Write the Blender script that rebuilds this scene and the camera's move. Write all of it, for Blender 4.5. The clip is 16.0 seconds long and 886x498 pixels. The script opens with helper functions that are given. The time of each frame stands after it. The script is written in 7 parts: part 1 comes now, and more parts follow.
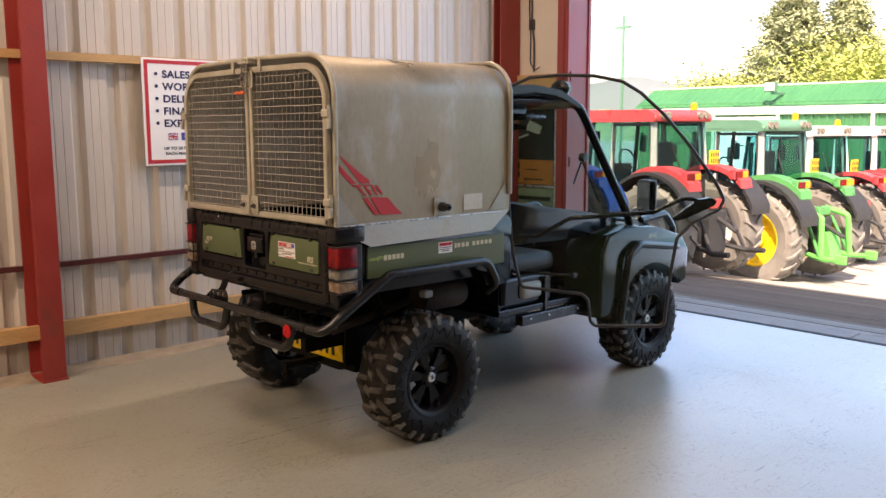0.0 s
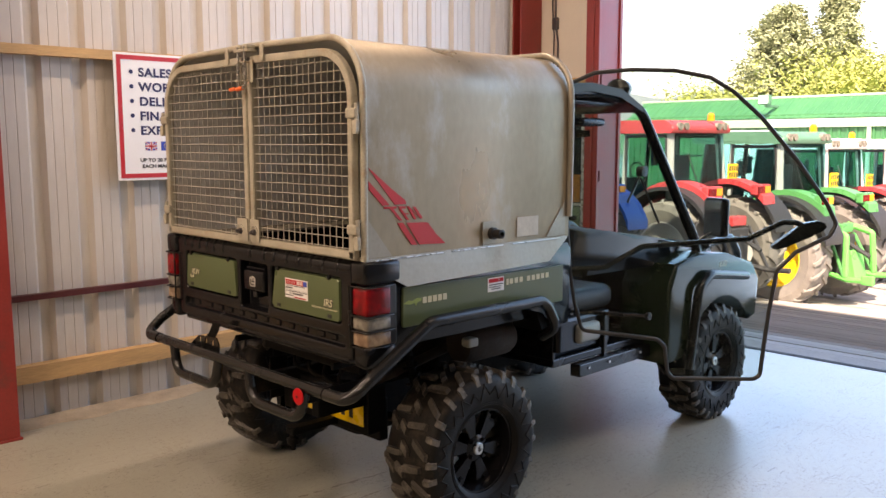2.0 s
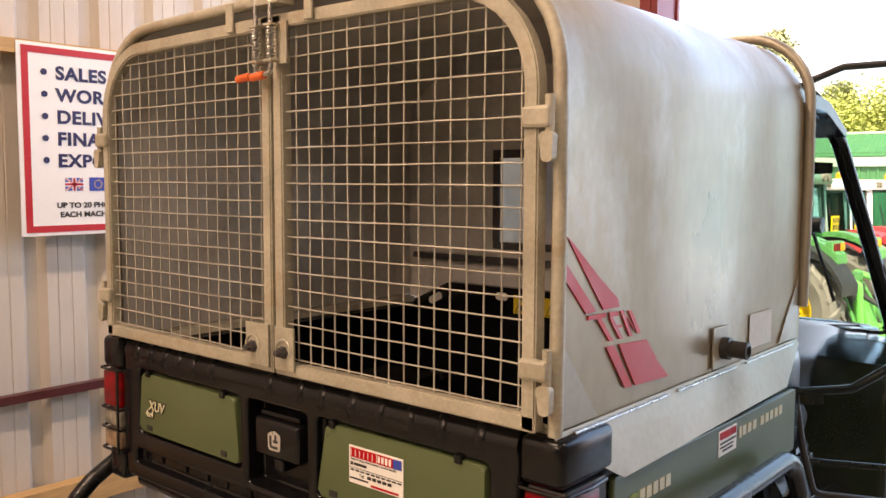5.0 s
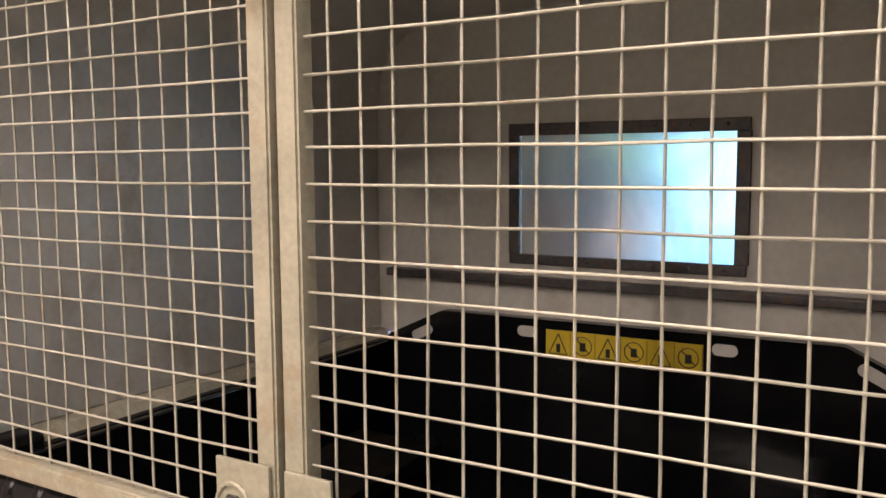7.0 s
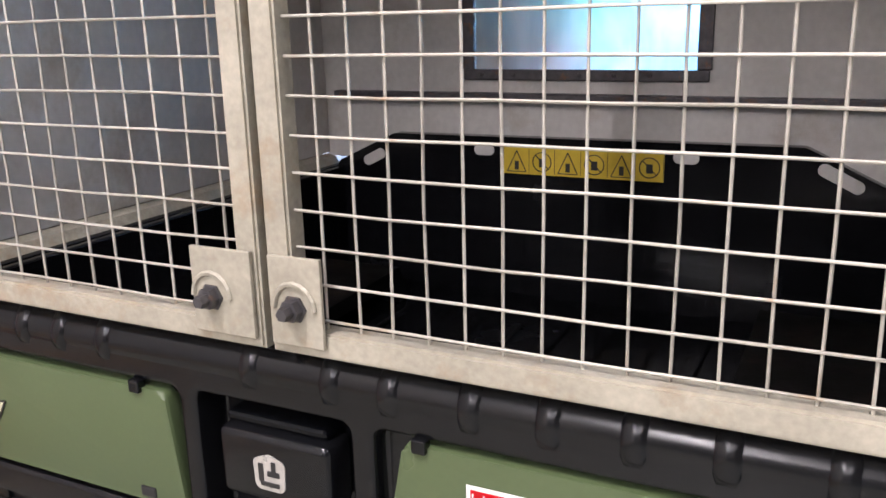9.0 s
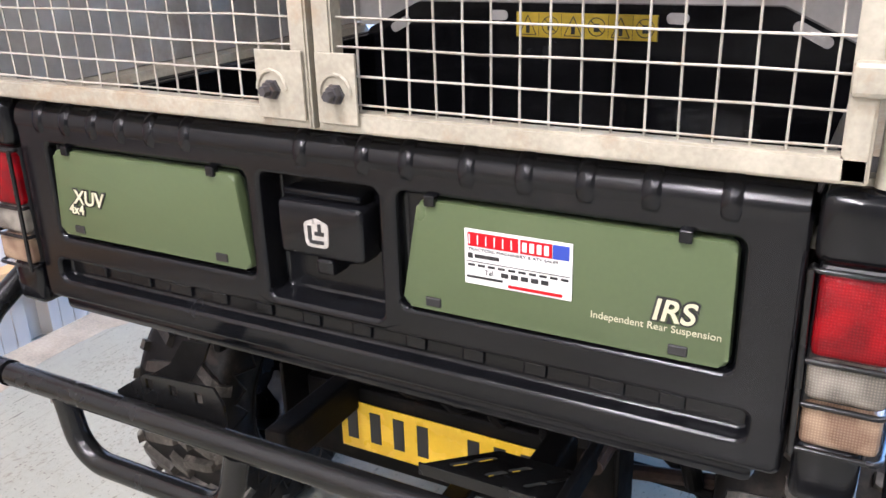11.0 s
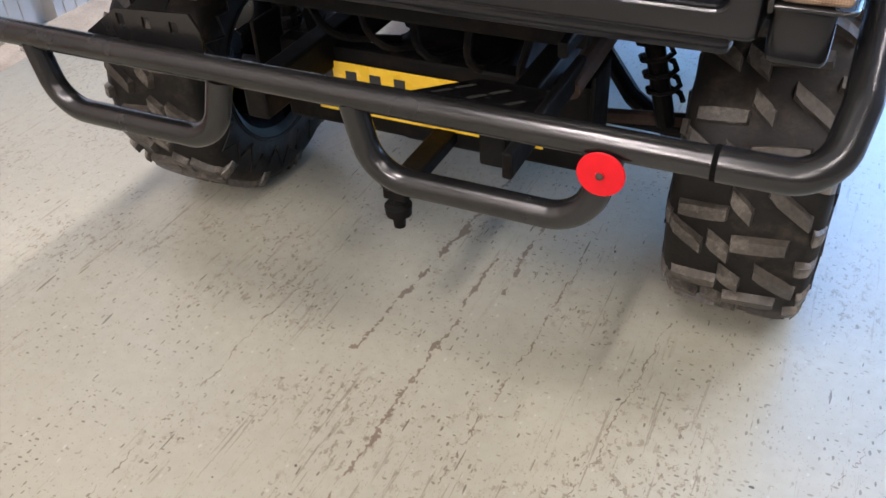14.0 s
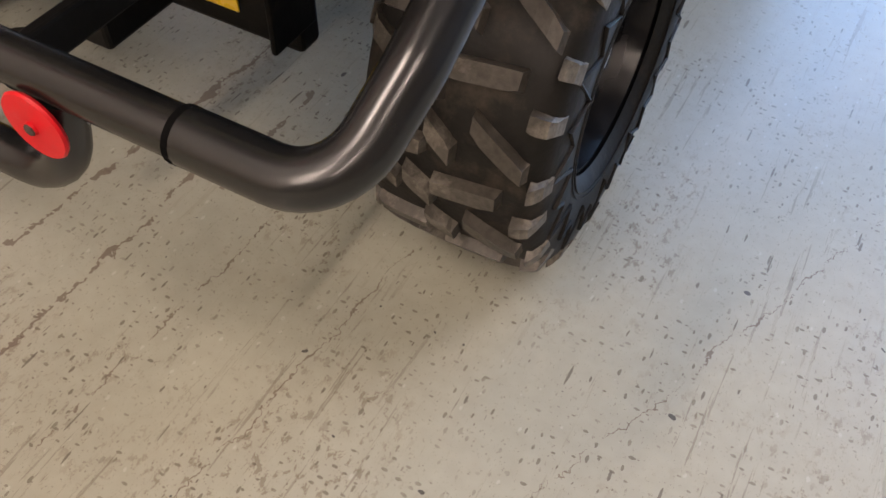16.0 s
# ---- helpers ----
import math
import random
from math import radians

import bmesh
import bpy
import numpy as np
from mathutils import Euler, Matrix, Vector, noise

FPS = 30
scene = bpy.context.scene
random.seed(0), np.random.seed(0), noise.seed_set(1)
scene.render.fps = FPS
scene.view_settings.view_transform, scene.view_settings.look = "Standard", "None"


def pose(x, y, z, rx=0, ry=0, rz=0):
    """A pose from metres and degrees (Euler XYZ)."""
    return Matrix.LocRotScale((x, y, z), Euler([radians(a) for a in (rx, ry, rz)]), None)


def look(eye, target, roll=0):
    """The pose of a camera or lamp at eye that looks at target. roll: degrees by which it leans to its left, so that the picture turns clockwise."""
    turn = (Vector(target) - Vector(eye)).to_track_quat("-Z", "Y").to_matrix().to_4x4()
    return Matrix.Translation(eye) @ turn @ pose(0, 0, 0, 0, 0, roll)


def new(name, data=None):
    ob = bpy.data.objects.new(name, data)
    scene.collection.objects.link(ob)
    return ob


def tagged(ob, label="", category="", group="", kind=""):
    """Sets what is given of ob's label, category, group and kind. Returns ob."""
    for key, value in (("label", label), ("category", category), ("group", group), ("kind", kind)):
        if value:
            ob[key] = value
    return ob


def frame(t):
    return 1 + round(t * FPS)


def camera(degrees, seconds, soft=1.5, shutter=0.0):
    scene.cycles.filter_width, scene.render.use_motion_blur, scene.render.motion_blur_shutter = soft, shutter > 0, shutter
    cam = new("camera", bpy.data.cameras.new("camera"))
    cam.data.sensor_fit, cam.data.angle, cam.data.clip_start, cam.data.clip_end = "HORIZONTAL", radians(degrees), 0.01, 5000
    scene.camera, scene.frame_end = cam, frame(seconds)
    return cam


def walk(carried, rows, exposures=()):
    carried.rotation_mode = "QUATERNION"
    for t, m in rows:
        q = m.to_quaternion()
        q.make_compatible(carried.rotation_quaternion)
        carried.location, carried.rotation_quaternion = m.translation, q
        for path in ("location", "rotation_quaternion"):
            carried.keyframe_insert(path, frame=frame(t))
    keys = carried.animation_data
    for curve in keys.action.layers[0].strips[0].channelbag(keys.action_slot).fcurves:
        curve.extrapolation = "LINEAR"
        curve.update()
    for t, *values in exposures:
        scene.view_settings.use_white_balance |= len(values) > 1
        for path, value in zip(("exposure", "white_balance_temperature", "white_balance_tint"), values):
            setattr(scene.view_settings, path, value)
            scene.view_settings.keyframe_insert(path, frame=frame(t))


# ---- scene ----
cam = camera(54.5, 16.0)

PATH = [
    (0, (3.96, -2.353, 1.614), (2.515, -0.998, 1.336), -0.2),
    (0.5, (3.84, -2.284, 1.6), (2.404, -0.918, 1.329), -0.2),
    (1, (3.605, -2.125, 1.585), (2.176, -0.75, 1.326), -0.2),
    (1.5, (3.371, -2.013, 1.577), (1.947, -0.631, 1.326), -0.1),
    (2, (3.085, -1.922, 1.584), (1.668, -0.532, 1.337), -0.1),
    (2.5, (2.85, -1.8, 1.562), (1.44, -0.401, 1.325), 0.1),
    (3, (2.573, -1.644, 1.563), (1.181, -0.227, 1.34), 0.0),
    (3.5, (2.265, -1.552, 1.56), (0.894, -0.112, 1.351), -0.1),
    (4, (2.044, -1.463, 1.559), (0.688, -0.006, 1.363), -0.1),
    (4.5, (1.754, -1.274, 1.573), (0.423, 0.208, 1.395), -0.0),
    (5, (1.484, -1.173, 1.583), (0.186, 0.34, 1.424), 0.2),
    (5.2, (1.375, -1.153, 1.6), (0.09, 0.372, 1.445), 0.3),
    (7.3, (0.592, -0.661, 1.596), (-0.389, 1.068, 1.371), -0.5),
    (7.5, (0.582, -0.652, 1.589), (-0.374, 1.085, 1.331), -0.7),
    (8, (0.555, -0.629, 1.569), (-0.333, 1.129, 1.220), -1.2),
    (8.5, (0.545, -0.633, 1.532), (-0.313, 1.120, 1.092), -1.2),
    (9, (0.554, -0.688, 1.497), (-0.305, 1.040, 0.973), -1.4),
    (9.5, (0.635, -0.737, 1.489), (-0.257, 0.945, 0.879), -1.4),
    (9.7, (0.654, -0.749, 1.488), (-0.245, 0.922, 0.857), -1.4),
    (11.8, (0.728, -1.055, 1.387), (-0.143, 0.562, 0.594), -1.6),
    (12, (0.724, -1.064, 1.379), (-0.133, 0.547, 0.56), -1.6),
    (12.5, (0.715, -1.074, 1.352), (-0.117, 0.516, 0.468), -1.7),
    (13, (0.723, -1.081, 1.325), (-0.083, 0.469, 0.352), -2.0),
    (13.5, (0.722, -1.08, 1.298), (-0.04, 0.414, 0.208), -2.5),
    (14, (0.737, -1.063, 1.249), (0.022, 0.359, 0.038), -2.9),
    (14.5, (0.791, -1.027, 1.221), (0.14, 0.329, -0.097), -2.6),
    (15, (0.898, -0.904, 1.198), (0.303, 0.387, -0.209), -1.8),
    (15.5, (0.999, -0.704, 1.161), (0.438, 0.507, -0.328), -0.1),
    (16, (1.019, -0.432, 1.123), (0.441, 0.686, -0.431), 2.0),
]
walk(cam, [(t, look(eye, target, roll)) for t, eye, target, roll in PATH], exposures=[(0.0, 1.55, 8000, 24), (3.0, 1.80, 8000, 24), (5.2, 1.88, 8600, 27), (7.3, 2.38, 6300, 16), (9.7, 2.78, 5500, 19), (11.8, 3.12, 5400, 16), (13.0, 3.15, 5600, 17), (14.2, 2.78, 6000, 17), (15.0, 2.45, 6700, 19), (16.0, 2.40, 6800, 20)])

# ---- world, sun and exposure ----
world = bpy.data.worlds.new("sky")
scene.world = world
world.use_nodes = True
wn = world.node_tree.nodes
sky = wn.new("ShaderNodeTexSky")
sky.sky_type, sky.sun_disc = "NISHITA", False
SUN_ELEVATION, SUN_AZIMUTH = 49.0, 150.0        # degrees; azimuth clockwise from +y
sky.sun_elevation, sky.sun_rotation = radians(SUN_ELEVATION), radians(SUN_AZIMUTH)
sky.dust_density = 2.0
wn["Background"].inputs["Strength"].default_value = 0.15
world.node_tree.links.new(sky.outputs["Color"], wn["Background"].inputs["Color"])


def lamp(name, kind, energy, m, color=(1, 1, 1), **more):
    data = bpy.data.lights.new(name, kind)
    data.energy, data.color = energy, color
    for key, value in more.items():
        if key == "angle":
            data.angle = value
        elif key == "size":
            data.shape, data.size = "RECTANGLE", value
        elif key == "size_y":
            data.size_y = value
    ob = new(name, data)
    ob.matrix_world = m
    return ob


_a, _e = radians(SUN_AZIMUTH), radians(SUN_ELEVATION)
SUN_FROM = Vector((math.sin(_a) * math.cos(_e), math.cos(_a) * math.cos(_e), math.sin(_e)))
lamp("sun", "SUN", 4.4, look(SUN_FROM * 50, (0, 0, 0)), (1.0, 0.94, 0.84), angle=radians(0.5))
# daylight that comes in by the wide doorway
lamp("doorway_daylight", "AREA", 90.0, look((1.65, 4.75, 2.3), (1.4, 0.0, 0.9)), (0.27, 0.55, 1.0), size=5.5, size_y=4.4)


# ---- materials ----
def shade(name, color, rough=0.5, metal=0.0, var=0.18, scale=6.0, fine=90.0, bump=0.08, rvar=0.12, second=None,
          amount=0.5, stretch=(1, 1, 1), coat=0.0, spec=0.5, island=0.0):
    """A surface with colour, gloss and relief that vary at two sizes; second is a stain colour in patches."""
    m = bpy.data.materials.new(name)
    m.use_nodes = True
    nt = m.node_tree
    nodes, link = nt.nodes, nt.links.new
    bsdf = nodes["Principled BSDF"]
    tc = nodes.new("ShaderNodeTexCoord")
    mp = nodes.new("ShaderNodeMapping")
    mp.inputs["Scale"].default_value = stretch
    link(tc.outputs["Object"], mp.inputs["Vector"])
    n1, n2 = nodes.new("ShaderNodeTexNoise"), nodes.new("ShaderNodeTexNoise")
    for n, s, d in ((n1, scale, 5.0), (n2, fine, 3.0)):
        n.inputs["Scale"].default_value, n.inputs["Detail"].default_value = s, d
        link(mp.outputs["Vector"], n.inputs["Vector"])
    mixn = nodes.new("ShaderNodeMath")
    mixn.operation = "MULTIPLY_ADD"
    mixn.inputs[1].default_value = 0.4
    link(n2.outputs["Fac"], mixn.inputs[0])
    scaled = nodes.new("ShaderNodeMath")
    scaled.operation = "MULTIPLY"
    scaled.inputs[1].default_value = 0.6
    link(n1.outputs["Fac"], scaled.inputs[0])
    link(scaled.outputs[0], mixn.inputs[2])
    ramp = nodes.new("ShaderNodeValToRGB")
    ramp.color_ramp.elements[0].position, ramp.color_ramp.elements[1].position = 0.32, 0.68
    ramp.color_ramp.elements[0].color = (*[c * (1 - var) for c in color], 1)
    ramp.color_ramp.elements[1].color = (*[min(1, c * (1 + var)) for c in color], 1)
    link(mixn.outputs[0], ramp.inputs["Fac"])
    out = ramp.outputs["Color"]
    if second:
        n3 = nodes.new("ShaderNodeTexNoise")
        n3.inputs["Scale"].default_value, n3.inputs["Detail"].default_value = scale * 0.7 + 1.3, 8.0
        n3.inputs["Roughness"].default_value = 0.7
        link(mp.outputs["Vector"], n3.inputs["Vector"])
        r3 = nodes.new("ShaderNodeValToRGB")
        r3.color_ramp.elements[0].position, r3.color_ramp.elements[1].position = 0.62 - 0.2 * amount, 0.74 - 0.1 * amount
        link(n3.outputs["Fac"], r3.inputs["Fac"])
        mx = nodes.new("ShaderNodeMix")
        mx.data_type = "RGBA"
        link(r3.outputs["Color"], mx.inputs["Factor"])
        link(out, mx.inputs["A"])
        mx.inputs["B"].default_value = (*second, 1)
        out = mx.outputs["Result"]
    if island:
        info = nodes.new("ShaderNodeObjectInfo")
        hsv = nodes.new("ShaderNodeHueSaturation")
        rng = nodes.new("ShaderNodeMapRange")
        rng.inputs["To Min"].default_value, rng.inputs["To Max"].default_value = 1 - island, 1 + island
        link(info.outputs["Random"], rng.inputs["Value"])
        link(rng.outputs["Result"], hsv.inputs["Value"])
        link(out, hsv.inputs["Color"])
        out = hsv.outputs["Color"]
    link(out, bsdf.inputs["Base Color"])
    rr = nodes.new("ShaderNodeMapRange")
    rr.inputs["From Min"].default_value, rr.inputs["From Max"].default_value = 0.3, 0.7
    rr.inputs["To Min"].default_value, rr.inputs["To Max"].default_value = max(0.02, rough - rvar), min(1, rough + rvar)
    link(n1.outputs["Fac"], rr.inputs["Value"])
    link(rr.outputs["Result"], bsdf.inputs["Roughness"])
    bsdf.inputs["Metallic"].default_value = metal
    bsdf.inputs["Coat Weight"].default_value = coat
    bsdf.inputs["Specular IOR Level"].default_value = spec
    if bump:
        bp = nodes.new("ShaderNodeBump")
        bp.inputs["Strength"].default_value, bp.inputs["Distance"].default_value = bump, 0.01
        link(mixn.outputs[0], bp.inputs["Height"])
        link(bp.outputs["Normal"], bsdf.inputs["Normal"])
    return m


def glassy(name, tint, rough=0.0, clear=0.9, ior=1.45):
    """A thin pane: mostly see-through, with a mirror gloss."""
    m = bpy.data.materials.new(name)
    m.use_nodes = True
    nodes, link = m.node_tree.nodes, m.node_tree.links.new
    nodes.remove(nodes["Principled BSDF"])
    through_it, gloss, fres, mix = (nodes.new("ShaderNodeBsdf" + k) if k != "F" else nodes.new("ShaderNodeLayerWeight") for k in ("Transparent", "Glossy", "F", "Transparent"))
    mix = nodes.new("ShaderNodeMixShader")
    through_it.inputs["Color"].default_value = (*tint, 1)
    gloss.inputs["Roughness"].default_value = rough
    curve, rng = nodes.new("ShaderNodeMath"), nodes.new("ShaderNodeMapRange")
    curve.operation = "POWER"
    curve.inputs[1].default_value = 4.0
    link(fres.outputs["Facing"], curve.inputs[0])
    link(curve.outputs[0], rng.inputs["Value"])
    rng.inputs["To Min"].default_value, rng.inputs["To Max"].default_value = 0.012, 0.28
    link(rng.outputs["Result"], mix.inputs["Fac"])
    link(through_it.outputs[0], mix.inputs[1])
    link(gloss.outputs[0], mix.inputs[2])
    link(mix.outputs[0], nodes["Material Output"].inputs["Surface"])
    return m


def hazy(name, tint):
    """Milky plastic sheet, smeared in places, that lets light and blurred shapes through."""
    m = bpy.data.materials.new(name)
    m.use_nodes = True
    nodes, link = m.node_tree.nodes, m.node_tree.links.new
    b = nodes["Principled BSDF"]
    tc, mp, n, ramp = (nodes.new("ShaderNode" + k) for k in ("TexCoord", "Mapping", "TexNoise", "ValToRGB"))
    mp.inputs["Scale"].default_value = (9.0, 1.0, 4.0)
    n.inputs["Scale"].default_value, n.inputs["Detail"].default_value, n.inputs["Distortion"].default_value = 1.0, 4.0, 0.8
    ramp.color_ramp.elements[0].position, ramp.color_ramp.elements[1].position = 0.36, 0.66
    ramp.color_ramp.elements[0].color = (*[c * 0.72 for c in tint], 1)
    ramp.color_ramp.elements[1].color = (0.96, 0.97, 0.95, 1)
    link(tc.outputs["Object"], mp.inputs["Vector"])
    link(mp.outputs["Vector"], n.inputs["Vector"])
    link(n.outputs["Fac"], ramp.inputs["Fac"])
    link(ramp.outputs["Color"], b.inputs["Base Color"])
    b.inputs["Transmission Weight"].default_value = 1.0
    b.inputs["Roughness"].default_value = 0.42
    b.inputs["IOR"].default_value = 1.2
    return m


def glow(name, color, strength):
    m = bpy.data.materials.new(name)
    m.use_nodes = True
    b = m.node_tree.nodes["Principled BSDF"]
    b.inputs["Base Color"].default_value = (*color, 1)
    b.inputs["Emission Color"].default_value = (*color, 1)
    b.inputs["Emission Strength"].default_value = strength
    return m


def painted_floor():
    """Worn pale floor paint: chips, dragged scratches, long cracks and grime."""
    m = shade("floor_paint", (0.278, 0.271, 0.219), rough=0.32, var=0.10, scale=1.1, fine=34, bump=0.04, rvar=0.05, spec=0.4)
    nodes, link = m.node_tree.nodes, m.node_tree.links.new
    bsdf = nodes["Principled BSDF"]
    base = bsdf.inputs["Base Color"].links[0].from_socket
    tc = nodes.new("ShaderNodeTexCoord")

    def noise_mask(scale, stretch, lo, hi, detail=6.0, rotation=0.0, rough=0.6):
        mp = nodes.new("ShaderNodeMapping")
        mp.inputs["Scale"].default_value = stretch
        mp.inputs["Rotation"].default_value = (0, 0, rotation)
        link(tc.outputs["Object"], mp.inputs["Vector"])
        n = nodes.new("ShaderNodeTexNoise")
        n.inputs["Scale"].default_value, n.inputs["Detail"].default_value, n.inputs["Roughness"].default_value = scale, detail, rough
        link(mp.outputs["Vector"], n.inputs["Vector"])
        r = nodes.new("ShaderNodeMapRange")
        r.inputs["From Min"].default_value, r.inputs["From Max"].default_value = lo, hi
        link(n.outputs["Fac"], r.inputs["Value"])
        return r.outputs["Result"]

    def maths(op, a, b):
        n = nodes.new("ShaderNodeMath")
        n.operation = op
        n.use_clamp = True
        for k, v in enumerate((a, b)):
            if isinstance(v, (int, float)):
                n.inputs[k].default_value = v
            else:
                link(v, n.inputs[k])
        return n.outputs[0]

    def over(below, mask, color):
        mx = nodes.new("ShaderNodeMix")
        mx.data_type = "RGBA"
        link(mask, mx.inputs["Factor"])
        link(below, mx.inputs["A"])
        mx.inputs["B"].default_value = (*color, 1)
        return mx.outputs["Result"]

    def dashes(scale, stretch, rotation, size, share):
        """Short nicks or dots: one to a cell, a share of the cells, each of its own length."""
        mp = nodes.new("ShaderNodeMapping")
        mp.inputs["Scale"].default_value = stretch
        mp.inputs["Rotation"].default_value = (0, 0, rotation)
        link(tc.outputs["Object"], mp.inputs["Vector"])
        jit = nodes.new("ShaderNodeTexNoise")
        jit.inputs["Scale"].default_value, jit.inputs["Detail"].default_value = scale * 3.0, 3.0
        link(mp.outputs["Vector"], jit.inputs["Vector"])
        mv = nodes.new("ShaderNodeVectorMath")
        mv.operation = "MULTIPLY_ADD"
        link(jit.outputs["Color"], mv.inputs[0])
        mv.inputs[1].default_value = (0.9 / scale * 0.25, 0.9 / scale * 0.25, 0)
        link(mp.outputs["Vector"], mv.inputs[2])
        v = nodes.new("ShaderNodeTexVoronoi")
        v.voronoi_dimensions = "2D"
        v.inputs["Scale"].default_value = scale
        link(mv.outputs["Vector"], v.inputs["Vector"])
        rgb = nodes.new("ShaderNodeSeparateColor")
        link(v.outputs["Color"], rgb.inputs[0])
        near = maths("LESS_THAN", v.outputs["Distance"], maths("MULTIPLY", rgb.outputs[0], size))
        return maths("MULTIPLY", near, maths("LESS_THAN", rgb.outputs[1], share))

    chips = maths("MULTIPLY", noise_mask(60, (1, 0.6, 1), 0.555, 0.562, 8, 0.35, 0.75), noise_mask(2.6, (1, 1, 1), 0.50, 0.60))
    scratch = maths("MULTIPLY", noise_mask(70, (1, 0.04, 1), 0.60, 0.615, 6, 0.05, 0.7), noise_mask(3.0, (1, 0.6, 1), 0.46, 0.56))
    scratch2 = maths("MULTIPLY", noise_mask(62, (1, 0.05, 1), 0.61, 0.625, 6, -0.30, 0.7), noise_mask(2.2, (1, 0.8, 1), 0.46, 0.58))
    long_nicks = maths("MAXIMUM", dashes(15, (1, 0.10, 1), 0.06, 0.050, 0.45), dashes(18, (1, 0.14, 1), -0.22, 0.050, 0.35))
    nicks = maths("MAXIMUM", dashes(30, (1, 0.20, 1), 0.10, 0.060, 0.28), dashes(34, (1, 0.33, 1), -0.75, 0.080, 0.20))
    small = maths("MAXIMUM", dashes(70, (1, 0.45, 1), 0.5, 0.20, 0.38), dashes(84, (0.5, 1, 1), 0.2, 0.22, 0.36))
    nicks2 = maths("MULTIPLY", small, noise_mask(5.5, (1, 1, 1), 0.40, 0.56))
    dust = noise_mask(180, (1, 0.6, 1), 0.60, 0.64, 4, 0.3, 0.8)
    specks = maths("MAXIMUM", dashes(22, (1, 1, 1), 0.0, 0.050, 0.07), dashes(3.4, (1, 1, 1), 0.4, 0.020, 0.6))
    pale = dashes(40, (1, 0.6, 1), 0.9, 0.12, 0.2)
    grime = noise_mask(0.8, (1, 1, 1), 0.45, 0.75)
    # long worn cracks that run towards the doorway
    sep = nodes.new("ShaderNodeSeparateXYZ")
    link(tc.outputs["Object"], sep.inputs[0])
    wob = nodes.new("ShaderNodeTexNoise")
    wob.inputs["Scale"].default_value, wob.inputs["Detail"].default_value = 9.0, 6.0
    link(tc.outputs["Object"], wob.inputs["Vector"])
    wob2 = nodes.new("ShaderNodeTexNoise")
    wob2.inputs["Scale"].default_value, wob2.inputs["Detail"].default_value = 85.0, 4.0
    link(tc.outputs["Object"], wob2.inputs["Vector"])
    rag = nodes.new("ShaderNodeMath"); rag.operation = "MULTIPLY_ADD"
    link(wob2.outputs["Fac"], rag.inputs[0]); rag.inputs[1].default_value = 0.42; link(wob.outputs["Fac"], rag.inputs[2])
    cracks = None
    for x0, slope, y0, y1, wide in ((0.13, 0.02, -0.33, 0.42, 0.010), (-0.03, 0.10, 0.02, 0.75, 0.012), (0.21, -0.03, 0.30, 0.62, 0.009), (0.30, 0.05, -0.3, 0.5, 0.004),
                                    (-0.25, 0.05, -0.5, 0.4, 0.0022), (0.90, 0.42, 0.0, 0.9, 0.0022), (0.52, 0.12, -0.35, 0.35, 0.0022), (1.35, 0.2, 0.4, 1.6, 0.0022)):
        n = nodes.new("ShaderNodeMath"); n.operation = "MULTIPLY_ADD"
        link(sep.outputs["Y"], n.inputs[0]); n.inputs[1].default_value = -slope; link(sep.outputs["X"], n.inputs[2])
        w = nodes.new("ShaderNodeMath"); w.operation = "MULTIPLY_ADD"
        link(rag.outputs[0], w.inputs[0]); w.inputs[1].default_value = 0.06; link(n.outputs[0], w.inputs[2])
        d = nodes.new("ShaderNodeMath"); d.operation = "SUBTRACT"
        link(w.outputs[0], d.inputs[0]); d.inputs[1].default_value = x0 + 0.039
        ab = nodes.new("ShaderNodeMath"); ab.operation = "ABSOLUTE"
        link(d.outputs[0], ab.inputs[0])
        line = maths("LESS_THAN", ab.outputs[0], maths("MULTIPLY", noise_mask(16, (1, 1, 1), 0.42, 0.72), wide * 1.25))
        part_ = maths("MULTIPLY", maths("GREATER_THAN", sep.outputs["Y"], y0), maths("LESS_THAN", sep.outputs["Y"], y1))
        one = maths("MULTIPLY", line, part_)
        cracks = one if cracks is None else maths("MAXIMUM", cracks, one)
    col = over(base, maths("MULTIPLY", grime, 0.3), (0.20, 0.175, 0.135))
    col = over(col, maths("MULTIPLY", pale, 0.4), (0.40, 0.39, 0.34))
    col = over(col, maths("MULTIPLY", dust, 0.7), (0.14, 0.12, 0.09))
    col = over(col, maths("MULTIPLY", chips, 0.62), (0.125, 0.098, 0.068))
    col = over(col, maths("MULTIPLY", nicks2, 0.72), (0.085, 0.066, 0.046))
    col = over(col, maths("MULTIPLY", nicks, 0.8), (0.085, 0.068, 0.050))
    col = over(col, maths("MULTIPLY", scratch, 0.55), (0.125, 0.105, 0.078))
    col = over(col, maths("MULTIPLY", scratch2, 0.5), (0.125, 0.105, 0.078))
    col = over(col, maths("MULTIPLY", long_nicks, 0.8), (0.085, 0.070, 0.052))
    col = over(col, maths("MULTIPLY", specks, 0.88), (0.035, 0.031, 0.028))
    col = over(col, maths("MULTIPLY", cracks, 0.8), (0.105, 0.072, 0.052))
    link(col, bsdf.inputs["Base Color"])
    return m


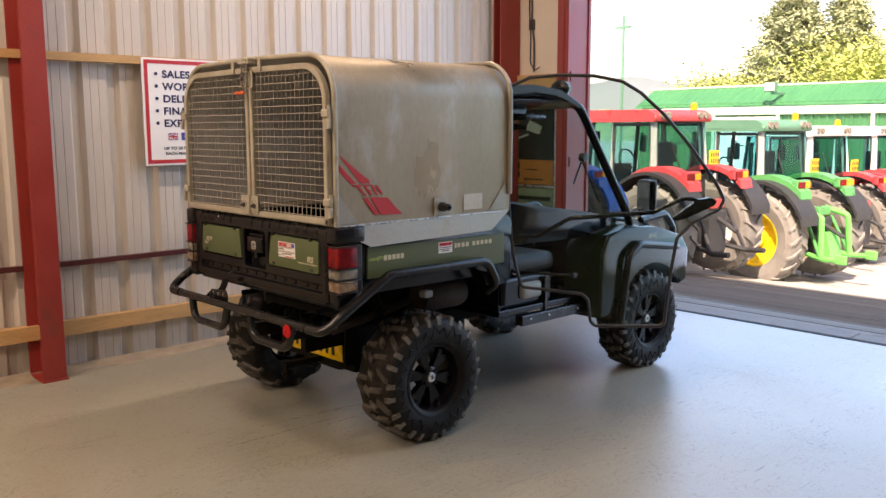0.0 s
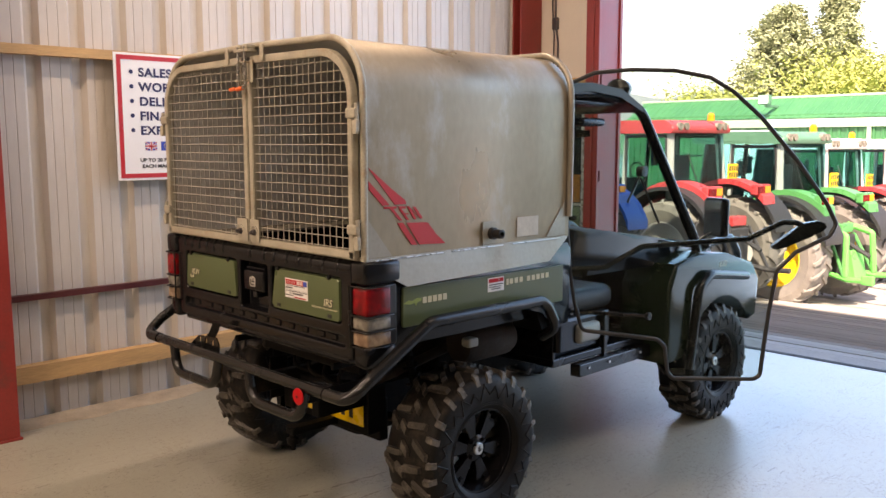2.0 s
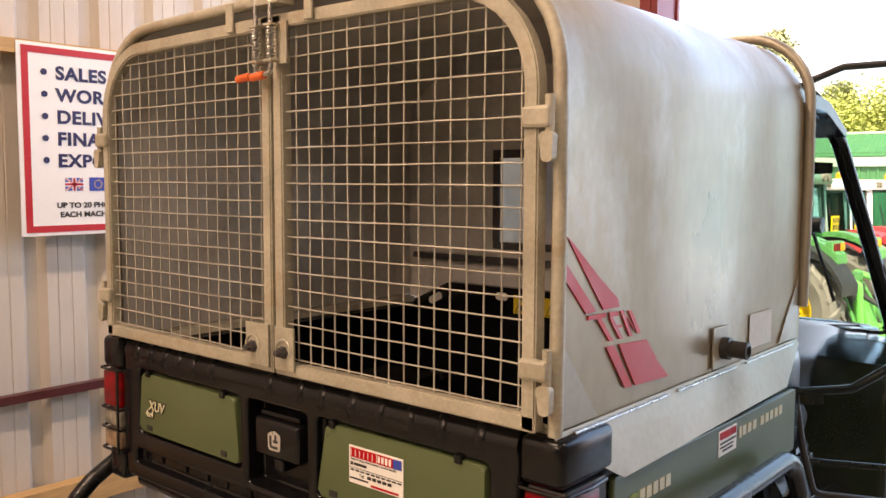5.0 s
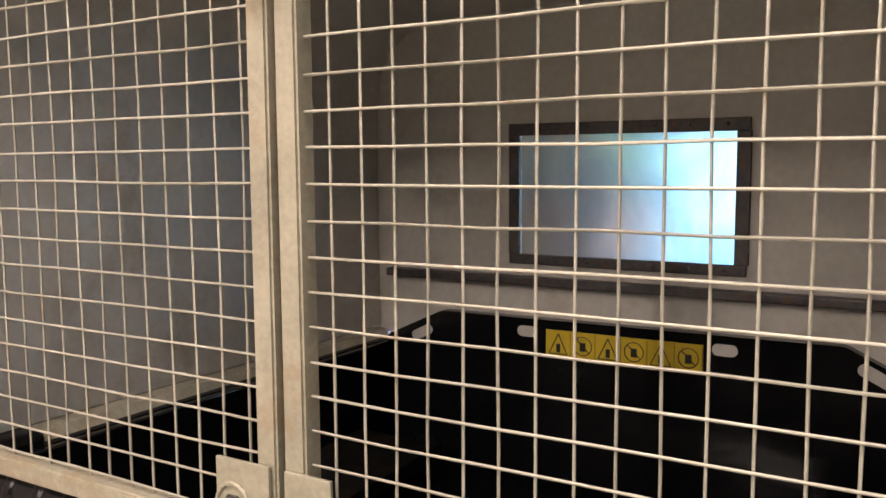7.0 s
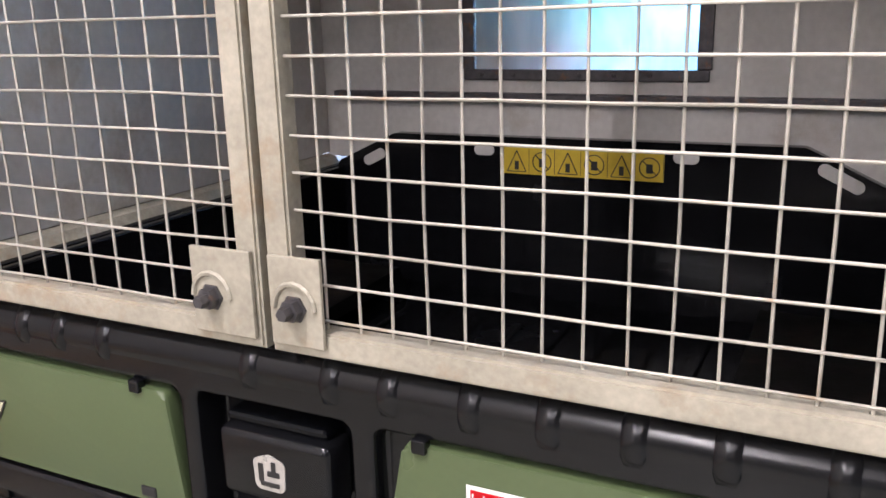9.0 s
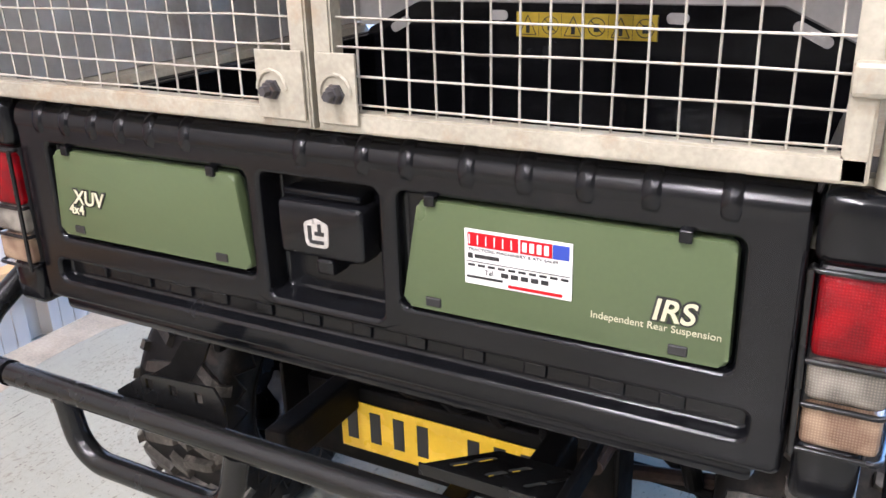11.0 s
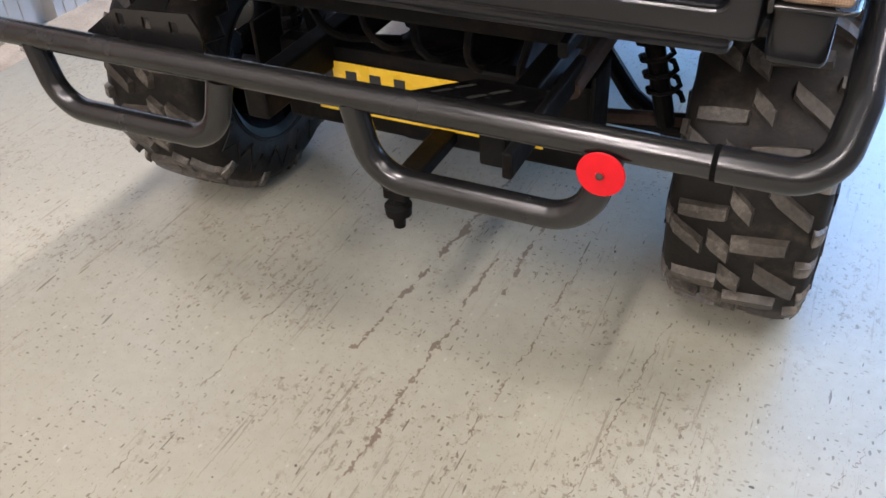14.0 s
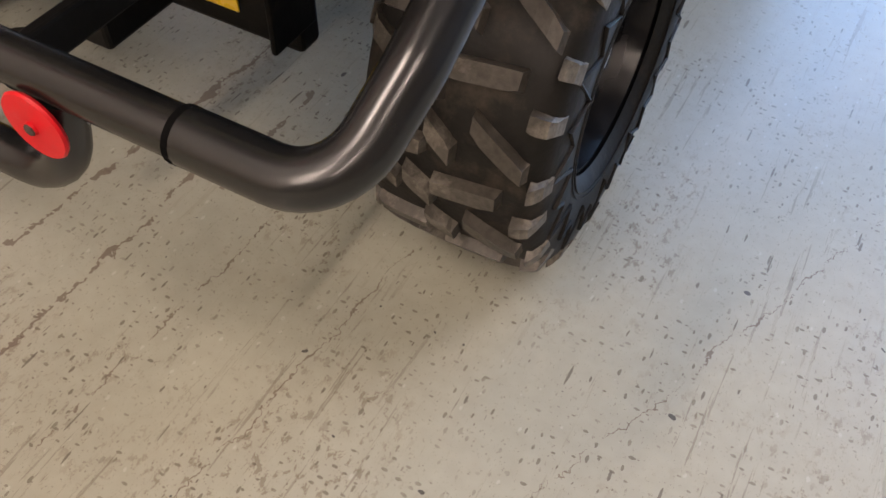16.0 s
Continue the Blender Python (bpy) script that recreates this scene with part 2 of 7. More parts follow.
M = {
    "floor": painted_floor(),
    "sheet": shade("wall_sheet", (0.55, 0.51, 0.455), rough=0.42, var=0.07, scale=1.6, fine=24, bump=0.02, second=(0.50, 0.43, 0.34), amount=0.35, stretch=(1, 1, 0.25)),
    "cream": shade("cream_paint", (0.66, 0.58, 0.47), rough=0.6, var=0.08, scale=2.0, bump=0.03),
    "oxide": shade("red_oxide_paint", (0.27, 0.033, 0.026), rough=0.42, var=0.16, scale=3.5, bump=0.03, second=(0.16, 0.045, 0.035), amount=0.25),
    "maroon": shade("dark_red_paint", (0.085, 0.018, 0.017), rough=0.45, var=0.2, scale=5, bump=0.04),
    "timber": shade("raw_timber", (0.50, 0.31, 0.135), rough=0.7, var=0.22, scale=7.0, fine=60, bump=0.12, stretch=(3, 0.35, 3)),
    "ceiling": shade("ceiling_sheet", (0.26, 0.25, 0.235), rough=0.6, var=0.07, scale=1.0, bump=0.02),
    "plain": shade("plain_wall", (0.13, 0.122, 0.11), rough=0.6, var=0.08, scale=1.0, bump=0.02),
    "gravel": shade("yard_gravel", (0.35, 0.325, 0.295), rough=0.95, var=0.35, scale=2.2, fine=55, bump=0.5, second=(0.27, 0.25, 0.23), amount=0.35),
    "apron": shade("apron_boards", (0.15, 0.135, 0.12), rough=0.85, var=0.3, scale=5.0, fine=60, bump=0.3, island=0.16, second=(0.085, 0.078, 0.07), amount=0.3),
    "alu": shade("dull_aluminium", (0.315, 0.262, 0.180), rough=0.44, metal=0.45, var=0.14, scale=2.6, fine=40, bump=0.02, rvar=0.20, second=(0.42, 0.385, 0.325), amount=0.40, stretch=(1, 1, 0.5)),
    "alu_in": shade("dull_aluminium_inside", (0.62, 0.60, 0.57), rough=0.55, metal=0.2, var=0.12, scale=3.0, fine=60, bump=0.04, second=(0.45, 0.40, 0.33), amount=0.3),
    "skirt": shade("aluminium_skirt", (0.345, 0.315, 0.255), rough=0.48, metal=0.5, var=0.12, scale=6, fine=60, bump=0.03, second=(0.26, 0.235, 0.19), amount=0.4),
    "galv": shade("dusty_galvanised_steel", (0.40, 0.372, 0.295), rough=0.5, metal=0.2, var=0.24, scale=11, fine=120, bump=0.06, second=(0.34, 0.26, 0.17), amount=0.5),
    "wire": shade("dusty_wire", (0.45, 0.425, 0.365), rough=0.5, metal=0.3, var=0.14, scale=20, fine=150, bump=0.03, second=(0.34, 0.22, 0.12), amount=0.15),
    "plastic": shade("black_moulded_plastic", (0.0050, 0.0052, 0.0062), rough=0.22, var=0.25, scale=5, fine=220, bump=0.008, rvar=0.06, spec=0.36),
    "gloss_black": shade("black_paint", (0.0035, 0.004, 0.005), rough=0.10, var=0.2, scale=6, fine=120, bump=0.006, rvar=0.04, spec=0.2),
    "tube": shade("satin_black_powder_coat", (0.006, 0.006, 0.006), rough=0.25, var=0.2, scale=9, fine=300, bump=0.008, rvar=0.04, spec=0.5),
    "chassis": shade("grimy_chassis", (0.005, 0.0048, 0.0046), rough=0.6, var=0.4, scale=12, bump=0.1, spec=0.10, second=(0.020, 0.014, 0.010), amount=0.35),
    "rust": shade("rusty_steel", (0.032, 0.019, 0.013), rough=0.8, var=0.4, scale=18, bump=0.2, second=(0.04, 0.03, 0.025), amount=0.5),
    "green": shade("olive_green_plastic", (0.080, 0.108, 0.048), rough=0.32, var=0.05, scale=4, fine=140, bump=0.012, rvar=0.06),
    "green_dark": shade("dark_green_paint", (0.009, 0.016, 0.007), rough=0.17, var=0.1, scale=4, fine=100, bump=0.006, rvar=0.05, spec=0.35),
    "rubber": shade("dusty_rubber", (0.008, 0.0072, 0.0062), rough=0.55, spec=0.2, var=0.35, scale=9, fine=130, bump=0.15, second=(0.042, 0.033, 0.024), amount=0.45),
    "tread": shade("muddy_tread", (0.052, 0.046, 0.038), rough=0.5, spec=0.35, var=0.5, scale=14, fine=120, bump=0.25, second=(0.20, 0.18, 0.15), amount=0.5),
    "gap": shade("dark_joint", (0.003, 0.003, 0.003), rough=0.9, var=0.1, bump=0.0, spec=0.03),
    "rim": shade("satin_black_rim", (0.005, 0.005, 0.006), rough=0.22, var=0.2, scale=9, bump=0.02, spec=0.25),
    "chrome": shade("worn_steel", (0.55, 0.54, 0.52), rough=0.3, metal=0.95, var=0.15, scale=30, bump=0.03),
    "dark_steel": shade("oxidised_bolt", (0.10, 0.095, 0.10), rough=0.45, metal=0.7, var=0.3, scale=50, bump=0.1, second=(0.22, 0.11, 0.05), amount=0.35),
    "red": shade("red_vinyl", (0.50, 0.022, 0.028), rough=0.4, var=0.08, scale=12, bump=0.01),
    "red_bright": shade("red_reflector_plastic", (0.45, 0.006, 0.010), rough=0.45, var=0.08, scale=40, bump=0.0, spec=0.2),
    "orange": shade("orange_plastic_grip", (0.72, 0.13, 0.035), rough=0.4, var=0.12, scale=40, bump=0.02),
    "white": shade("white_board", (0.78, 0.78, 0.77), rough=0.35, var=0.03, scale=3, bump=0.0),
    "vinyl": shade("white_sticker", (0.76, 0.75, 0.72), rough=0.35, var=0.03, scale=20, bump=0.0),
    "navy": shade("navy_print", (0.022, 0.022, 0.085), rough=0.4, var=0.05, bump=0.0),
    "ink": shade("black_print", (0.02, 0.02, 0.02), rough=0.4, var=0.05, bump=0.0),
    "blue_print": shade("blue_print", (0.03, 0.06, 0.36), rough=0.4, var=0.05, bump=0.0),
    "yellow": shade("yellow_plate", (0.86, 0.56, 0.02), rough=0.28, var=0.05, scale=20, bump=0.0),
    "yellow_print": shade("yellow_warning_label", (0.62, 0.45, 0.03), rough=0.45, var=0.1, scale=30, bump=0.0),
    "ivory": shade("ivory_lettering", (0.54, 0.52, 0.36), rough=0.35, var=0.03, bump=0.0),
    "silver_print": shade("silver_badge", (0.52, 0.50, 0.46), rough=0.35, metal=0.4, var=0.2, scale=60, bump=0.0),
    "seat": shade("black_vinyl_seat", (0.007, 0.007, 0.008), rough=0.5, var=0.2, scale=9, fine=200, bump=0.08),
    "bottle": shade("milky_plastic", (0.30, 0.295, 0.265), rough=0.4, var=0.08, scale=12, bump=0.01),
    "glass": glassy("clear_glass", (0.84, 0.89, 0.87)),
    "cab_glass": glassy("tractor_glass", (0.64, 0.84, 0.85)),
    "hazy": hazy("milky_polycarbonate", (0.72, 0.83, 0.90)),
}


def lens(name, dark, bright):
    """Moulded lamp lens: small prisms in rows and columns; their glints and the reflector's gleam are painted colour.
    """
    m = shade(name, dark, rough=0.13, var=0.12, scale=30, fine=150, bump=0.0, rvar=0.04, spec=0.3)
    nodes, link = m.node_tree.nodes, m.node_tree.links.new
    bsdf = nodes["Principled BSDF"]
    base = bsdf.inputs["Base Color"].links[0].from_socket
    tc = nodes.new("ShaderNodeTexCoord")
    waves = []
    for axis, scale in (("X", 95.0), ("Z", 85.0)):
        w = nodes.new("ShaderNodeTexWave")
        w.wave_type, w.bands_direction = "BANDS", axis
        w.inputs["Scale"].default_value, w.inputs["Distortion"].default_value = scale, 0.4
        link(tc.outputs["Object"], w.inputs["Vector"])
        waves.append(w.outputs["Fac"])
    both = nodes.new("ShaderNodeMath")
    both.operation = "MULTIPLY"
    link(waves[0], both.inputs[0])
    link(waves[1], both.inputs[1])
    # soft noise blotches lighten the colour as gleams from inside the lamp
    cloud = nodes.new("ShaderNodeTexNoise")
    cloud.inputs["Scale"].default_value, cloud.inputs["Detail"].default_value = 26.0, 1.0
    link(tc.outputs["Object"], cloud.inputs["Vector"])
    painted_gleam = nodes.new("ShaderNodeMapRange")
    painted_gleam.inputs["From Min"].default_value, painted_gleam.inputs["From Max"].default_value = 0.40, 0.62
    link(cloud.outputs["Fac"], painted_gleam.inputs["Value"])
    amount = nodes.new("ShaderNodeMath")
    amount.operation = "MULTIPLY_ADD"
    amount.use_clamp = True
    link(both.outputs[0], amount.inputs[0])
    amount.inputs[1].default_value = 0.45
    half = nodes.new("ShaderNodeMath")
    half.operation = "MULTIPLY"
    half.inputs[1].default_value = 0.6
    link(painted_gleam.outputs["Result"], half.inputs[0])
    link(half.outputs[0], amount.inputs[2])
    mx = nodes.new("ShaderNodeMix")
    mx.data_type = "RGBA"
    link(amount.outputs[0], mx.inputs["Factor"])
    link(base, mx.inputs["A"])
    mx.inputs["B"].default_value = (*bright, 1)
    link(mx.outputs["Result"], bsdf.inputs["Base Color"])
    bp = nodes.new("ShaderNodeBump")
    bp.inputs["Strength"].default_value, bp.inputs["Distance"].default_value = 0.35, 0.002
    link(both.outputs[0], bp.inputs["Height"])
    link(bp.outputs["Normal"], bsdf.inputs["Normal"])
    return m


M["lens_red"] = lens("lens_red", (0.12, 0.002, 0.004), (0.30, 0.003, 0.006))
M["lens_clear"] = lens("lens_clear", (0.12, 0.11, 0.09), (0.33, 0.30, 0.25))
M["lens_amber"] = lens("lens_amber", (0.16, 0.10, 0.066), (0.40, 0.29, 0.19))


# ---- mesh helpers ----
def part(name, bm, material, parent=None, label="", smooth=None, offset=None, weld=False):
    """Links a bmesh as one mesh object under a thing or part."""
    if weld:
        bmesh.ops.remove_doubles(bm, verts=bm.verts, dist=1e-5)
    bmesh.ops.recalc_face_normals(bm, faces=bm.faces)
    me = bpy.data.meshes.new(name)
    bm.to_mesh(me)
    bm.free()
    me.materials.append(M[material] if isinstance(material, str) else material)
    if smooth is not None:
        me.polygons.foreach_set("use_smooth", [True] * len(me.polygons))
        if smooth > 0:
            me.set_sharp_from_angle(angle=radians(smooth))
    return place(name, me, parent, label, offset)


def place(name, me, parent=None, label="", m=None):
    """An object on given mesh data under a thing or part."""
    ob = new(name, me)
    if parent is not None:
        while parent.parent is not None and parent.parent.parent is not None:       # thing > part > sub-part, no deeper
            parent = parent.parent
        ob.parent = parent
        if parent.type == "EMPTY":
            ob.matrix_parent_inverse = Matrix.Translation(-parent.location)
    if m is not None:
        ob.matrix_basis = m
    if label:
        tagged(ob, label)
    return ob


def thing(name, label, category, base=(0, 0, 0), group="", kind=""):
    ob = new(name)
    ob.empty_display_size = 0.1
    ob.location = base
    return tagged(ob, label, category, group, kind)


def box(x0, x1, y0, y1, z0, z1, bevel=0.0, bm=None, seg=2, m=None):
    bm = bm or bmesh.new()
    vs = [bm.verts.new((x, y, z)) for x in (x0, x1) for y in (y0, y1) for z in (z0, z1)]
    fs = [bm.faces.new([vs[i] for i in f]) for f in ((0, 1, 3, 2), (4, 6, 7, 5), (0, 4, 5, 1), (2, 3, 7, 6), (0, 2, 6, 4), (1, 5, 7, 3))]
    if bevel:
        es = list({e for f in fs for e in f.edges})
        got = bmesh.ops.bevel(bm, geom=es, offset=bevel, segments=seg, profile=0.5, affect="EDGES")
        vs = list({v for f in got["faces"] for v in f.verts} | {v for v in vs if v.is_valid})
    if m is not None:
        bmesh.ops.transform(bm, matrix=m, verts=vs)
    return bm


def rounded(points, r, seg=5, closed=True):
    """A line with its corners turned into arcs; r is one radius or one a corner. Works in 2D and 3D."""
    pts, out = [Vector(p) for p in points], []
    n = len(pts)
    for i, p in enumerate(pts):
        ri = r[i] if isinstance(r, (list, tuple)) else r
        if ri <= 0 or (not closed and i in (0, n - 1)):
            out.append(p)
            continue
        a, b = (pts[i - 1] - p), (pts[(i + 1) % n] - p)
        la, lb = a.length, b.length
        a, b = a.normalized(), b.normalized()
        half = max(1e-3, a.angle(b) / 2)
        if half > 1.55:
            out.append(p)
            continue
        d = min(ri / math.tan(half), la * 0.49, lb * 0.49)
        ri = d * math.tan(half)
        mid = (a + b).normalized()
        c = p + mid * (ri / math.sin(half))
        s, e = p + a * d - c, p + b * d - c
        for k in range(seg + 1):
            t = k / seg
            v = s.lerp(e, t)
            out.append(c + v.normalized() * ri)
    return out


def tube(points, r, seg=12, bend=0.06, arc=5, closed=False, bm=None, caps=True):
    """A round bar along a line with rounded bends."""
    bm = bm or bmesh.new()
    pts = rounded([Vector(p) for p in points], bend, arc, closed)
    n, rings = len(pts), []
    up = None
    for i, p in enumerate(pts):
        if closed:
            d = (pts[(i + 1) % n] - pts[i - 1]).normalized()
        else:
            d = (pts[min(i + 1, n - 1)] - pts[max(i - 1, 0)]).normalized()
        if up is None:
            up = d.orthogonal().normalized()
        up = (up - d * up.dot(d)).normalized()
        side = d.cross(up)
        rings.append([bm.verts.new(p + (up * math.cos(a) + side * math.sin(a)) * r) for a in (2 * math.pi * k / seg for k in range(seg))])
    for i in range(n if closed else n - 1):
        a, b = rings[i], rings[(i + 1) % n]
        for k in range(seg):
            bm.faces.new((a[k], a[(k + 1) % seg], b[(k + 1) % seg], b[k]))
    if caps and not closed:
        bm.faces.new(rings[0][::-1])
        bm.faces.new(rings[-1])
    return bm


def prism(pts, axis, a, b, bm=None, bevel=0.0, seg=2):
    """A flat outline drawn out along an axis; the outline's two numbers are the other axes in order."""
    bm = bm or bmesh.new()

    def at(p, h):
        v = [p[0], p[1]]
        v.insert("xyz".index(axis), h)
        return v

    lo, hi = [bm.verts.new(at(p, a)) for p in pts], [bm.verts.new(at(p, b)) for p in pts]
    fs = [bm.faces.new(lo), bm.faces.new(hi[::-1])]
    n = len(pts)
    fs += [bm.faces.new((lo[i], lo[(i + 1) % n], hi[(i + 1) % n], hi[i])) for i in range(n)]
    if bevel:
        es = [e for e in set(fs[0].edges) | set(fs[1].edges)]
        bmesh.ops.bevel(bm, geom=es, offset=bevel, segments=seg, profile=0.5, affect="EDGES")
    return bm


def lathe(profile, seg=32, m=None, bm=None, closed=False):
    """A shape turned round the x axis: rows of (radius, x)."""
    bm = bm or bmesh.new()
    rings = []
    for r, h in profile:
        if r <= 1e-6:
            rings.append([bm.verts.new((h, 0, 0))])
        else:
            rings.append([bm.verts.new((h, r * math.cos(a), r * math.sin(a))) for a in (2 * math.pi * k / seg for k in range(seg))])
    pairs = list(zip(rings, rings[1:])) + ([(rings[-1], rings[0])] if closed else [])
    for a, b in pairs:
        for k in range(seg):
            j = (k + 1) % seg
            if len(a) == 1 and len(b) > 1:
                bm.faces.new((a[0], b[j], b[k]))
            elif len(b) == 1 and len(a) > 1:
                bm.faces.new((a[k], a[j], b[0]))
            elif len(a) > 1:
                bm.faces.new((a[k], a[j], b[j], b[k]))
    if m is not None:
        bmesh.ops.transform(bm, matrix=m, verts=[v for ring in rings for v in ring])
    return bm


def sheet(outline, thick, frame_m, bm=None):
    """A flat sheet from an outline in its own plane, placed by a matrix."""
    bm = prism(outline, "z", -thick / 2, thick / 2, bm)
    bmesh.ops.transform(bm, matrix=frame_m, verts=bm.verts)
    return bm


def plate_of(rows, hole, thick):
    """A sheet of quads between rows of points, with some of its cells left open, given a thickness."""
    bm = bmesh.new()
    vs = [[bm.verts.new(p) for p in row] for row in rows]
    for a in range(len(rows) - 1):
        for b in range(len(rows[a]) - 1):
            if not hole(a, b):
                bm.faces.new((vs[a][b], vs[a][b + 1], vs[a + 1][b + 1], vs[a + 1][b]))
    bmesh.ops.recalc_face_normals(bm, faces=bm.faces)
    bmesh.ops.solidify(bm, geom=bm.faces[:], thickness=thick)
    return bm


def writing(name, text, size, material, m, parent, label="", depth=0.0015, bold=0.0, width=1.0, gap=1.0):
    """Letters in the built-in font, lying in the xy plane of the matrix."""
    cu = bpy.data.curves.new(name, "FONT")
    cu.body, cu.size, cu.extrude, cu.offset, cu.space_character = text, size, depth, bold, gap
    tmp = bpy.data.objects.new(name, cu)
    me = bpy.data.meshes.new_from_object(tmp)
    bpy.data.objects.remove(tmp)
    bpy.data.curves.remove(cu)
    me.transform(m @ Matrix.Diagonal((width, 1, 1, 1)))
    me.materials.clear()
    me.materials.append(M[material])
    return place(name, me, parent, label)


def bars(name, rows, material, m, parent, label="", depth=0.0008):
    """Plain bars (x0, x1, y0, y1) in the xy plane of a matrix, for print that cannot be read."""
    first = None
    for x0, x1, y0, y1 in rows:
        bm = box(x0, x1, y0, y1, -depth, depth)
        bmesh.ops.transform(bm, matrix=m, verts=bm.verts)
        ob = part(name, bm, material, parent, label)
        first = first or ob
    return first


FACING_REAR = Matrix(((1, 0, 0, 0), (0, 0, -1, 0), (0, 1, 0, 0), (0, 0, 0, 1)))       # print that faces -y
FACING_SIDE = Matrix(((0, 0, 1, 0), (1, 0, 0, 0), (0, 1, 0, 0), (0, 0, 0, 1)))        # print that faces +x


# ---- the workshop ----
WEST, DOORWALL, EAST, SOUTH, HIGH = -2.0, 4.42, 5.6, -11.0, 5.2


def corrugated(y0, y1, x, z0, z1, first, pitch=0.2525, deep=0.036):
    """Profiled sheet: broad pans with two faint stiffeners, and narrow troughs set back."""
    line = []
    k = math.floor((y0 - first) / pitch)
    while first + k * pitch < y1 + pitch:
        c = first + k * pitch
        for dy, dx in ((-0.048, 0), (-0.024, -deep), (0.024, -deep), (0.048, 0), (0.088, 0), (0.092, -0.004), (0.096, 0), (0.146, 0), (0.150, -0.004), (0.154, 0)):
            if y0 <= c + dy <= y1:
                line.append((x + dx, c + dy))
        k += 1
    bm = bmesh.new()
    rows = []
    zs = [z0, (z0 + z1) / 2, z1]
    for z in zs:
        rows.append([bm.verts.new((px, py, z)) for px, py in line])
    for a, b in zip(rows, rows[1:]):
        for i in range(len(line) - 1):
            bm.faces.new((a[i], a[i + 1], b[i + 1], b[i]))
    # the outer skin gives the wall its thickness
    back = [[bm.verts.new((x - 0.09, py, z)) for py in (line[0][1], line[-1][1])] for z in (z0, z1)]
    bm.faces.new((back[0][0], back[1][0], back[1][1], back[0][1]))
    return bm


wall_west = tagged(part("wall_west", corrugated(SOUTH, DOORWALL + 0.2, WEST, -0.02, HIGH, 1.38), "sheet"),
                   "cream profiled steel sheet wall with narrow troughs", "wall", kind="structure")

bm = bmesh.new()
box(WEST - 0.05, EAST, SOUTH, 4.30, -0.15, 0.0, bm=bm)
tagged(part("floor", bm, "floor"), "worn pale grey painted concrete floor, scratched and chipped", "floor", kind="structure")

# door wall: a narrow cream return beside the open doorway, and the lintel and far side that close the place
bm = bmesh.new()
box(WEST - 0.09, -1.305, 4.20, DOORWALL + 0.12, 0.0, HIGH, bm=bm)
tagged(part("wall_doorway", bm, "cream"), "cream painted wall return beside the open doorway", "wall", kind="structure")
bm = bmesh.new()
box(-1.302, 4.6, DOORWALL + 0.003, DOORWALL + 0.12, 4.55, HIGH, bm=bm)
box(4.6, EAST, DOORWALL + 0.003, DOORWALL + 0.12, 0.0, HIGH, bm=bm)
tagged(part("wall_doorway_far", bm, "cream"), "cream painted wall over and past the doorway", "wall", kind="structure")
bm = bmesh.new()
box(EAST, EAST + 0.1, SOUTH, DOORWALL + 0.12, 0.0, HIGH, bm=bm)
tagged(part("wall_east", bm, "plain"), "plain workshop wall", "wall", kind="structure")
bm = bmesh.new()
box(WEST - 0.09, EAST + 0.1, SOUTH - 0.1, SOUTH, 0.0, HIGH, bm=bm)
tagged(part("wall_south", bm, "plain"), "plain workshop wall", "wall", kind="structure")
bm = bmesh.new()
box(WEST - 0.12, EAST + 0.12, SOUTH - 0.12, DOORWALL + 0.14, HIGH, HIGH + 0.1, bm=bm)
tagged(part("ceiling", bm, "ceiling"), "pale sheet ceiling of the workshop", "ceiling", kind="structure")
# unseen block added behind the sheet wall to widen the building's shadow outside
bm = bmesh.new()
box(-3.4, WEST - 0.125, SOUTH - 0.12, DOORWALL + 0.12, 0.0, HIGH + 0.1, bm=bm)
tagged(part("wall_neighbour_bay", bm, "cream"), "unseen plain cream block added to shape the building's shadow on the yard", "wall", kind="structure")
# door sill: dark steel edge where the floor meets the yard
bm = box(-1.2, 4.6, 4.302, 4.36, -0.12, 0.004, 0.004)
tagged(part("door_sill", bm, "chassis"), "dark steel threshold strip at the doorway", "sill", kind="structure")


def steel_column(name, x, y, w, d, z1, label, turn=0):
    """A rolled steel column: two flanges and a web on a base plate."""
    t = thing(name, label, "column", (x, y, 0), kind="structure")
    m = Matrix.Translation((x, y, 0)) @ Matrix.Rotation(radians(turn), 4, "Z")
    part("flange", box(-w / 2, w / 2, d / 2 - 0.014, d / 2, 0.012, z1, 0.003, m=m), "oxide", t)
    part("flange", box(-w / 2, w / 2, -d / 2, -d / 2 + 0.014, 0.012, z1, 0.003, m=m), "oxide", t)
    part("web", box(-0.005, 0.005, -d / 2 + 0.014, d / 2 - 0.014, 0.012, z1, m=m), "oxide", t)
    part("base_plate", box(-w / 2 - 0.01, w / 2 + 0.01, -d / 2 - 0.01, d / 2 + 0.01, 0, 0.012, 0.002, m=m), "oxide", t)
    return t


steel_column("column", -1.83, -0.49, 0.145, 0.27, HIGH, "red oxide painted steel column against the sheet wall", 90)
steel_column("column", -1.935, 4.045, 0.28, 0.10, HIGH, "red oxide painted steel corner column by the doorway", 90)
jamb = thing("door_jamb_column", "red painted steel door jamb column with a channel and bolt heads", "column", (-1.22, 4.18, 0), kind="structure")
part("post", box(-1.30, -1.225, 4.05, 4.42, 0, HIGH, 0.006), "oxide", jamb)
part("flange", box(-1.222, -1.175, 4.06, 4.085, 0, HIGH, 0.003), "oxide", jamb)
part("web", box(-1.222, -1.205, 4.087, 4.38, 0, HIGH, 0.002), "oxide", jamb)
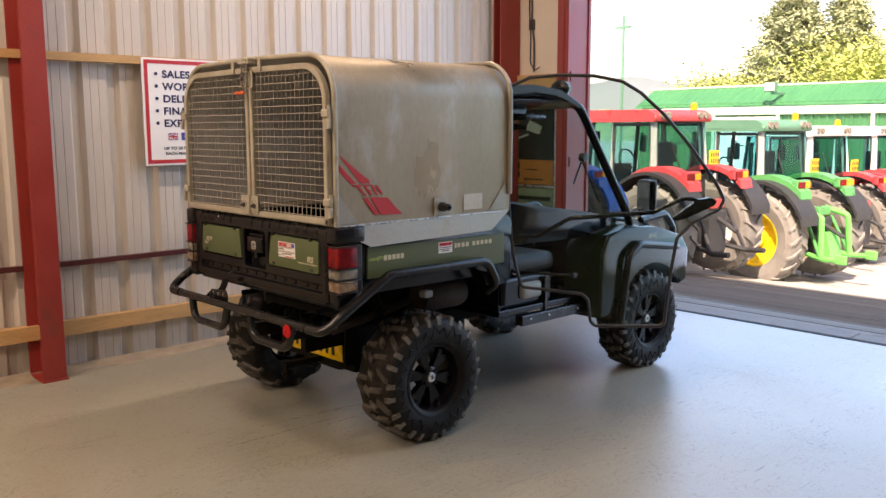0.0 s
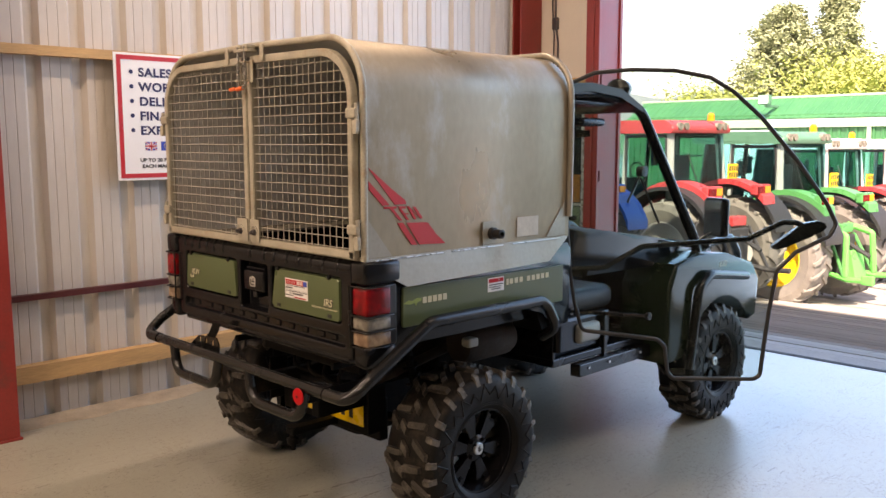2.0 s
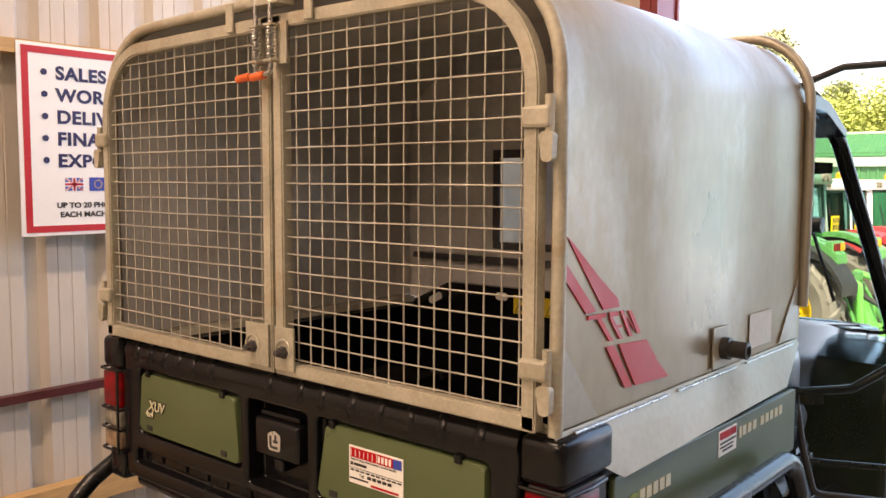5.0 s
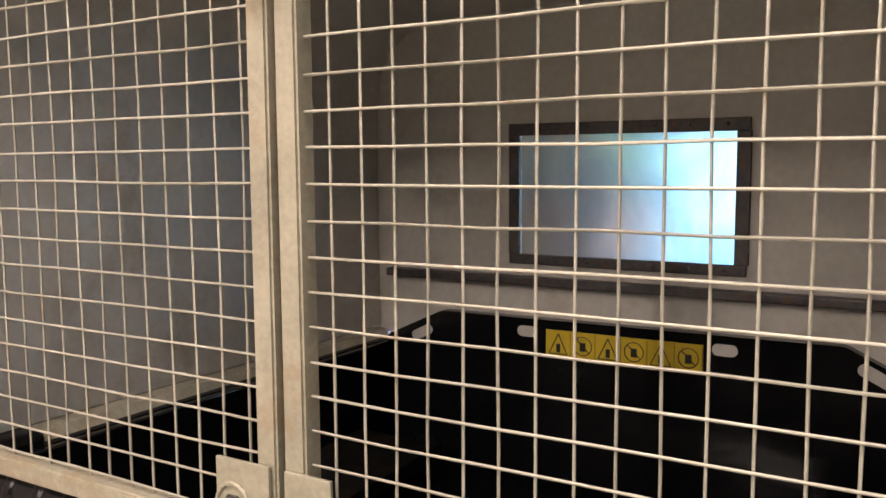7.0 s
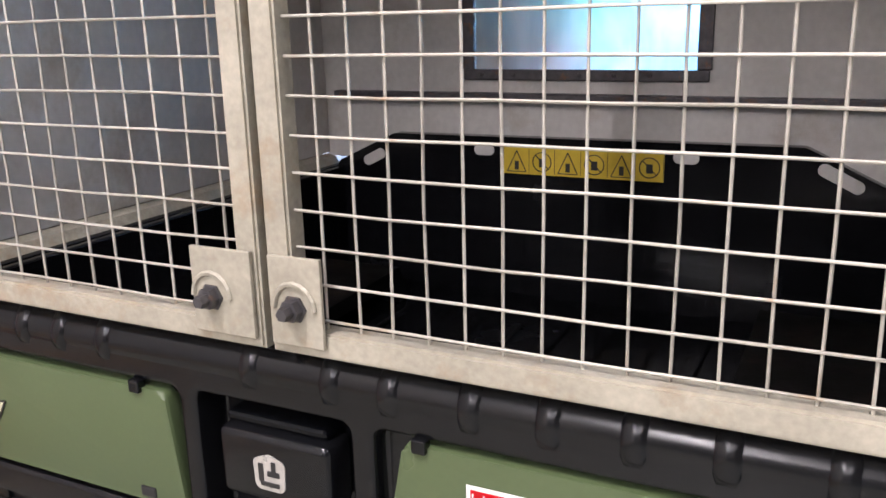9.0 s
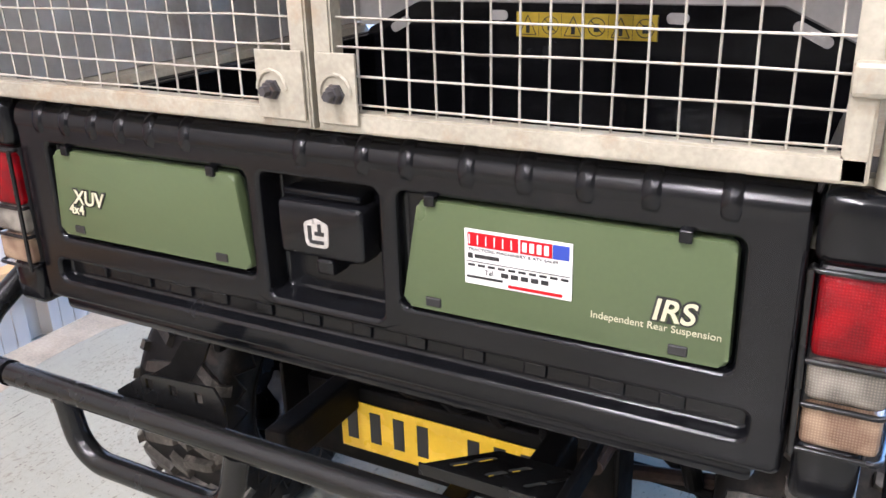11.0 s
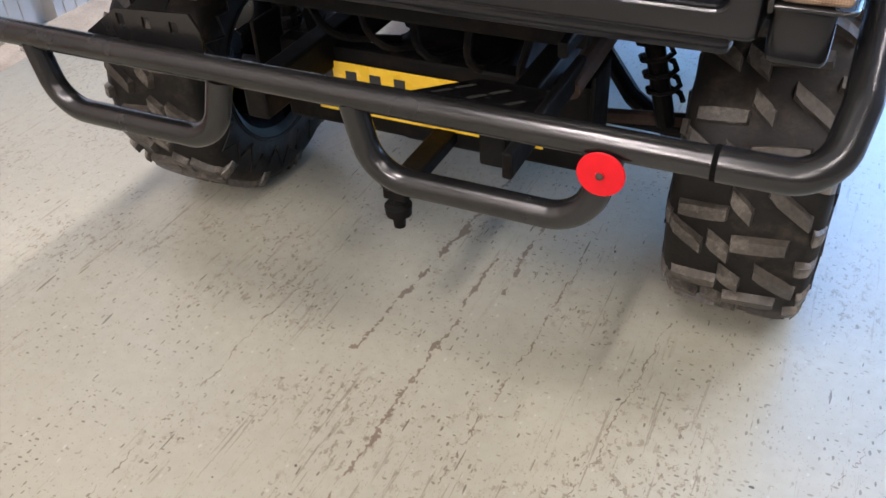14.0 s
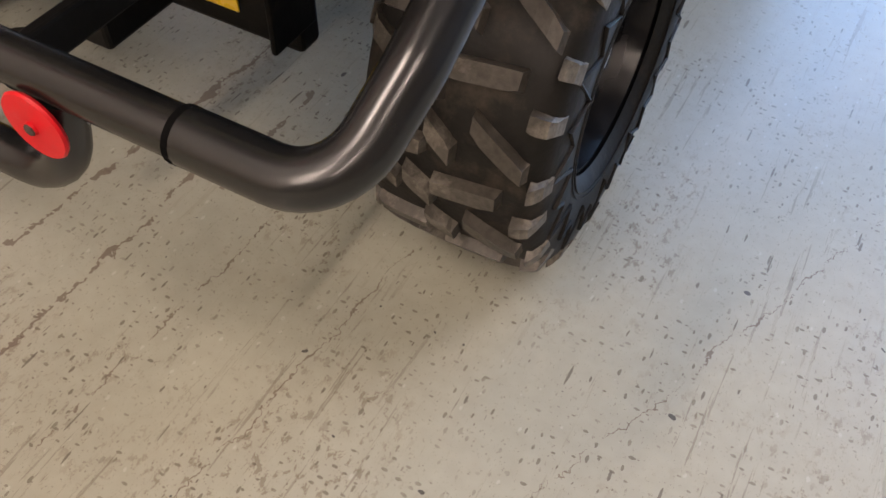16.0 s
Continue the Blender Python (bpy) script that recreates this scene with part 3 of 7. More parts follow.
part("outer_flange", box(-1.222, -1.19, 4.385, 4.42, 0, HIGH, 0.003), "oxide", jamb)
for z in (0.75, 1.25, 2.05, 2.9):
    part("bolt_plate", box(-1.204, -1.185, 4.12, 4.16, z, z + 0.09, 0.003), "oxide", jamb)


def rail(name, y0, y1, z0, z1, material, label, x0=-1.995, x1=-1.925):
    bm = bmesh.new()
    n = 14
    rows = []
    for i in range(n + 1):
        y = y0 + (y1 - y0) * i / n
        s = 0.004 * noise.noise((y * 1.3, z0 * 7, 0))
        rows.append([bm.verts.new((x, y, z)) for x, z in ((x0, z0 + s), (x1 + s, z0 + s), (x1 + s, z1 + s), (x0, z1 + s))])
    for a, b in zip(rows, rows[1:]):
        for k in range(4):
            bm.faces.new((a[k], a[(k + 1) % 4], b[(k + 1) % 4], b[k]))
    bm.faces.new(rows[0][::-1]), bm.faces.new(rows[-1])
    bmesh.ops.bevel(bm, geom=[e for e in bm.edges if abs((e.verts[0].co - e.verts[1].co).y) > 0.05], offset=0.004, segments=1, affect="EDGES")
    return tagged(part(name, bm, material), label, "rail", kind="structure")


rail("wall_rail_upper", SOUTH, 3.89, 2.066, 2.120, "timber", "raw sawn timber rail fixed across the sheet wall")
rail("wall_rail_lower", SOUTH, 3.89, 0.232, 0.330, "timber", "raw sawn timber rail low on the sheet wall")
rail("wall_rail_steel", SOUTH, 3.89, 0.700, 0.734, "maroon", "thin dark red painted steel rail on the sheet wall", -1.99, -1.95)
bm = box(-1.97, -1.312, 4.148, 4.197, 1.97, 2.13, 0.004)
tagged(part("timber_board", bm, "timber"), "raw timber board across the wall beside the doorway", "board", kind="structure")
# conduit with a loop of cable on the cream wall
con = thing("electric_conduit", "grey conduit and loose cable on the cream wall", "conduit", (-1.72, 4.185, 2.2))
part("pipe", tube([(-1.73, 4.185, 4.8), (-1.73, 4.185, 2.62), (-1.70, 4.185, 2.45), (-1.70, 4.185, 2.16)], 0.009, 8), "dark_steel", con)
part("cable", tube([(-1.755, 4.18, 4.8), (-1.76, 4.18, 2.75), (-1.735, 4.175, 2.5), (-1.74, 4.175, 2.25), (-1.66, 4.155, 2.17), (-1.60, 4.155, 2.2)], 0.006, 6), "ink", con)
part("junction_box", box(-1.755, -1.70, 4.165, 4.203, 2.56, 2.66, 0.004), "dark_steel", con)

# poster case with glass on the cream wall
case = thing("poster_case", "glazed poster case with an orange and green advert", "poster", (-1.70, 4.185, 0.8))
part("backing", box(-2.0, -1.40, 4.18, 4.2, 0.62, 1.86, 0.003), "ink", case)
part("orange_poster", box(-1.97, -1.43, 4.176, 4.179, 1.06, 1.30), shade("orange_poster_print", (0.80, 0.27, 0.07), rough=0.5, var=0.08, scale=9, bump=0), case, "orange printed poster")
part("green_poster", box(-1.97, -1.43, 4.176, 4.179, 0.66, 1.02), shade("pale_green_poster_print", (0.36, 0.42, 0.30), rough=0.5, var=0.08, scale=9, bump=0), case, "pale green printed poster")
# two white quads stand in for lamps mirrored in the case's glass
part("notice", prism([(-1.80, 1.60), (-1.62, 1.55), (-1.58, 1.63), (-1.74, 1.69)], "y", 4.176, 4.179), "vinyl", case, "white quad painted as a lamp's reflection in the glass")
part("notice", prism([(-1.93, 1.49), (-1.76, 1.54), (-1.75, 1.565), (-1.93, 1.515)], "y", 4.176, 4.179), "vinyl", case, "white quad painted as a lamp's reflection in the glass")
bars("print", [(-1.94, -1.86, 1.12, 1.18), (-1.94, -1.86, 1.21, 1.27), (-1.80, -1.55, 1.10, 1.115), (-1.80, -1.62, 1.20, 1.212), (-1.95, -1.46, 0.90, 0.94)], "ink",
     Matrix.Translation((0, 4.173, 0)) @ FACING_REAR, case)
for x in (-2.0, -1.40):
    part("frame_side", box(x - 0.012, x + 0.012, 4.16, 4.2, 0.60, 1.88, 0.003), "chrome", case)
for z in (0.61, 1.04, 1.87):
    part("frame_bar", box(-2.0, -1.40, 4.161, 4.199, z - 0.012, z + 0.012, 0.003), "chrome", case)
part("pane", box(-1.985, -1.415, 4.163, 4.166, 0.62, 1.86), "glass", case)

# swept dirt along the foot of the sheet wall
bm = bmesh.new()
rows = []
for i in range(212):
    y = SOUTH + 0.2 + i * 0.07
    out_x = -1.80 + 0.09 * noise.noise((y * 1.7, 3.1, 0)) + 0.05 * noise.noise((y * 7.0, 1.3, 0))
    rows.append([bm.verts.new((x, y, z)) for x, z in ((-1.985, 0.016), ((-1.93), 0.011 + 0.006 * noise.noise((y * 5, 8, 0))), ((-1.93 + out_x) / 2, 0.006), (out_x, 0.0008))])
for a, b in zip(rows, rows[1:]):
    for k in range(3):
        bm.faces.new((a[k], a[k + 1], b[k + 1], b[k]))
tagged(part("dirt", bm, shade("swept_dirt", (0.30, 0.25, 0.185), rough=0.95, var=0.3, scale=9, fine=120, bump=0.4)), "pale brown grit swept along the foot of the wall", "dirt", kind="stuff")

# sign board on the sheet wall
sign = thing("sign_board", "white sign board with a red border and navy lettering", "sign", (-1.93, 0.85, 1.36))
part("board", box(-1.926, -1.921, 0.29, 1.39, 1.358, 2.112, 0.0015), "white", sign)
bm = bmesh.new()
for y0, y1, z0, z1 in ((0.308, 1.372, 2.072, 2.098), (0.308, 1.372, 1.372, 1.398), (0.308, 0.334, 1.398, 2.072), (1.346, 1.372, 1.398, 2.072)):
    box(-1.9207, -1.919, y0, y1, z0, z1, bm=bm)
part("border", bm, "red", sign, "red printed border")
on_sign = Matrix.Translation((-1.9198, 0, 0)) @ FACING_SIDE
for i, text in enumerate(("SALES", "WORKS", "DELIV", "FINAN", "EXPO")):
    z = 1.977 - i * 0.0862
    writing("lettering", text, 0.071, "navy", on_sign @ Matrix.Translation((0.440, z, 0)), sign, depth=0.0008, bold=0.0024, width=1.09, gap=1.08)
    part("bullet", lathe([(0, 0.001), (0.0125, 0.001), (0.0125, -0.001), (0, -0.001)], 16, Matrix.Translation((-1.9195, 0.394, z + 0.025))), "navy", sign)
writing("lettering", "UP TO 20 PHOTO", 0.030, "ink", on_sign @ Matrix.Translation((0.430, 1.468, 0)), sign, depth=0.0006, bold=0.0009, width=1.14)
writing("lettering", "EACH MACHINE", 0.030, "ink", on_sign @ Matrix.Translation((0.442, 1.431, 0)), sign, depth=0.0006, bold=0.0009, width=1.14)
flag = part("flag_emblem", box(-1.9205, -1.9192, 0.466, 0.540, 1.536, 1.588), "blue_print", sign, "small blue flag with red and white crosses")
for mat_, wd, h in (("white", 0.009, 0.0009), ("red", 0.0045, 0.0014)):
    bm = bmesh.new()
    box(-1.9195 + h - 0.0008, -1.9192 + h, 0.466, 0.540, 1.562 - wd, 1.562 + wd, bm=bm)
    box(-1.9195 + h - 0.0008, -1.9192 + h, 0.503 - wd, 0.503 + wd, 1.536, 1.588, bm=bm)
    part("cross", bm, mat_, flag)
    bm = bmesh.new()
    for a in (35, -35):
        box(-0.0003, 0.0003, -0.044, 0.044, -wd * 0.45, wd * 0.45, bm=bm, m=Matrix.Translation((-1.9193 + h * 0.5, 0.503, 1.562)) @ Matrix.Rotation(radians(a), 4, "X"))
    part("saltire", bm, mat_, flag)
flag = part("flag_emblem", box(-1.9205, -1.9192, 0.567, 0.641, 1.535, 1.590), "blue_print", sign, "small blue flag with a ring of yellow stars")
bm = bmesh.new()
for k in range(12):
    a = k * math.pi / 6
    lathe([(0, 0.0006), (0.0026, 0.0006), (0.0026, -0.0006), (0, -0.0006)], 5, Matrix.Translation((-1.919, 0.604 + 0.016 * math.cos(a), 1.5625 + 0.016 * math.sin(a))), bm)
part("star_ring", bm, "yellow", flag)

# unseen fluorescent battens under the ceiling; the stronger rear rows are added fill
# watts by row, raised to the south to light the tailgate and floor
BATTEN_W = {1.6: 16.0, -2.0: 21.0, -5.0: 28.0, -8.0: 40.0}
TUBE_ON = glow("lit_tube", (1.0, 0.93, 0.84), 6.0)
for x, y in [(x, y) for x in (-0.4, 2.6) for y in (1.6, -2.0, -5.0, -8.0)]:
    lt = thing("batten_light", "lit fluorescent batten light, unseen, added under the ceiling", "light", (x, y, 4.5), "batten lights")
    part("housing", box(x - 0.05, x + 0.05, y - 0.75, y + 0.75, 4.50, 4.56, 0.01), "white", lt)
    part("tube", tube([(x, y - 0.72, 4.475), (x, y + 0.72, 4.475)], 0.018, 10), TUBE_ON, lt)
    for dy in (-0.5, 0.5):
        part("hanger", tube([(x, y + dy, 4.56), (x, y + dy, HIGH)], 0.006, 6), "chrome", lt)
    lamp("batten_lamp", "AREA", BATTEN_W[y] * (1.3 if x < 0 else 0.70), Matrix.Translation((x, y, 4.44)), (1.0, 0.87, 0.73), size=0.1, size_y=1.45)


# ---- the aluminium canopy on the load bed ----
CX, CW, CB, CT = 0.005, 0.712, 1.162, 1.957        # centre, half width, foot and top
canopy = thing("dog_box_canopy", "dull aluminium canopy with galvanised mesh rear doors, on the load bed", "canopy", (0, 0.6, 1.16))


def arch(half, foot, top, r, seg=9, dome=0.012):
    """The canopy's outline: upright sides, rounded shoulders and a faintly domed top, from right foot to left foot."""
    right = rounded([(half, foot), (half + 0.004, (foot + top) / 2), (half, top), (0, top + dome)], [0, 0.3, r, 0], seg, closed=False)
    right = [(p[0], p[1]) for p in right]
    return right + [(-x, z) for x, z in right[-2::-1]]


def shell(outline, inner, y0, y1, bm=None):
    bm = bm or bmesh.new()
    ys = [y0, y0 + (y1 - y0) * 0.33, y0 + (y1 - y0) * 0.66, y1]
    def skin(line):
        return [[bm.verts.new((CX + x, y, z)) for x, z in line] for y in ys]
    o, i = skin(outline), skin(inner)
    for g in (o, i):
        for a, b in zip(g, g[1:]):
            for k in range(len(outline) - 1):
                bm.faces.new((a[k], a[k + 1], b[k + 1], b[k]))
    for a, b in ((o[0], i[0]), (o[-1], i[-1])):
        for k in range(len(outline) - 1):
            bm.faces.new((a[k], a[k + 1], b[k + 1], b[k]))
    for e in (0, -1):
        for k in range(len(ys) - 1):
            bm.faces.new((o[k][e], o[k + 1][e], i[k + 1][e], i[k][e]))
    return bm


OUT = arch(CW, CB - 0.002, CT, 0.215)
INN = arch(CW - 0.004, CB - 0.002, CT - 0.004, 0.211)
part("shell", shell(OUT, INN, 0.012, 1.195), "alu", canopy, "dull weathered aluminium skin", smooth=40)
LIN, LIN_IN = arch(CW - 0.0065, CB - 0.002, CT - 0.0065, 0.2085), arch(CW - 0.008, CB - 0.002, CT - 0.008, 0.207)
part("inner_lining", shell(LIN, LIN_IN, 0.030, 1.184), "alu_in", canopy, "bare grey aluminium inner skin", smooth=40)
# rolled edge rims at both ends
part("rear_rim", tube([(CX + x * 0.998, 0.010, z) for x, z in OUT], 0.013, 10, 0, bm=None), "galv", canopy, "dusty galvanised tube rim", smooth=60)
FRONT = arch(CW + 0.012, CB + 0.09, CT + 0.010, 0.222)
part("front_rim", tube([(CX + x, 1.183, z) for x, z in FRONT], 0.014, 8, 0), "skirt", canopy, smooth=60)
# front bulkhead with its window opening
WX0, WX1, WZ0, WZ1 = -0.281, 0.225, 1.374, 1.659
bm = bmesh.new()
prof = [(CX + x, z) for x, z in INN]
foot = CB - 0.01
def bulk(pts):
    f = [[bm.verts.new((x, y, z)) for x, z in pts] for y in (1.186, 1.192)]
    bm.faces.new(f[0]), bm.faces.new(f[1][::-1])
    for k in range(len(pts)):
        j = (k + 1) % len(pts)
        bm.faces.new((f[0][k], f[0][j], f[1][j], f[1][k]))
right_side = [p for p in prof if p[0] > WX1] 
left_side = [p for p in prof if p[0] < WX0]
top_mid = [p for p in prof if WX0 <= p[0] <= WX1]
zr = CT + 0.006
bulk([(WX1, foot)] + [(right_side[0][0], foot)] + right_side[1:] + [(WX1, zr - 0.004)])
bulk([(WX0, zr - 0.004)] + left_side[:-1] + [(left_side[-1][0], foot), (WX0, foot)])
bulk([(WX0, WZ1), (WX1, WZ1), (WX1, zr - 0.004)] + top_mid + [(WX0, zr - 0.004)])
bulk([(WX0, foot), (WX1, foot), (WX1, WZ0), (WX0, WZ0)])
part("bulkhead", bm, "alu_in", canopy, "bare grey aluminium front panel with a window opening")
win = part("window_frame", box(WX0 - 0.028, WX1 + 0.028, 1.176, 1.185, WZ1, WZ1 + 0.028, 0.002), "dark_steel", canopy, "grimy dark sealant and rivet strip round the window")
for a, b, c, d in ((WX0 - 0.026, WX1 + 0.026, WZ0 - 0.024, WZ0), (WX0 - 0.028, WX0, WZ0, WZ1), (WX1, WX1 + 0.03, WZ0, WZ1)):
    part("strip", box(a, b, 1.1765, 1.1855, c, d, 0.002), "dark_steel", win)
for k in range(7):
    x = WX0 + 0.02 + k * (WX1 - WX0 - 0.04) / 6
    for z in (WZ0 - 0.012, WZ1 + 0.014):
        part("rivet", lathe([(0, -0.003), (0.005, -0.001), (0.006, 0.002), (0, 0.002)], 8, Matrix.Translation((x, 1.175, z)) @ Matrix.Rotation(math.pi / 2, 4, "Z")), "dark_steel", win)
part("pane", box(WX0 - 0.01, WX1 + 0.01, 1.1935, 1.1955, WZ0 - 0.01, WZ1 + 0.01), "hazy", canopy, "milky polycarbonate window pane")
part("bulkhead_rail", box(-0.655, 0.685, 1.150, 1.184, 1.302, 1.322, 0.003), "dark_steel", canopy, "folded steel stiffener across the front panel")
for side in (-1, 1):
    x = CX + side * (CW - 0.008)
    part("inner_rail", prism([(x, 1.158), (x - side * 0.022, 1.152), (x - side * 0.060, 1.090), (x - side * 0.060, 1.075), (x, 1.075)], "y", 0.03, 1.18, bevel=0.003), "galv", canopy, "dusty folded side rail")
    # corner gussets and the folded skirt over the load bed's side
    xo = CX + side * (CW + 0.0035)
    def flat(pts, dx=0.002):
        b_ = bmesh.new()
        f = [[b_.verts.new((xo + side * h, y, z)) for y, z in pts] for h in (0.0, dx)]
        b_.faces.new(f[0]), b_.faces.new(f[1][::-1])
        for k in range(len(pts)):
            j = (k + 1) % len(pts)
            b_.faces.new((f[0][k], f[0][j], f[1][j], f[1][k]))
        return b_
    part("gusset", flat([(0.022, CB + 0.008), (0.135, CB + 0.008), (0.022, 1.31)]), "skirt", canopy)
    part("gusset", flat([(1.165, CB + 0.008), (1.03, CB + 0.008), (1.165, 1.33)]), "skirt", canopy)
    bm = bmesh.new()
    lines = [((0.000, CB + 0.004, 0.006), (1.168, CB + 0.004, 0.006)), ((0.000, CB - 0.010, 0.010), (1.170, CB - 0.010, 0.010)), ((0.185, 1.052, 0.034), (1.02, 1.066, 0.034))]
    for a, b in zip(lines, lines[1:]):
        q = []
        for y, z, o in (a[0], a[1], b[1], b[0]):
            q.append((CX + side * (CW + o), y, z))
        v = [bm.verts.new(p) for p in q]
        w = [bm.verts.new((p[0] - side * 0.004, p[1], p[2])) for p in q]
        bm.faces.new(v), bm.faces.new(w[::-1])
        for k in range(4):
            j = (k + 1) % 4
            bm.faces.new((v[k], v[j], w[j], w[k]))
    part("skirt", bm, "skirt", canopy, "folded aluminium skirt over the load bed side")
    for y0, y1 in ((0.05, 0.40), (0.44, 0.74), (0.80, 1.12)):
        part("weld_seam", box(min(xo, xo + side * 0.011), max(xo, xo + side * 0.011), y0, y1, CB - 0.005, CB - 0.001, 0.0012), "chrome", canopy)
# vent stub and marks on the right side
xs = CX + CW + 0.004
vent = part("vent_plate", box(xs, xs + 0.004, 0.62, 0.70, CB + 0.008, 1.262, 0.001), "skirt", canopy)
part("vent_pipe", lathe([(0.012, 0.0), (0.025, 0.0), (0.025, 0.018), (0.019, 0.020), (0.019, 0.058), (0.012, 0.060), (0.012, 0.0)], 20, Matrix.Translation((xs + 0.003, 0.672, 1.213))), "ink", vent, "short black plastic vent pipe", smooth=40)
part("label_ghost", box(xs, xs + 0.0009, 0.835, 0.975, 1.185, 1.268), shade("peeled_sticker", (0.55, 0.53, 0.47), rough=0.6, var=0.12, scale=30, bump=0.02), canopy, "pale patch of a peeled sticker")
decal = None
def on_side(pts, name, parent):
    b_ = bmesh.new()
    f = [[b_.verts.new((xs + h, y, z)) for y, z in pts] for h in (-0.0015, 0.0012)]
    b_.faces.new(f[0]), b_.faces.new(f[1][::-1])
    for k in range(len(pts)):
        j = (k + 1) % len(pts)
        b_.faces.new((f[0][k], f[0][j], f[1][j], f[1][k]))
    return part(name, b_, "red", parent, "red vinyl decal stripe" if parent is canopy else "")
decal = on_side([(0.027, 1.493), (0.05, 1.478), (0.135, 1.415), (0.200, 1.372), (0.207, 1.356), (0.150, 1.357)], "decal_stripe", canopy)
on_side([(0.027, 1.447), (0.125, 1.357), (0.092, 1.356), (0.027, 1.418)], "stripe", decal)
on_side([(0.162, 1.288), (0.190, 1.288), (0.262, 1.200), (0.232, 1.203)], "stripe", decal)
on_side([(0.207, 1.287), (0.315, 1.281), (0.352, 1.243), (0.358, 1.235), (0.410, 1.194), (0.272, 1.200)], "stripe", decal)
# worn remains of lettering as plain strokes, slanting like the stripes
for pts in (((0.100, 1.352), (0.160, 1.350), (0.156, 1.342), (0.098, 1.344)), ((0.128, 1.343), (0.142, 1.343), (0.187, 1.297), (0.172, 1.298)),
            ((0.168, 1.350), (0.205, 1.348), (0.203, 1.340), (0.175, 1.341)), ((0.170, 1.341), (0.182, 1.341), (0.222, 1.296), (0.209, 1.297)), ((0.193, 1.324), (0.214, 1.323), (0.219, 1.317), (0.199, 1.318)),
            ((0.210, 1.348), (0.222, 1.348), (0.258, 1.296), (0.246, 1.297)), ((0.222, 1.346), (0.262, 1.312), (0.266, 1.306), (0.228, 1.338)), ((0.240, 1.345), (0.253, 1.344), (0.290, 1.298), (0.277, 1.298))):
    on_side(pts, "stroke", decal)

# two mesh doors at the rear
MESH_Y, PITCH, PITCH_Z = -0.010, 0.0379, 0.0372
SEAM = 0.020
DZ0, DZ1, DR = CB + 0.006, CT - 0.038, 0.185


def rear_door(x_in, x_out, name):
    """A square-tube frame with one rounded shoulder and welded wire."""
    s = 1 if x_out > x_in else -1
    t = 0.0142
    corners = [(x_in, DZ0), (x_out, DZ0), (x_out, DZ1), (x_in, DZ1 + 0.006)]
    line = rounded(corners, [0.0, 0.004, DR, 0.004], 9)
    # square tube swept along the outline
    bm = bmesh.new()
    n = len(line)
    rings = []
    cxm, czm = (x_in + x_out) / 2, (DZ0 + DZ1) / 2
    for i, p in enumerate(line):
        d = (Vector(line[(i + 1) % n]) - Vector(line[i - 1])).normalized()
        nrm = Vector((-d[1], d[0]))
        if nrm.dot(Vector((cxm, czm)) - Vector(p)) < 0:
            nrm = -nrm
        k = 1.0
        prev, nxt = (Vector(p) - Vector(line[i - 1])).normalized(), (Vector(line[(i + 1) % n]) - Vector(p)).normalized()
        k = 1 / max(0.5, math.cos(prev.angle(nxt) / 2))
        q = [(p[0], p[1]), (p[0] + nrm[0] * 2 * t * k, p[1] + nrm[1] * 2 * t * k)]
        rings.append([bm.verts.new(v) for v in ((q[0][0], MESH_Y - t, q[0][1]), (q[1][0], MESH_Y - t, q[1][1]), (q[1][0], MESH_Y + t, q[1][1]), (q[0][0], MESH_Y + t, q[0][1]))])
    for i in range(n):
        a, b = rings[i], rings[(i + 1) % n]
        for k in range(4):
            bm.faces.new((a[k], a[(k + 1) % 4], b[(k + 1) % 4], b[k]))
    es = [e for e in bm.edges if not any(e.verts[0] in r and e.verts[1] in r for r in rings)]
    bmesh.ops.bevel(bm, geom=es, offset=0.003, segments=2, affect="EDGES")
    door = part(name, bm, "galv", canopy, "dusty galvanised tube door with welded wire mesh", smooth=35)
    # wires: vertical, then horizontal in front of them
    def top_at(x):
        """Inside height of the frame at x."""
        edge = abs(x_out - x)
        if edge >= DR:
            return DZ1 - t
        return DZ1 - DR + math.sqrt(max(0.0, DR * DR - (DR - edge) ** 2)) - t
    lo, hi = min(x_in, x_out) + 2 * t, max(x_in, x_out) - 2 * t
    x = x_in + s * ((0.0305 if s > 0 else 0.023) + 2 * t)
    rnd = random.Random(3 if s > 0 else 4)
    while lo + 0.008 < x < hi - 0.008:
        w = [(x + rnd.uniform(-0.0012, 0.0012), MESH_Y + 0.002 + rnd.uniform(-0.001, 0.001), DZ0 + 0.02 + (top_at(x) - DZ0 - 0.02) * k / 5) for k in range(6)]
        part("wire", tube(w, 0.00165, 6, 0), "wire", door, smooth=60)
        x += s * PITCH * (1.0 if s > 0 else 1.075)
    z, k = 1.2777 - 2 * PITCH_Z, 0
    while z < DZ1 - 0.03:
        edge = z - (DZ1 - DR)
        far = x_out - s * t
        if edge > 0:
            far = x_out - s * (DR - math.sqrt(max(0.0, DR * DR - edge * edge)) + t)
        near = x_in + s * 2 * t
        w = [(near + (far - near) * j / 6, MESH_Y - 0.0013 + rnd.uniform(-0.001, 0.001), z + rnd.uniform(-0.0012, 0.0012)) for j in range(7)]
        part("wire", tube(w, 0.00165, 6, 0), "wire", door, smooth=60)
        z += PITCH_Z
        k += 1
    # foot bracket with its bolt
    bx0, bx1 = sorted((x_in + s * 0.006, x_in + s * (0.068 if s > 0 else 0.084)))
    part("bracket", box(bx0, bx1, MESH_Y - t - 0.007, MESH_Y - t - 0.002, DZ0 + 0.012, DZ0 + 0.105, 0.001), "galv", door)
    bxc = x_in + s * (0.036 if s > 0 else 0.058)
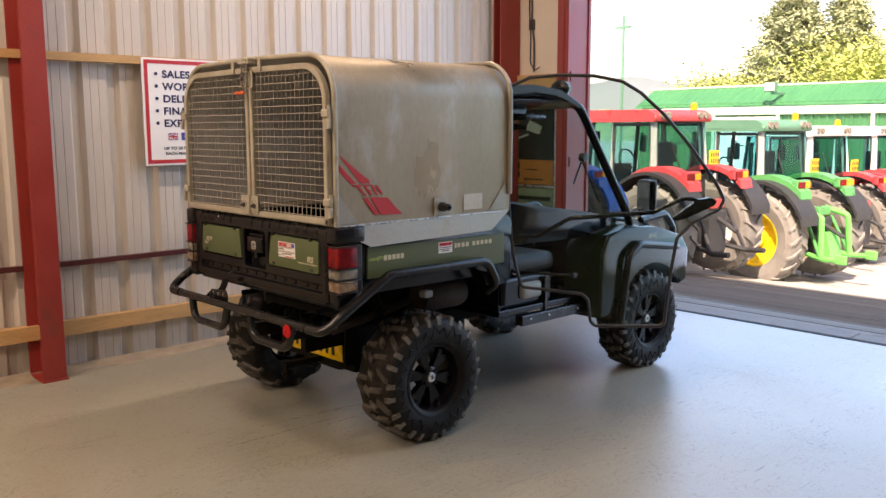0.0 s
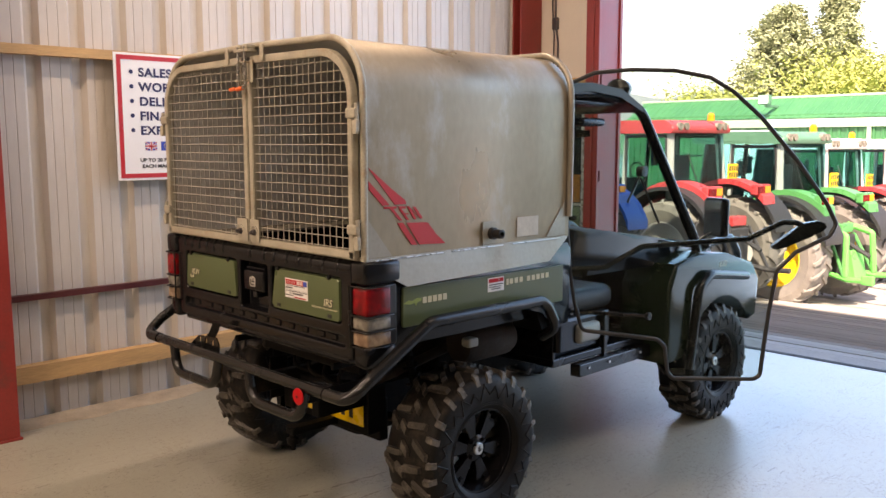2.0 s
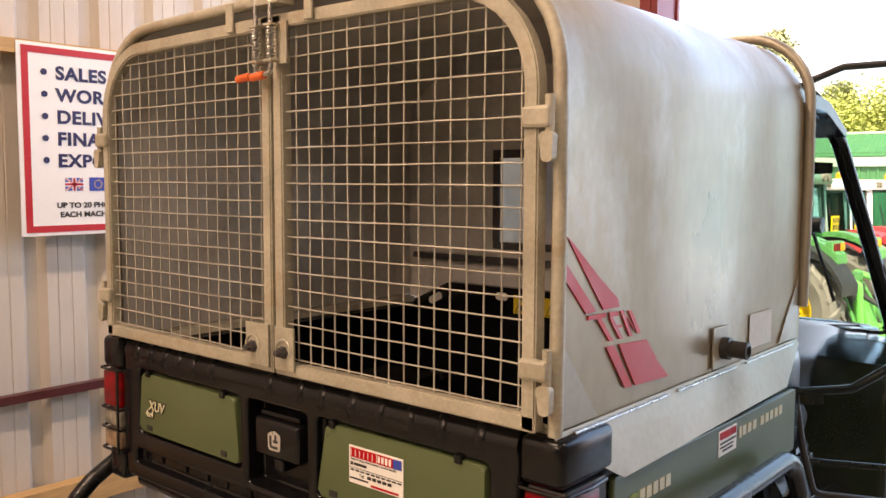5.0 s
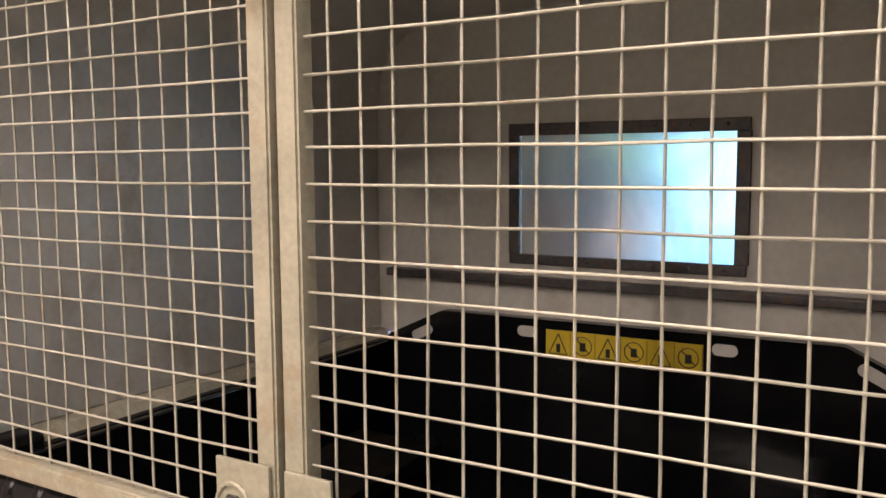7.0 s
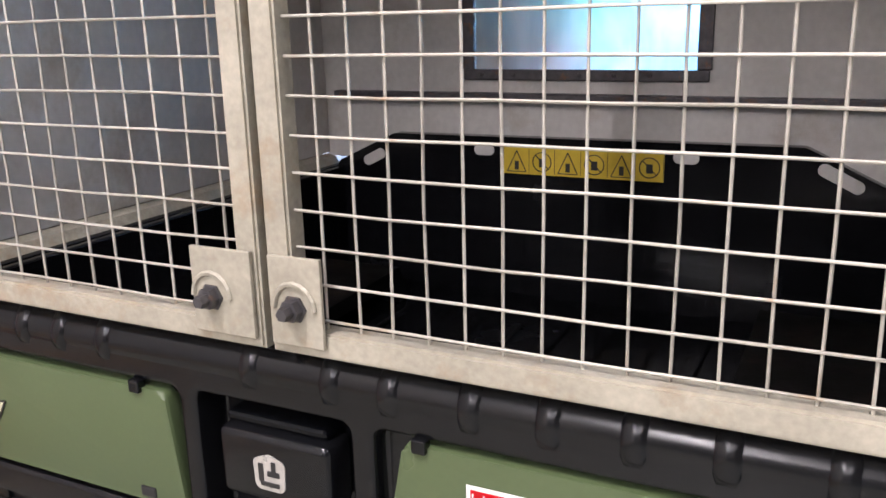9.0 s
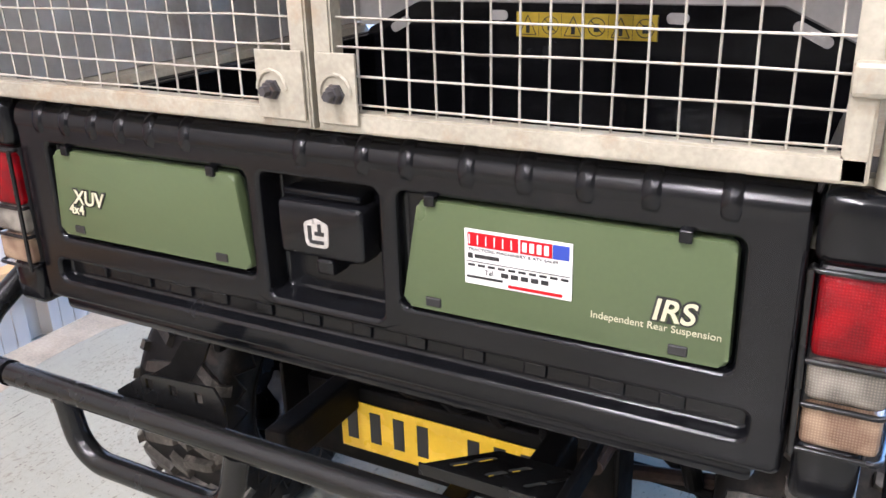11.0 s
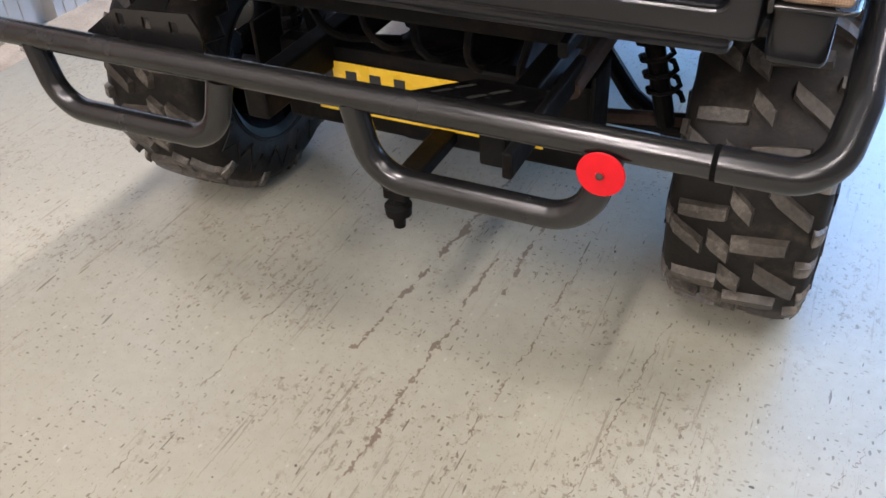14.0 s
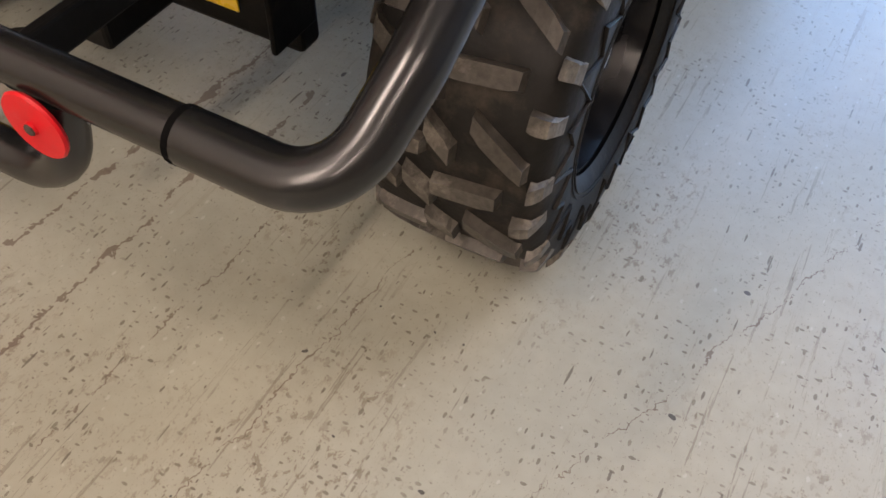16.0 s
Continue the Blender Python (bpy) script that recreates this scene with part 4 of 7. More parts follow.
    part("bolt", lathe([(0, -0.014), (0.0065, -0.014), (0.0075, -0.011), (0.0075, -0.003), (0.0115, -0.003), (0.012, 0.006), (0.0145, 0.006), (0.0145, 0.010), (0, 0.010)], 6,
                       Matrix.Translation((bxc, MESH_Y - t - 0.016, DZ0 + 0.052)) @ Matrix.Rotation(math.pi / 2, 4, "Z")), "dark_steel", door, "oxidised steel bolt and nut", smooth=30)
    part("bolt_arc", tube([(bxc + 0.024 * math.cos(a), MESH_Y - t - 0.008, DZ0 + 0.052 + 0.026 * math.sin(a)) for a in [math.pi * k / 8 for k in range(9)]], 0.003, 6, 0), "galv", door)
    # hinges on the outer side
    for z in (1.685, 1.275):
        hx = x_out + s * 0.004
        part("hinge", box(min(hx - s * 0.032, hx + s * 0.022), max(hx - s * 0.032, hx + s * 0.022), MESH_Y - 0.024, MESH_Y - 0.006, z - 0.018, z + 0.018, 0.006), "galv", door)
        part("hinge_pin", tube([(hx + s * 0.016, MESH_Y - 0.010, z - 0.055), (hx + s * 0.016, MESH_Y - 0.010, z + 0.035)], 0.008, 10), "galv", door)
        part("hinge_lug", prism(rounded([(hx + s * 0.002, z - 0.024), (hx + s * 0.030, z - 0.024), (hx + s * 0.028, z - 0.072), (hx + s * 0.008, z - 0.072)], 0.008, 3), "y", MESH_Y - 0.022, MESH_Y - 0.008), "galv", door)
    # spring bolt at the head
    lx = x_in + s * (0.024 if s > 0 else 0.014)
    part("latch_plate", box(min(lx, lx + s * 0.032), max(lx, lx + s * 0.032), MESH_Y - t - 0.008, MESH_Y - t - 0.002, DZ1 - 0.098, DZ1 - 0.012, 0.001), "galv", door)
    for z in (DZ1 - 0.094, DZ1 - 0.022):
        part("latch_lug", box(lx - 0.013, lx + 0.013, MESH_Y - t - 0.032, MESH_Y - t - 0.006, z, z + 0.005, 0.001), "galv", door)
    part("latch_rod", tube([(lx, MESH_Y - t - 0.022, CT + 0.006), (lx, MESH_Y - t - 0.022, DZ1 - 0.115), (lx - 0.03, MESH_Y - t - 0.026, DZ1 - 0.122)], 0.005, 8, 0.012), "chrome", door, smooth=60)
    helix = [(lx + 0.009 * math.cos(a), MESH_Y - t - 0.022 + 0.009 * math.sin(a), DZ1 - 0.090 + 0.066 * a / (2 * math.pi * 10)) for a in [k * math.pi / 4 for k in range(81)]]
    part("latch_spring", tube(helix, 0.0018, 5, 0), "chrome", door)
    part("latch_grip", tube([(lx - 0.018, MESH_Y - t - 0.025, DZ1 - 0.120), (lx - 0.056, MESH_Y - t - 0.028, DZ1 - 0.124)], 0.0085, 10), "orange", door, "orange plastic grip")
    part("keeper", box(lx - 0.026, lx + 0.026, MESH_Y - 0.040, MESH_Y + 0.005, CT - 0.016, CT - 0.004, 0.002), "galv", door)
    part("keeper_cap", box(lx - 0.02, lx + 0.02, MESH_Y - 0.038, MESH_Y + 0.004, CT - 0.003, CT + 0.013, 0.004), "galv", door)
    # strap that stops the door
    sx = x_in + s * 0.125
    part("stop_strap", box(sx - 0.012, sx + 0.012, MESH_Y - t - 0.010, MESH_Y - t - 0.004, DZ1 - 0.018, CT + 0.006, 0.002), "galv", door)
    return door


rear_door(SEAM + 0.006, CX + CW - 0.020, "mesh_door")
rear_door(SEAM - 0.004, CX - CW + 0.020, "mesh_door")
# sill of the canopy under the doors
part("rear_sill", box(CX - CW + 0.01, CX + CW - 0.01, 0.016, 0.045, CB - 0.006, CB + 0.004, 0.002), "galv", canopy)


# ---- the utility vehicle ----
car = thing("utility_vehicle", "dark green and black four wheel utility vehicle with its door open", "vehicle", (0, 1.5, 0))


def pressed(xs, zs, depth, y_face, thick, round_r=0.013, edge_r=0.0080):
    """A moulded panel facing -y: a grid of cells of which some are set back; corners and edges rounded."""
    bm = bmesh.new()
    nx, nz = len(xs) - 1, len(zs) - 1
    d = [[depth((xs[i] + xs[i + 1]) / 2, (zs[k] + zs[k + 1]) / 2) for k in range(nz)] for i in range(nx)]
    def quad(*ps):
        bm.faces.new([bm.verts.new(p) for p in ps])
    for i in range(nx):
        for k in range(nz):
            y = y_face + d[i][k]
            x0, x1, z0, z1 = xs[i], xs[i + 1], zs[k], zs[k + 1]
            quad((x0, y, z0), (x1, y, z0), (x1, y, z1), (x0, y, z1))
            if i + 1 < nx and d[i + 1][k] != d[i][k]:
                y2 = y_face + d[i + 1][k]
                quad((x1, y, z0), (x1, y2, z0), (x1, y2, z1), (x1, y, z1))
            if k + 1 < nz and d[i][k + 1] != d[i][k]:
                y2 = y_face + d[i][k + 1]
                quad((x0, y, z1), (x1, y, z1), (x1, y2, z1), (x0, y2, z1))
    yb = y_face + thick
    for i in range(nx):
        x0, x1 = xs[i], xs[i + 1]
        quad((x0, y_face, zs[0]), (x0, yb, zs[0]), (x1, yb, zs[0]), (x1, y_face, zs[0]))
        quad((x0, y_face, zs[-1]), (x1, y_face, zs[-1]), (x1, yb, zs[-1]), (x0, yb, zs[-1]))
    for k in range(nz):
        z0, z1 = zs[k], zs[k + 1]
        quad((xs[0], y_face, z0), (xs[0], y_face, z1), (xs[0], yb, z1), (xs[0], yb, z0))
        quad((xs[-1], y_face, z0), (xs[-1], yb, z0), (xs[-1], yb, z1), (xs[-1], y_face, z1))
    bmesh.ops.remove_doubles(bm, verts=bm.verts, dist=1e-5)
    bmesh.ops.recalc_face_normals(bm, faces=bm.faces)
    deep = [e for e in bm.edges if abs(e.verts[0].co.y - e.verts[1].co.y) > 0.008 and len(e.link_faces) == 2 and abs((e.verts[0].co - e.verts[1].co).normalized().y) > 0.99
            and e.calc_face_angle(0) > 0.5]
    bmesh.ops.bevel(bm, geom=deep, offset=round_r, segments=4, profile=0.5, affect="EDGES", clamp_overlap=False)
    rest = [e for e in bm.edges if len(e.link_faces) == 2 and e.calc_face_angle(0) > 0.8 and abs((e.verts[0].co - e.verts[1].co).normalized().y) < 0.5]
    bmesh.ops.bevel(bm, geom=rest, offset=edge_r, segments=3, profile=0.5, affect="EDGES", clamp_overlap=False)
    return bm


TG = (-0.648, 0.650, 0.788, 1.128)
RECESSES = [(-0.578, -0.138, 0.915, 1.086, 0.022), (-0.112, 0.096, 0.887, 1.086, 0.050), (0.126, 0.584, 0.915, 1.086, 0.022), (-0.601, 0.607, 0.828, 0.868, 0.026)]
xs = sorted({TG[0], TG[1], *[v for r in RECESSES for v in r[:2]]})
zs = sorted({TG[2], TG[3], *[v for r in RECESSES for v in r[2:4]]})
def gate_depth(x, z):
    for x0, x1, z0, z1, d in RECESSES:
        if x0 < x < x1 and z0 < z < z1:
            return d
    return 0.0
gate = part("tailgate", pressed(xs, zs, gate_depth, -0.012, 0.075), "plastic", car, "black moulded tailgate with green inset panels", smooth=60)
gate.modifiers.new("even_normals", "WEIGHTED_NORMAL").keep_sharp = True
# rolled top edge with raised ribs
bm = tube([(TG[0] + 0.004, 0.020, 1.124), (TG[1] - 0.004, 0.020, 1.124)], 0.034, 16)
part("top_roll", bm, "plastic", gate, smooth=50)
for x in [-0.585, -0.52, -0.455, -0.39, -0.325, -0.25, -0.03, 0.075, 0.145, 0.235, 0.315, 0.395, 0.475, 0.565]:
    part("rib", lathe([(0.0335, -0.012), (0.0372, -0.008), (0.0376, 0.008), (0.0335, 0.012)], 24, Matrix.Translation((x, 0.020, 1.124))), "plastic", gate, smooth=50)
part("lower_lip", box(TG[0] + 0.03, TG[1] - 0.03, -0.004, 0.06, 0.762, 0.794, 0.012), "plastic", gate, smooth=40)
rnd = random.Random(8)
for k in range(12):
    x = -0.54 + k * 0.094
    part("louvre", box(x, x + rnd.choice((0.035, 0.05)), 0.008, 0.018, 0.838, 0.862, 0.004), "plastic", gate)
for x0, x1, z0, z1, cut_l, cut_r in ((-0.574, -0.140, 0.925, 1.078, 0.016, 0.018), (0.132, 0.579, 0.921, 1.080, 0.030, 0.002)):
    p = part("green_panel", prism(rounded([(x0, z0), (x1, z0), (x1 - cut_r, z1), (x0 + cut_l, z1)], 0.011, 4), "y", -0.014, 0.010, bevel=0.006, seg=3), "green", gate, "olive green moulded panel", smooth=45)
    for x in (x0 + 0.05, x1 - 0.06):
        part("clip", box(x - 0.012, x + 0.012, -0.0165, -0.010, z0 + 0.006, z0 + 0.020, 0.002), "ink", p)
        part("notch", box(x - 0.008, x + 0.008, -0.020, -0.006, z1 - 0.006, z1 + 0.010, 0.002), "plastic", p)
on_gate = Matrix.Translation((0, -0.0150, 0)) @ FACING_REAR
def outlined(text, size, x, z, lean=0.0):
    sh = Matrix.Identity(4)
    sh[0][1] = lean
    m = on_gate @ Matrix.Translation((x, z, 0)) @ sh
    writing("lettering_edge", text, size, "ink", m @ Matrix.Translation((0, 0, 0.0002)), gate, depth=0.0006, bold=0.0032)
    writing("lettering", text, size, "ivory", m @ Matrix.Translation((0, 0, 0.0012)), gate, depth=0.0006, bold=0.0006)
outlined("XUV", 0.036, -0.525, 0.987, 0.18)
outlined("4x4", 0.024, -0.540, 0.968, 0.12)
outlined("IRS", 0.040, 0.484, 0.971, 0.2)
writing("lettering", "Independent Rear Suspension", 0.0135, "ivory", on_gate @ Matrix.Translation((0.408, 0.957, 0.0004)), gate, depth=0.0004)
# dealer sticker: bands and lines of small print
stk = part("sticker", box(0.233, 0.383, -0.0162, -0.0146, 0.974, 1.051), "vinyl", gate, "white dealer sticker with red and blue print")
sm = Matrix.Translation((0, -0.0166, 0)) @ FACING_REAR
bars("print_red", [(0.238, 0.310, 1.028, 1.047), (0.313, 0.356, 1.028, 1.047), (0.296, 0.371, 0.977, 0.981)], "red_bright", sm, stk)
bars("print_blue", [(0.357, 0.379, 1.028, 1.047)], "blue_print", sm, stk)
bars("print_white", [(0.316 + 0.010 * k, 0.322 + 0.010 * k, 1.031, 1.044) for k in range(4)] + [(0.240 + 0.012 * k, 0.2415 + 0.012 * k, 1.031, 1.044) for k in range(6)], "vinyl", sm @ Matrix.Translation((0, 0, 0.0008)), stk)
writing("small_print", "TRACTORS, MACHINERY & ATV SALES", 0.0056, "ink", sm @ Matrix.Translation((0.238, 1.0215, 0)), stk, depth=0.0004, width=1.32)
writing("small_print", "Tel:", 0.010, "ink", sm @ Matrix.Translation((0.262, 0.9895, 0)), stk, depth=0.0004)
bars("print_black", [(0.238, 0.245, 1.011, 1.018), (0.248, 0.283, 1.012, 1.017), (0.235, 0.381, 1.006, 1.0066)]
     + [(0.238 + 0.0145 * k, 0.248 + 0.0145 * k, 1.000, 1.003) for k in range(10)] + [(0.286 + 0.014 * k, 0.296 + 0.014 * k, 0.990, 0.996) for k in range(5)] + [(0.236, 0.288, 0.983, 0.986)], "ink", sm, stk)
# handle block in the recess, with a worn badge
hb = part("latch_handle", box(-0.082, 0.070, -0.014, 0.036, 0.966, 1.052, 0.010, seg=3), "plastic", gate, "black moulded latch handle with a worn badge", smooth=45)
part("latch_top", box(-0.078, 0.060, 0.000, 0.036, 1.052, 1.066, 0.005), "gloss_black", hb)
part("latch_tongue", box(-0.020, 0.012, -0.010, 0.036, 0.938, 0.966, 0.006), "plastic", hb)
part("badge", prism(rounded([(-0.030, 0.985), (0.010, 0.985), (0.012, 1.022), (-0.010, 1.030), (-0.032, 1.022)], 0.008, 3), "y", -0.0155, -0.0135), "silver_print", hb, "worn silver badge")
bars("badge_mark", [(-0.022, 0.003, 0.991, 0.996), (-0.024, -0.018, 0.996, 1.018), (-0.012, 0.004, 1.004, 1.010), (-0.006, -0.001, 1.010, 1.022)], "ink", Matrix.Translation((0, -0.0162, 0)) @ FACING_REAR, hb)

# load bed
for s in (-1, 1):
    def X(a, b):
        return (min(s * a, s * b), max(s * a, s * b))
    pts = [(0.045, 0.80), (0.05, 1.135), (1.19, 1.135), (1.215, 1.10), (1.205, 0.76), (1.10, 0.74), (1.02, 0.84), (0.90, 0.875), (0.30, 0.875), (0.18, 0.80)]
    side = part("bed_side", prism(pts, "x", *X(0.655, 0.722), bevel=0.010), "plastic", car, "black moulded load bed side", smooth=40)
    part("green_panel", prism(rounded([(0.175, 0.895), (0.178, 1.048), (1.14, 1.036), (1.14, 0.872), (0.95, 0.872), (0.60, 0.895)], 0.008, 3), "x", *X(0.7215, 0.734), bevel=0.003), "green", side, "olive green side panel")
    # corner post: cap, lamp cluster and lower piece
    part("corner_cap", box(*X(0.655, 0.745), -0.012, 0.16, 1.072, 1.158, 0.016, seg=3), "plastic", side, smooth=45)
    part("corner_foot", box(*X(0.660, 0.735), -0.004, 0.14, 0.765, 0.850, 0.014, seg=3), "plastic", side, smooth=45)
    cl = part("lamp_housing", box(*X(0.662, 0.742), 0.004, 0.14, 0.846, 1.070, 0.008), "ink", car, "lamp cluster with a red and two pale lenses")
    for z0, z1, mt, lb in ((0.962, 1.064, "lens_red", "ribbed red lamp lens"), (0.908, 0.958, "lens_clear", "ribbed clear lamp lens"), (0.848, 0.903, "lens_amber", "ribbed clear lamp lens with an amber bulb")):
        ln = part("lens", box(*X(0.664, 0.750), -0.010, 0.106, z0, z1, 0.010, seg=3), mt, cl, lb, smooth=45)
    for z in (1.068, 0.960, 0.905, 0.846):
        part("guard_wire", tube([(s * 0.657, 0.0, z), (s * 0.657, -0.0145, z), (s * 0.753, -0.0145, z), (s * 0.757, 0.06, z), (s * 0.752, 0.118, z)], 0.0036, 8, 0.012), "tube", cl, smooth=60)
    part("guard_wire", tube([(s * 0.660, -0.018, 0.840), (s * 0.656, -0.018, 1.07)], 0.004, 8), "tube", cl, smooth=60)
    part("inner_wall", box(*X(0.635, 0.652), 0.06, 1.16, 0.80, 1.132, 0.004), "plastic", side)
bedside_r = side
fs = Matrix.Translation((0.7352, 0, 0)) @ FACING_SIDE
# model name and maker's name as plain marks, and the small sticker
bars("maker_mark", [(0.755 + 0.0, 0.768, 0.990, 1.016)] + [(0.775 + 0.0315 * k + (0.018 if k > 2 else 0), 0.796 + 0.0315 * k + (0.018 if k > 2 else 0), 0.992, 1.014) for k in range(8)], "ivory", fs, side, "ivory maker's mark")
bars("model_mark", [(0.275 + 0.027 * k, 0.295 + 0.027 * k, 0.976, 1.000) for k in range(5)], "ivory", fs, side, "ivory model mark")
part("reptile_mark", prism([(0.178, 0.986), (0.20, 0.996), (0.222, 0.992), (0.245, 1.000), (0.268, 0.998), (0.268, 0.988), (0.248, 0.984), (0.240, 0.972), (0.232, 0.983), (0.205, 0.980)], "x", 0.7345, 0.7362), shade("leaf_green_print", (0.20, 0.27, 0.06), var=0.1, bump=0), side, "small green printed mark")
s2 = part("sticker", box(0.7338, 0.7356, 0.640, 0.738, 0.972, 1.030), "vinyl", side, "small white dealer sticker")
bars("print_red", [(0.645, 0.705, 1.010, 1.026), (0.709, 0.733, 1.010, 1.026)], "red_bright", fs @ Matrix.Translation((0, 0, 0.001)), s2)
bars("print_black", [(0.646, 0.730, 0.999, 1.003), (0.646, 0.720, 0.990, 0.993), (0.660, 0.715, 0.981, 0.985)], "ink", fs @ Matrix.Translation((0, 0, 0.001)), s2)
part("bed_floor", box(-0.65, 0.65, 0.055, 1.19, 0.815, 0.845, 0.003), "plastic", car, "ribbed black load bed floor")
bm = bmesh.new()
for k in range(13):
    x = -0.58 + k * 0.096
    box(x, x + 0.030, 0.07, 1.15, 0.844, 0.853, 0.004, bm=bm, seg=1)
part("bed_floor_ribs", bm, "plastic", car)
gate.matrix_basis = Matrix.Translation((0, 0.012, 0))
# front board of the bed with slots and a warning label
pts = rounded([(-0.66, 0.84), (0.66, 0.84), (0.66, 1.125), (0.45, 1.227), (-0.485, 1.222), (-0.655, 1.144), (-0.66, 1.10)], [0, 0, 0.02, 0.03, 0.03, 0.02, 0], 4)
board = part("bed_front_board", prism(pts, "y", 1.150, 1.180, bevel=0.006), "plastic", car, "black bed front board with slots and a warning label", smooth=40)
for x, z, a, w in ((-0.543, 1.161, 26, 0.066), (-0.245, 1.192, 0, 0.050), (0.218, 1.195, 0, 0.054), (0.518, 1.168, -27, 0.095)):
    pr = rounded([(-w / 2, -0.013), (w / 2, -0.013), (w / 2, 0.013), (-w / 2, 0.013)], 0.0125, 5)
    bm = prism(pr, "y", 1.1478, 1.1495)
    bmesh.ops.transform(bm, matrix=Matrix.Translation((x, 0, z)) @ Matrix.Rotation(radians(-a), 4, "Y"), verts=bm.verts)
    part("slot", bm, "alu_in", board, "pale oval slot that shows the panel behind")
lab = part("warning_label", box(-0.195, 0.173, 1.1472, 1.1488, 1.140, 1.202), "yellow_print", board, "yellow warning label with black pictograms")
for k in range(6):
    x = -0.190 + k * 0.0610
    bm = bmesh.new()
    if k % 2 == 0:
        v = [(x + 0.004, 1.146), (x + 0.050, 1.146), (x + 0.027, 1.194)]
        for a, b in zip(v, v[1:] + v[:1]):
            tube([(a[0], 1.1466, a[1]), (b[0], 1.1466, b[1])], 0.0014, 4, 0, bm=bm)
        box(x + 0.022, x + 0.032, 1.146, 1.147, 1.150, 1.170, bm=bm)
    else:
        tube([(x + 0.027 + 0.022 * math.cos(a), 1.1466, 1.170 + 0.022 * math.sin(a)) for a in [j * math.pi / 8 for j in range(16)]], 0.0014, 4, 0, closed=True, bm=bm)
        tube([(x + 0.012, 1.1466, 1.185), (x + 0.042, 1.1466, 1.155)], 0.0014, 4, 0, bm=bm)
        box(x + 0.020, x + 0.034, 1.146, 1.147, 1.158, 1.178, bm=bm)
    box(x + 0.0565, x + 0.0575, 1.1462, 1.147, 1.143, 1.199, bm=bm)
    part("pictogram", bm, "ink", lab)

# rear bumper tube that sweeps up into the wheel arch guards
BR = 0.0215
BARZ, BARY = 0.682, -0.115
guard = part("rear_guard", tube([(-0.655, BARY, BARZ), (0.655, BARY, BARZ)], BR, 16), "tube", car, "satin black bent tube rear guard", smooth=60)
for s in (-1, 1):
    part("arch_tube", tube([(s * 0.640, BARY, BARZ), (s * 0.770, BARY, BARZ), (s * 0.785, -0.03, 0.745), (s * 0.785, 0.27, 0.912), (s * 0.790, 0.945, 0.910), (s * 0.800, 1.015, 0.78), (s * 0.70, 1.04, 0.72)], BR + 0.0020, 18, 0.085, 10), "tube", guard, smooth=60)
    part("sleeve_ring", lathe([(BR + 0.0005, -0.004), (BR + 0.0022, -0.003), (BR + 0.0022, 0.003), (BR + 0.0005, 0.004)], 20, Matrix.Translation((s * 0.640, BARY, BARZ))), "gap", guard)
# bracket plate with square holes that rises behind the tube, and the curved web above it
def stay_top(x):
    return 0.694 + (x + 0.395) * 0.66 if x < -0.322 else (0.742 + (x + 0.322) * 0.066 if x < -0.172 else 0.752 - (x + 0.172) * 1.6)
rows, skip = [], {1, 3, 5}
for x in (-0.395, -0.322, -0.306, -0.269, -0.253, -0.214, -0.198, -0.172, -0.155):
    top = stay_top(x)
    rows.append([(x, -0.088, z) for z in (0.672, 0.690 if x < -0.39 else 0.714, 0.692 if x < -0.39 else min(0.735, top - 0.004), top)])
stay = part("stay", plate_of(rows, lambda a, b: b == 1 and a in skip, 0.005), "tube", guard, "black bracket plate with square holes")
part("stay_web", prism(rounded([(-0.350, 0.716), (-0.300, 0.748), (-0.262, 0.800), (-0.205, 0.806), (-0.222, 0.772), (-0.262, 0.722)], [0, 0.03, 0, 0, 0.03, 0.02], 5), "y", -0.052, -0.046), "chassis", stay)
for x0, x1 in ((-0.50, -0.115), (0.125, 0.505)):
    part("loop_tube", tube([(x0, BARY, BARZ - 0.010), (x0 + 0.030, BARY - 0.006, 0.556), (x1 - 0.022, BARY - 0.006, 0.556), (x1 + 0.004, BARY, BARZ - 0.014)], BR - 0.0005, 16, 0.088, 12), "tube", guard, smooth=60)
disc = part("reflector", lathe([(0, -0.008), (0.006, -0.008), (0.0065, -0.0055), (0.031, -0.0045), (0.0325, -0.002), (0.031, 0.001), (0, 0.001)], 28, Matrix.Translation((0.505, BARY - 0.026, 0.651)) @ Matrix.Rotation(math.pi / 2, 4, "Z")), "red_bright", guard, "round red reflector disc", smooth=35)
part("screw", lathe([(0, -0.003), (0.005, -0.001), (0.006, 0.001), (0, 0.001)], 8, Matrix.Translation((0.505, BARY - 0.0345, 0.651)) @ Matrix.Rotation(math.pi / 2, 4, "Z")), "rust", disc)
part("guard_bolt", lathe([(0, -0.012), (0.006, -0.012), (0.006, 0.006), (0, 0.006)], 6, Matrix.Translation((-0.520, BARY - 0.004, 0.655))), "chrome", guard)
for s in (-1, 1):
    part("guard_arm", box(min(s * 0.355, s * 0.372), max(s * 0.355, s * 0.372), 0.12, 0.30, 0.672, 0.70, 0.004), "chassis", guard)

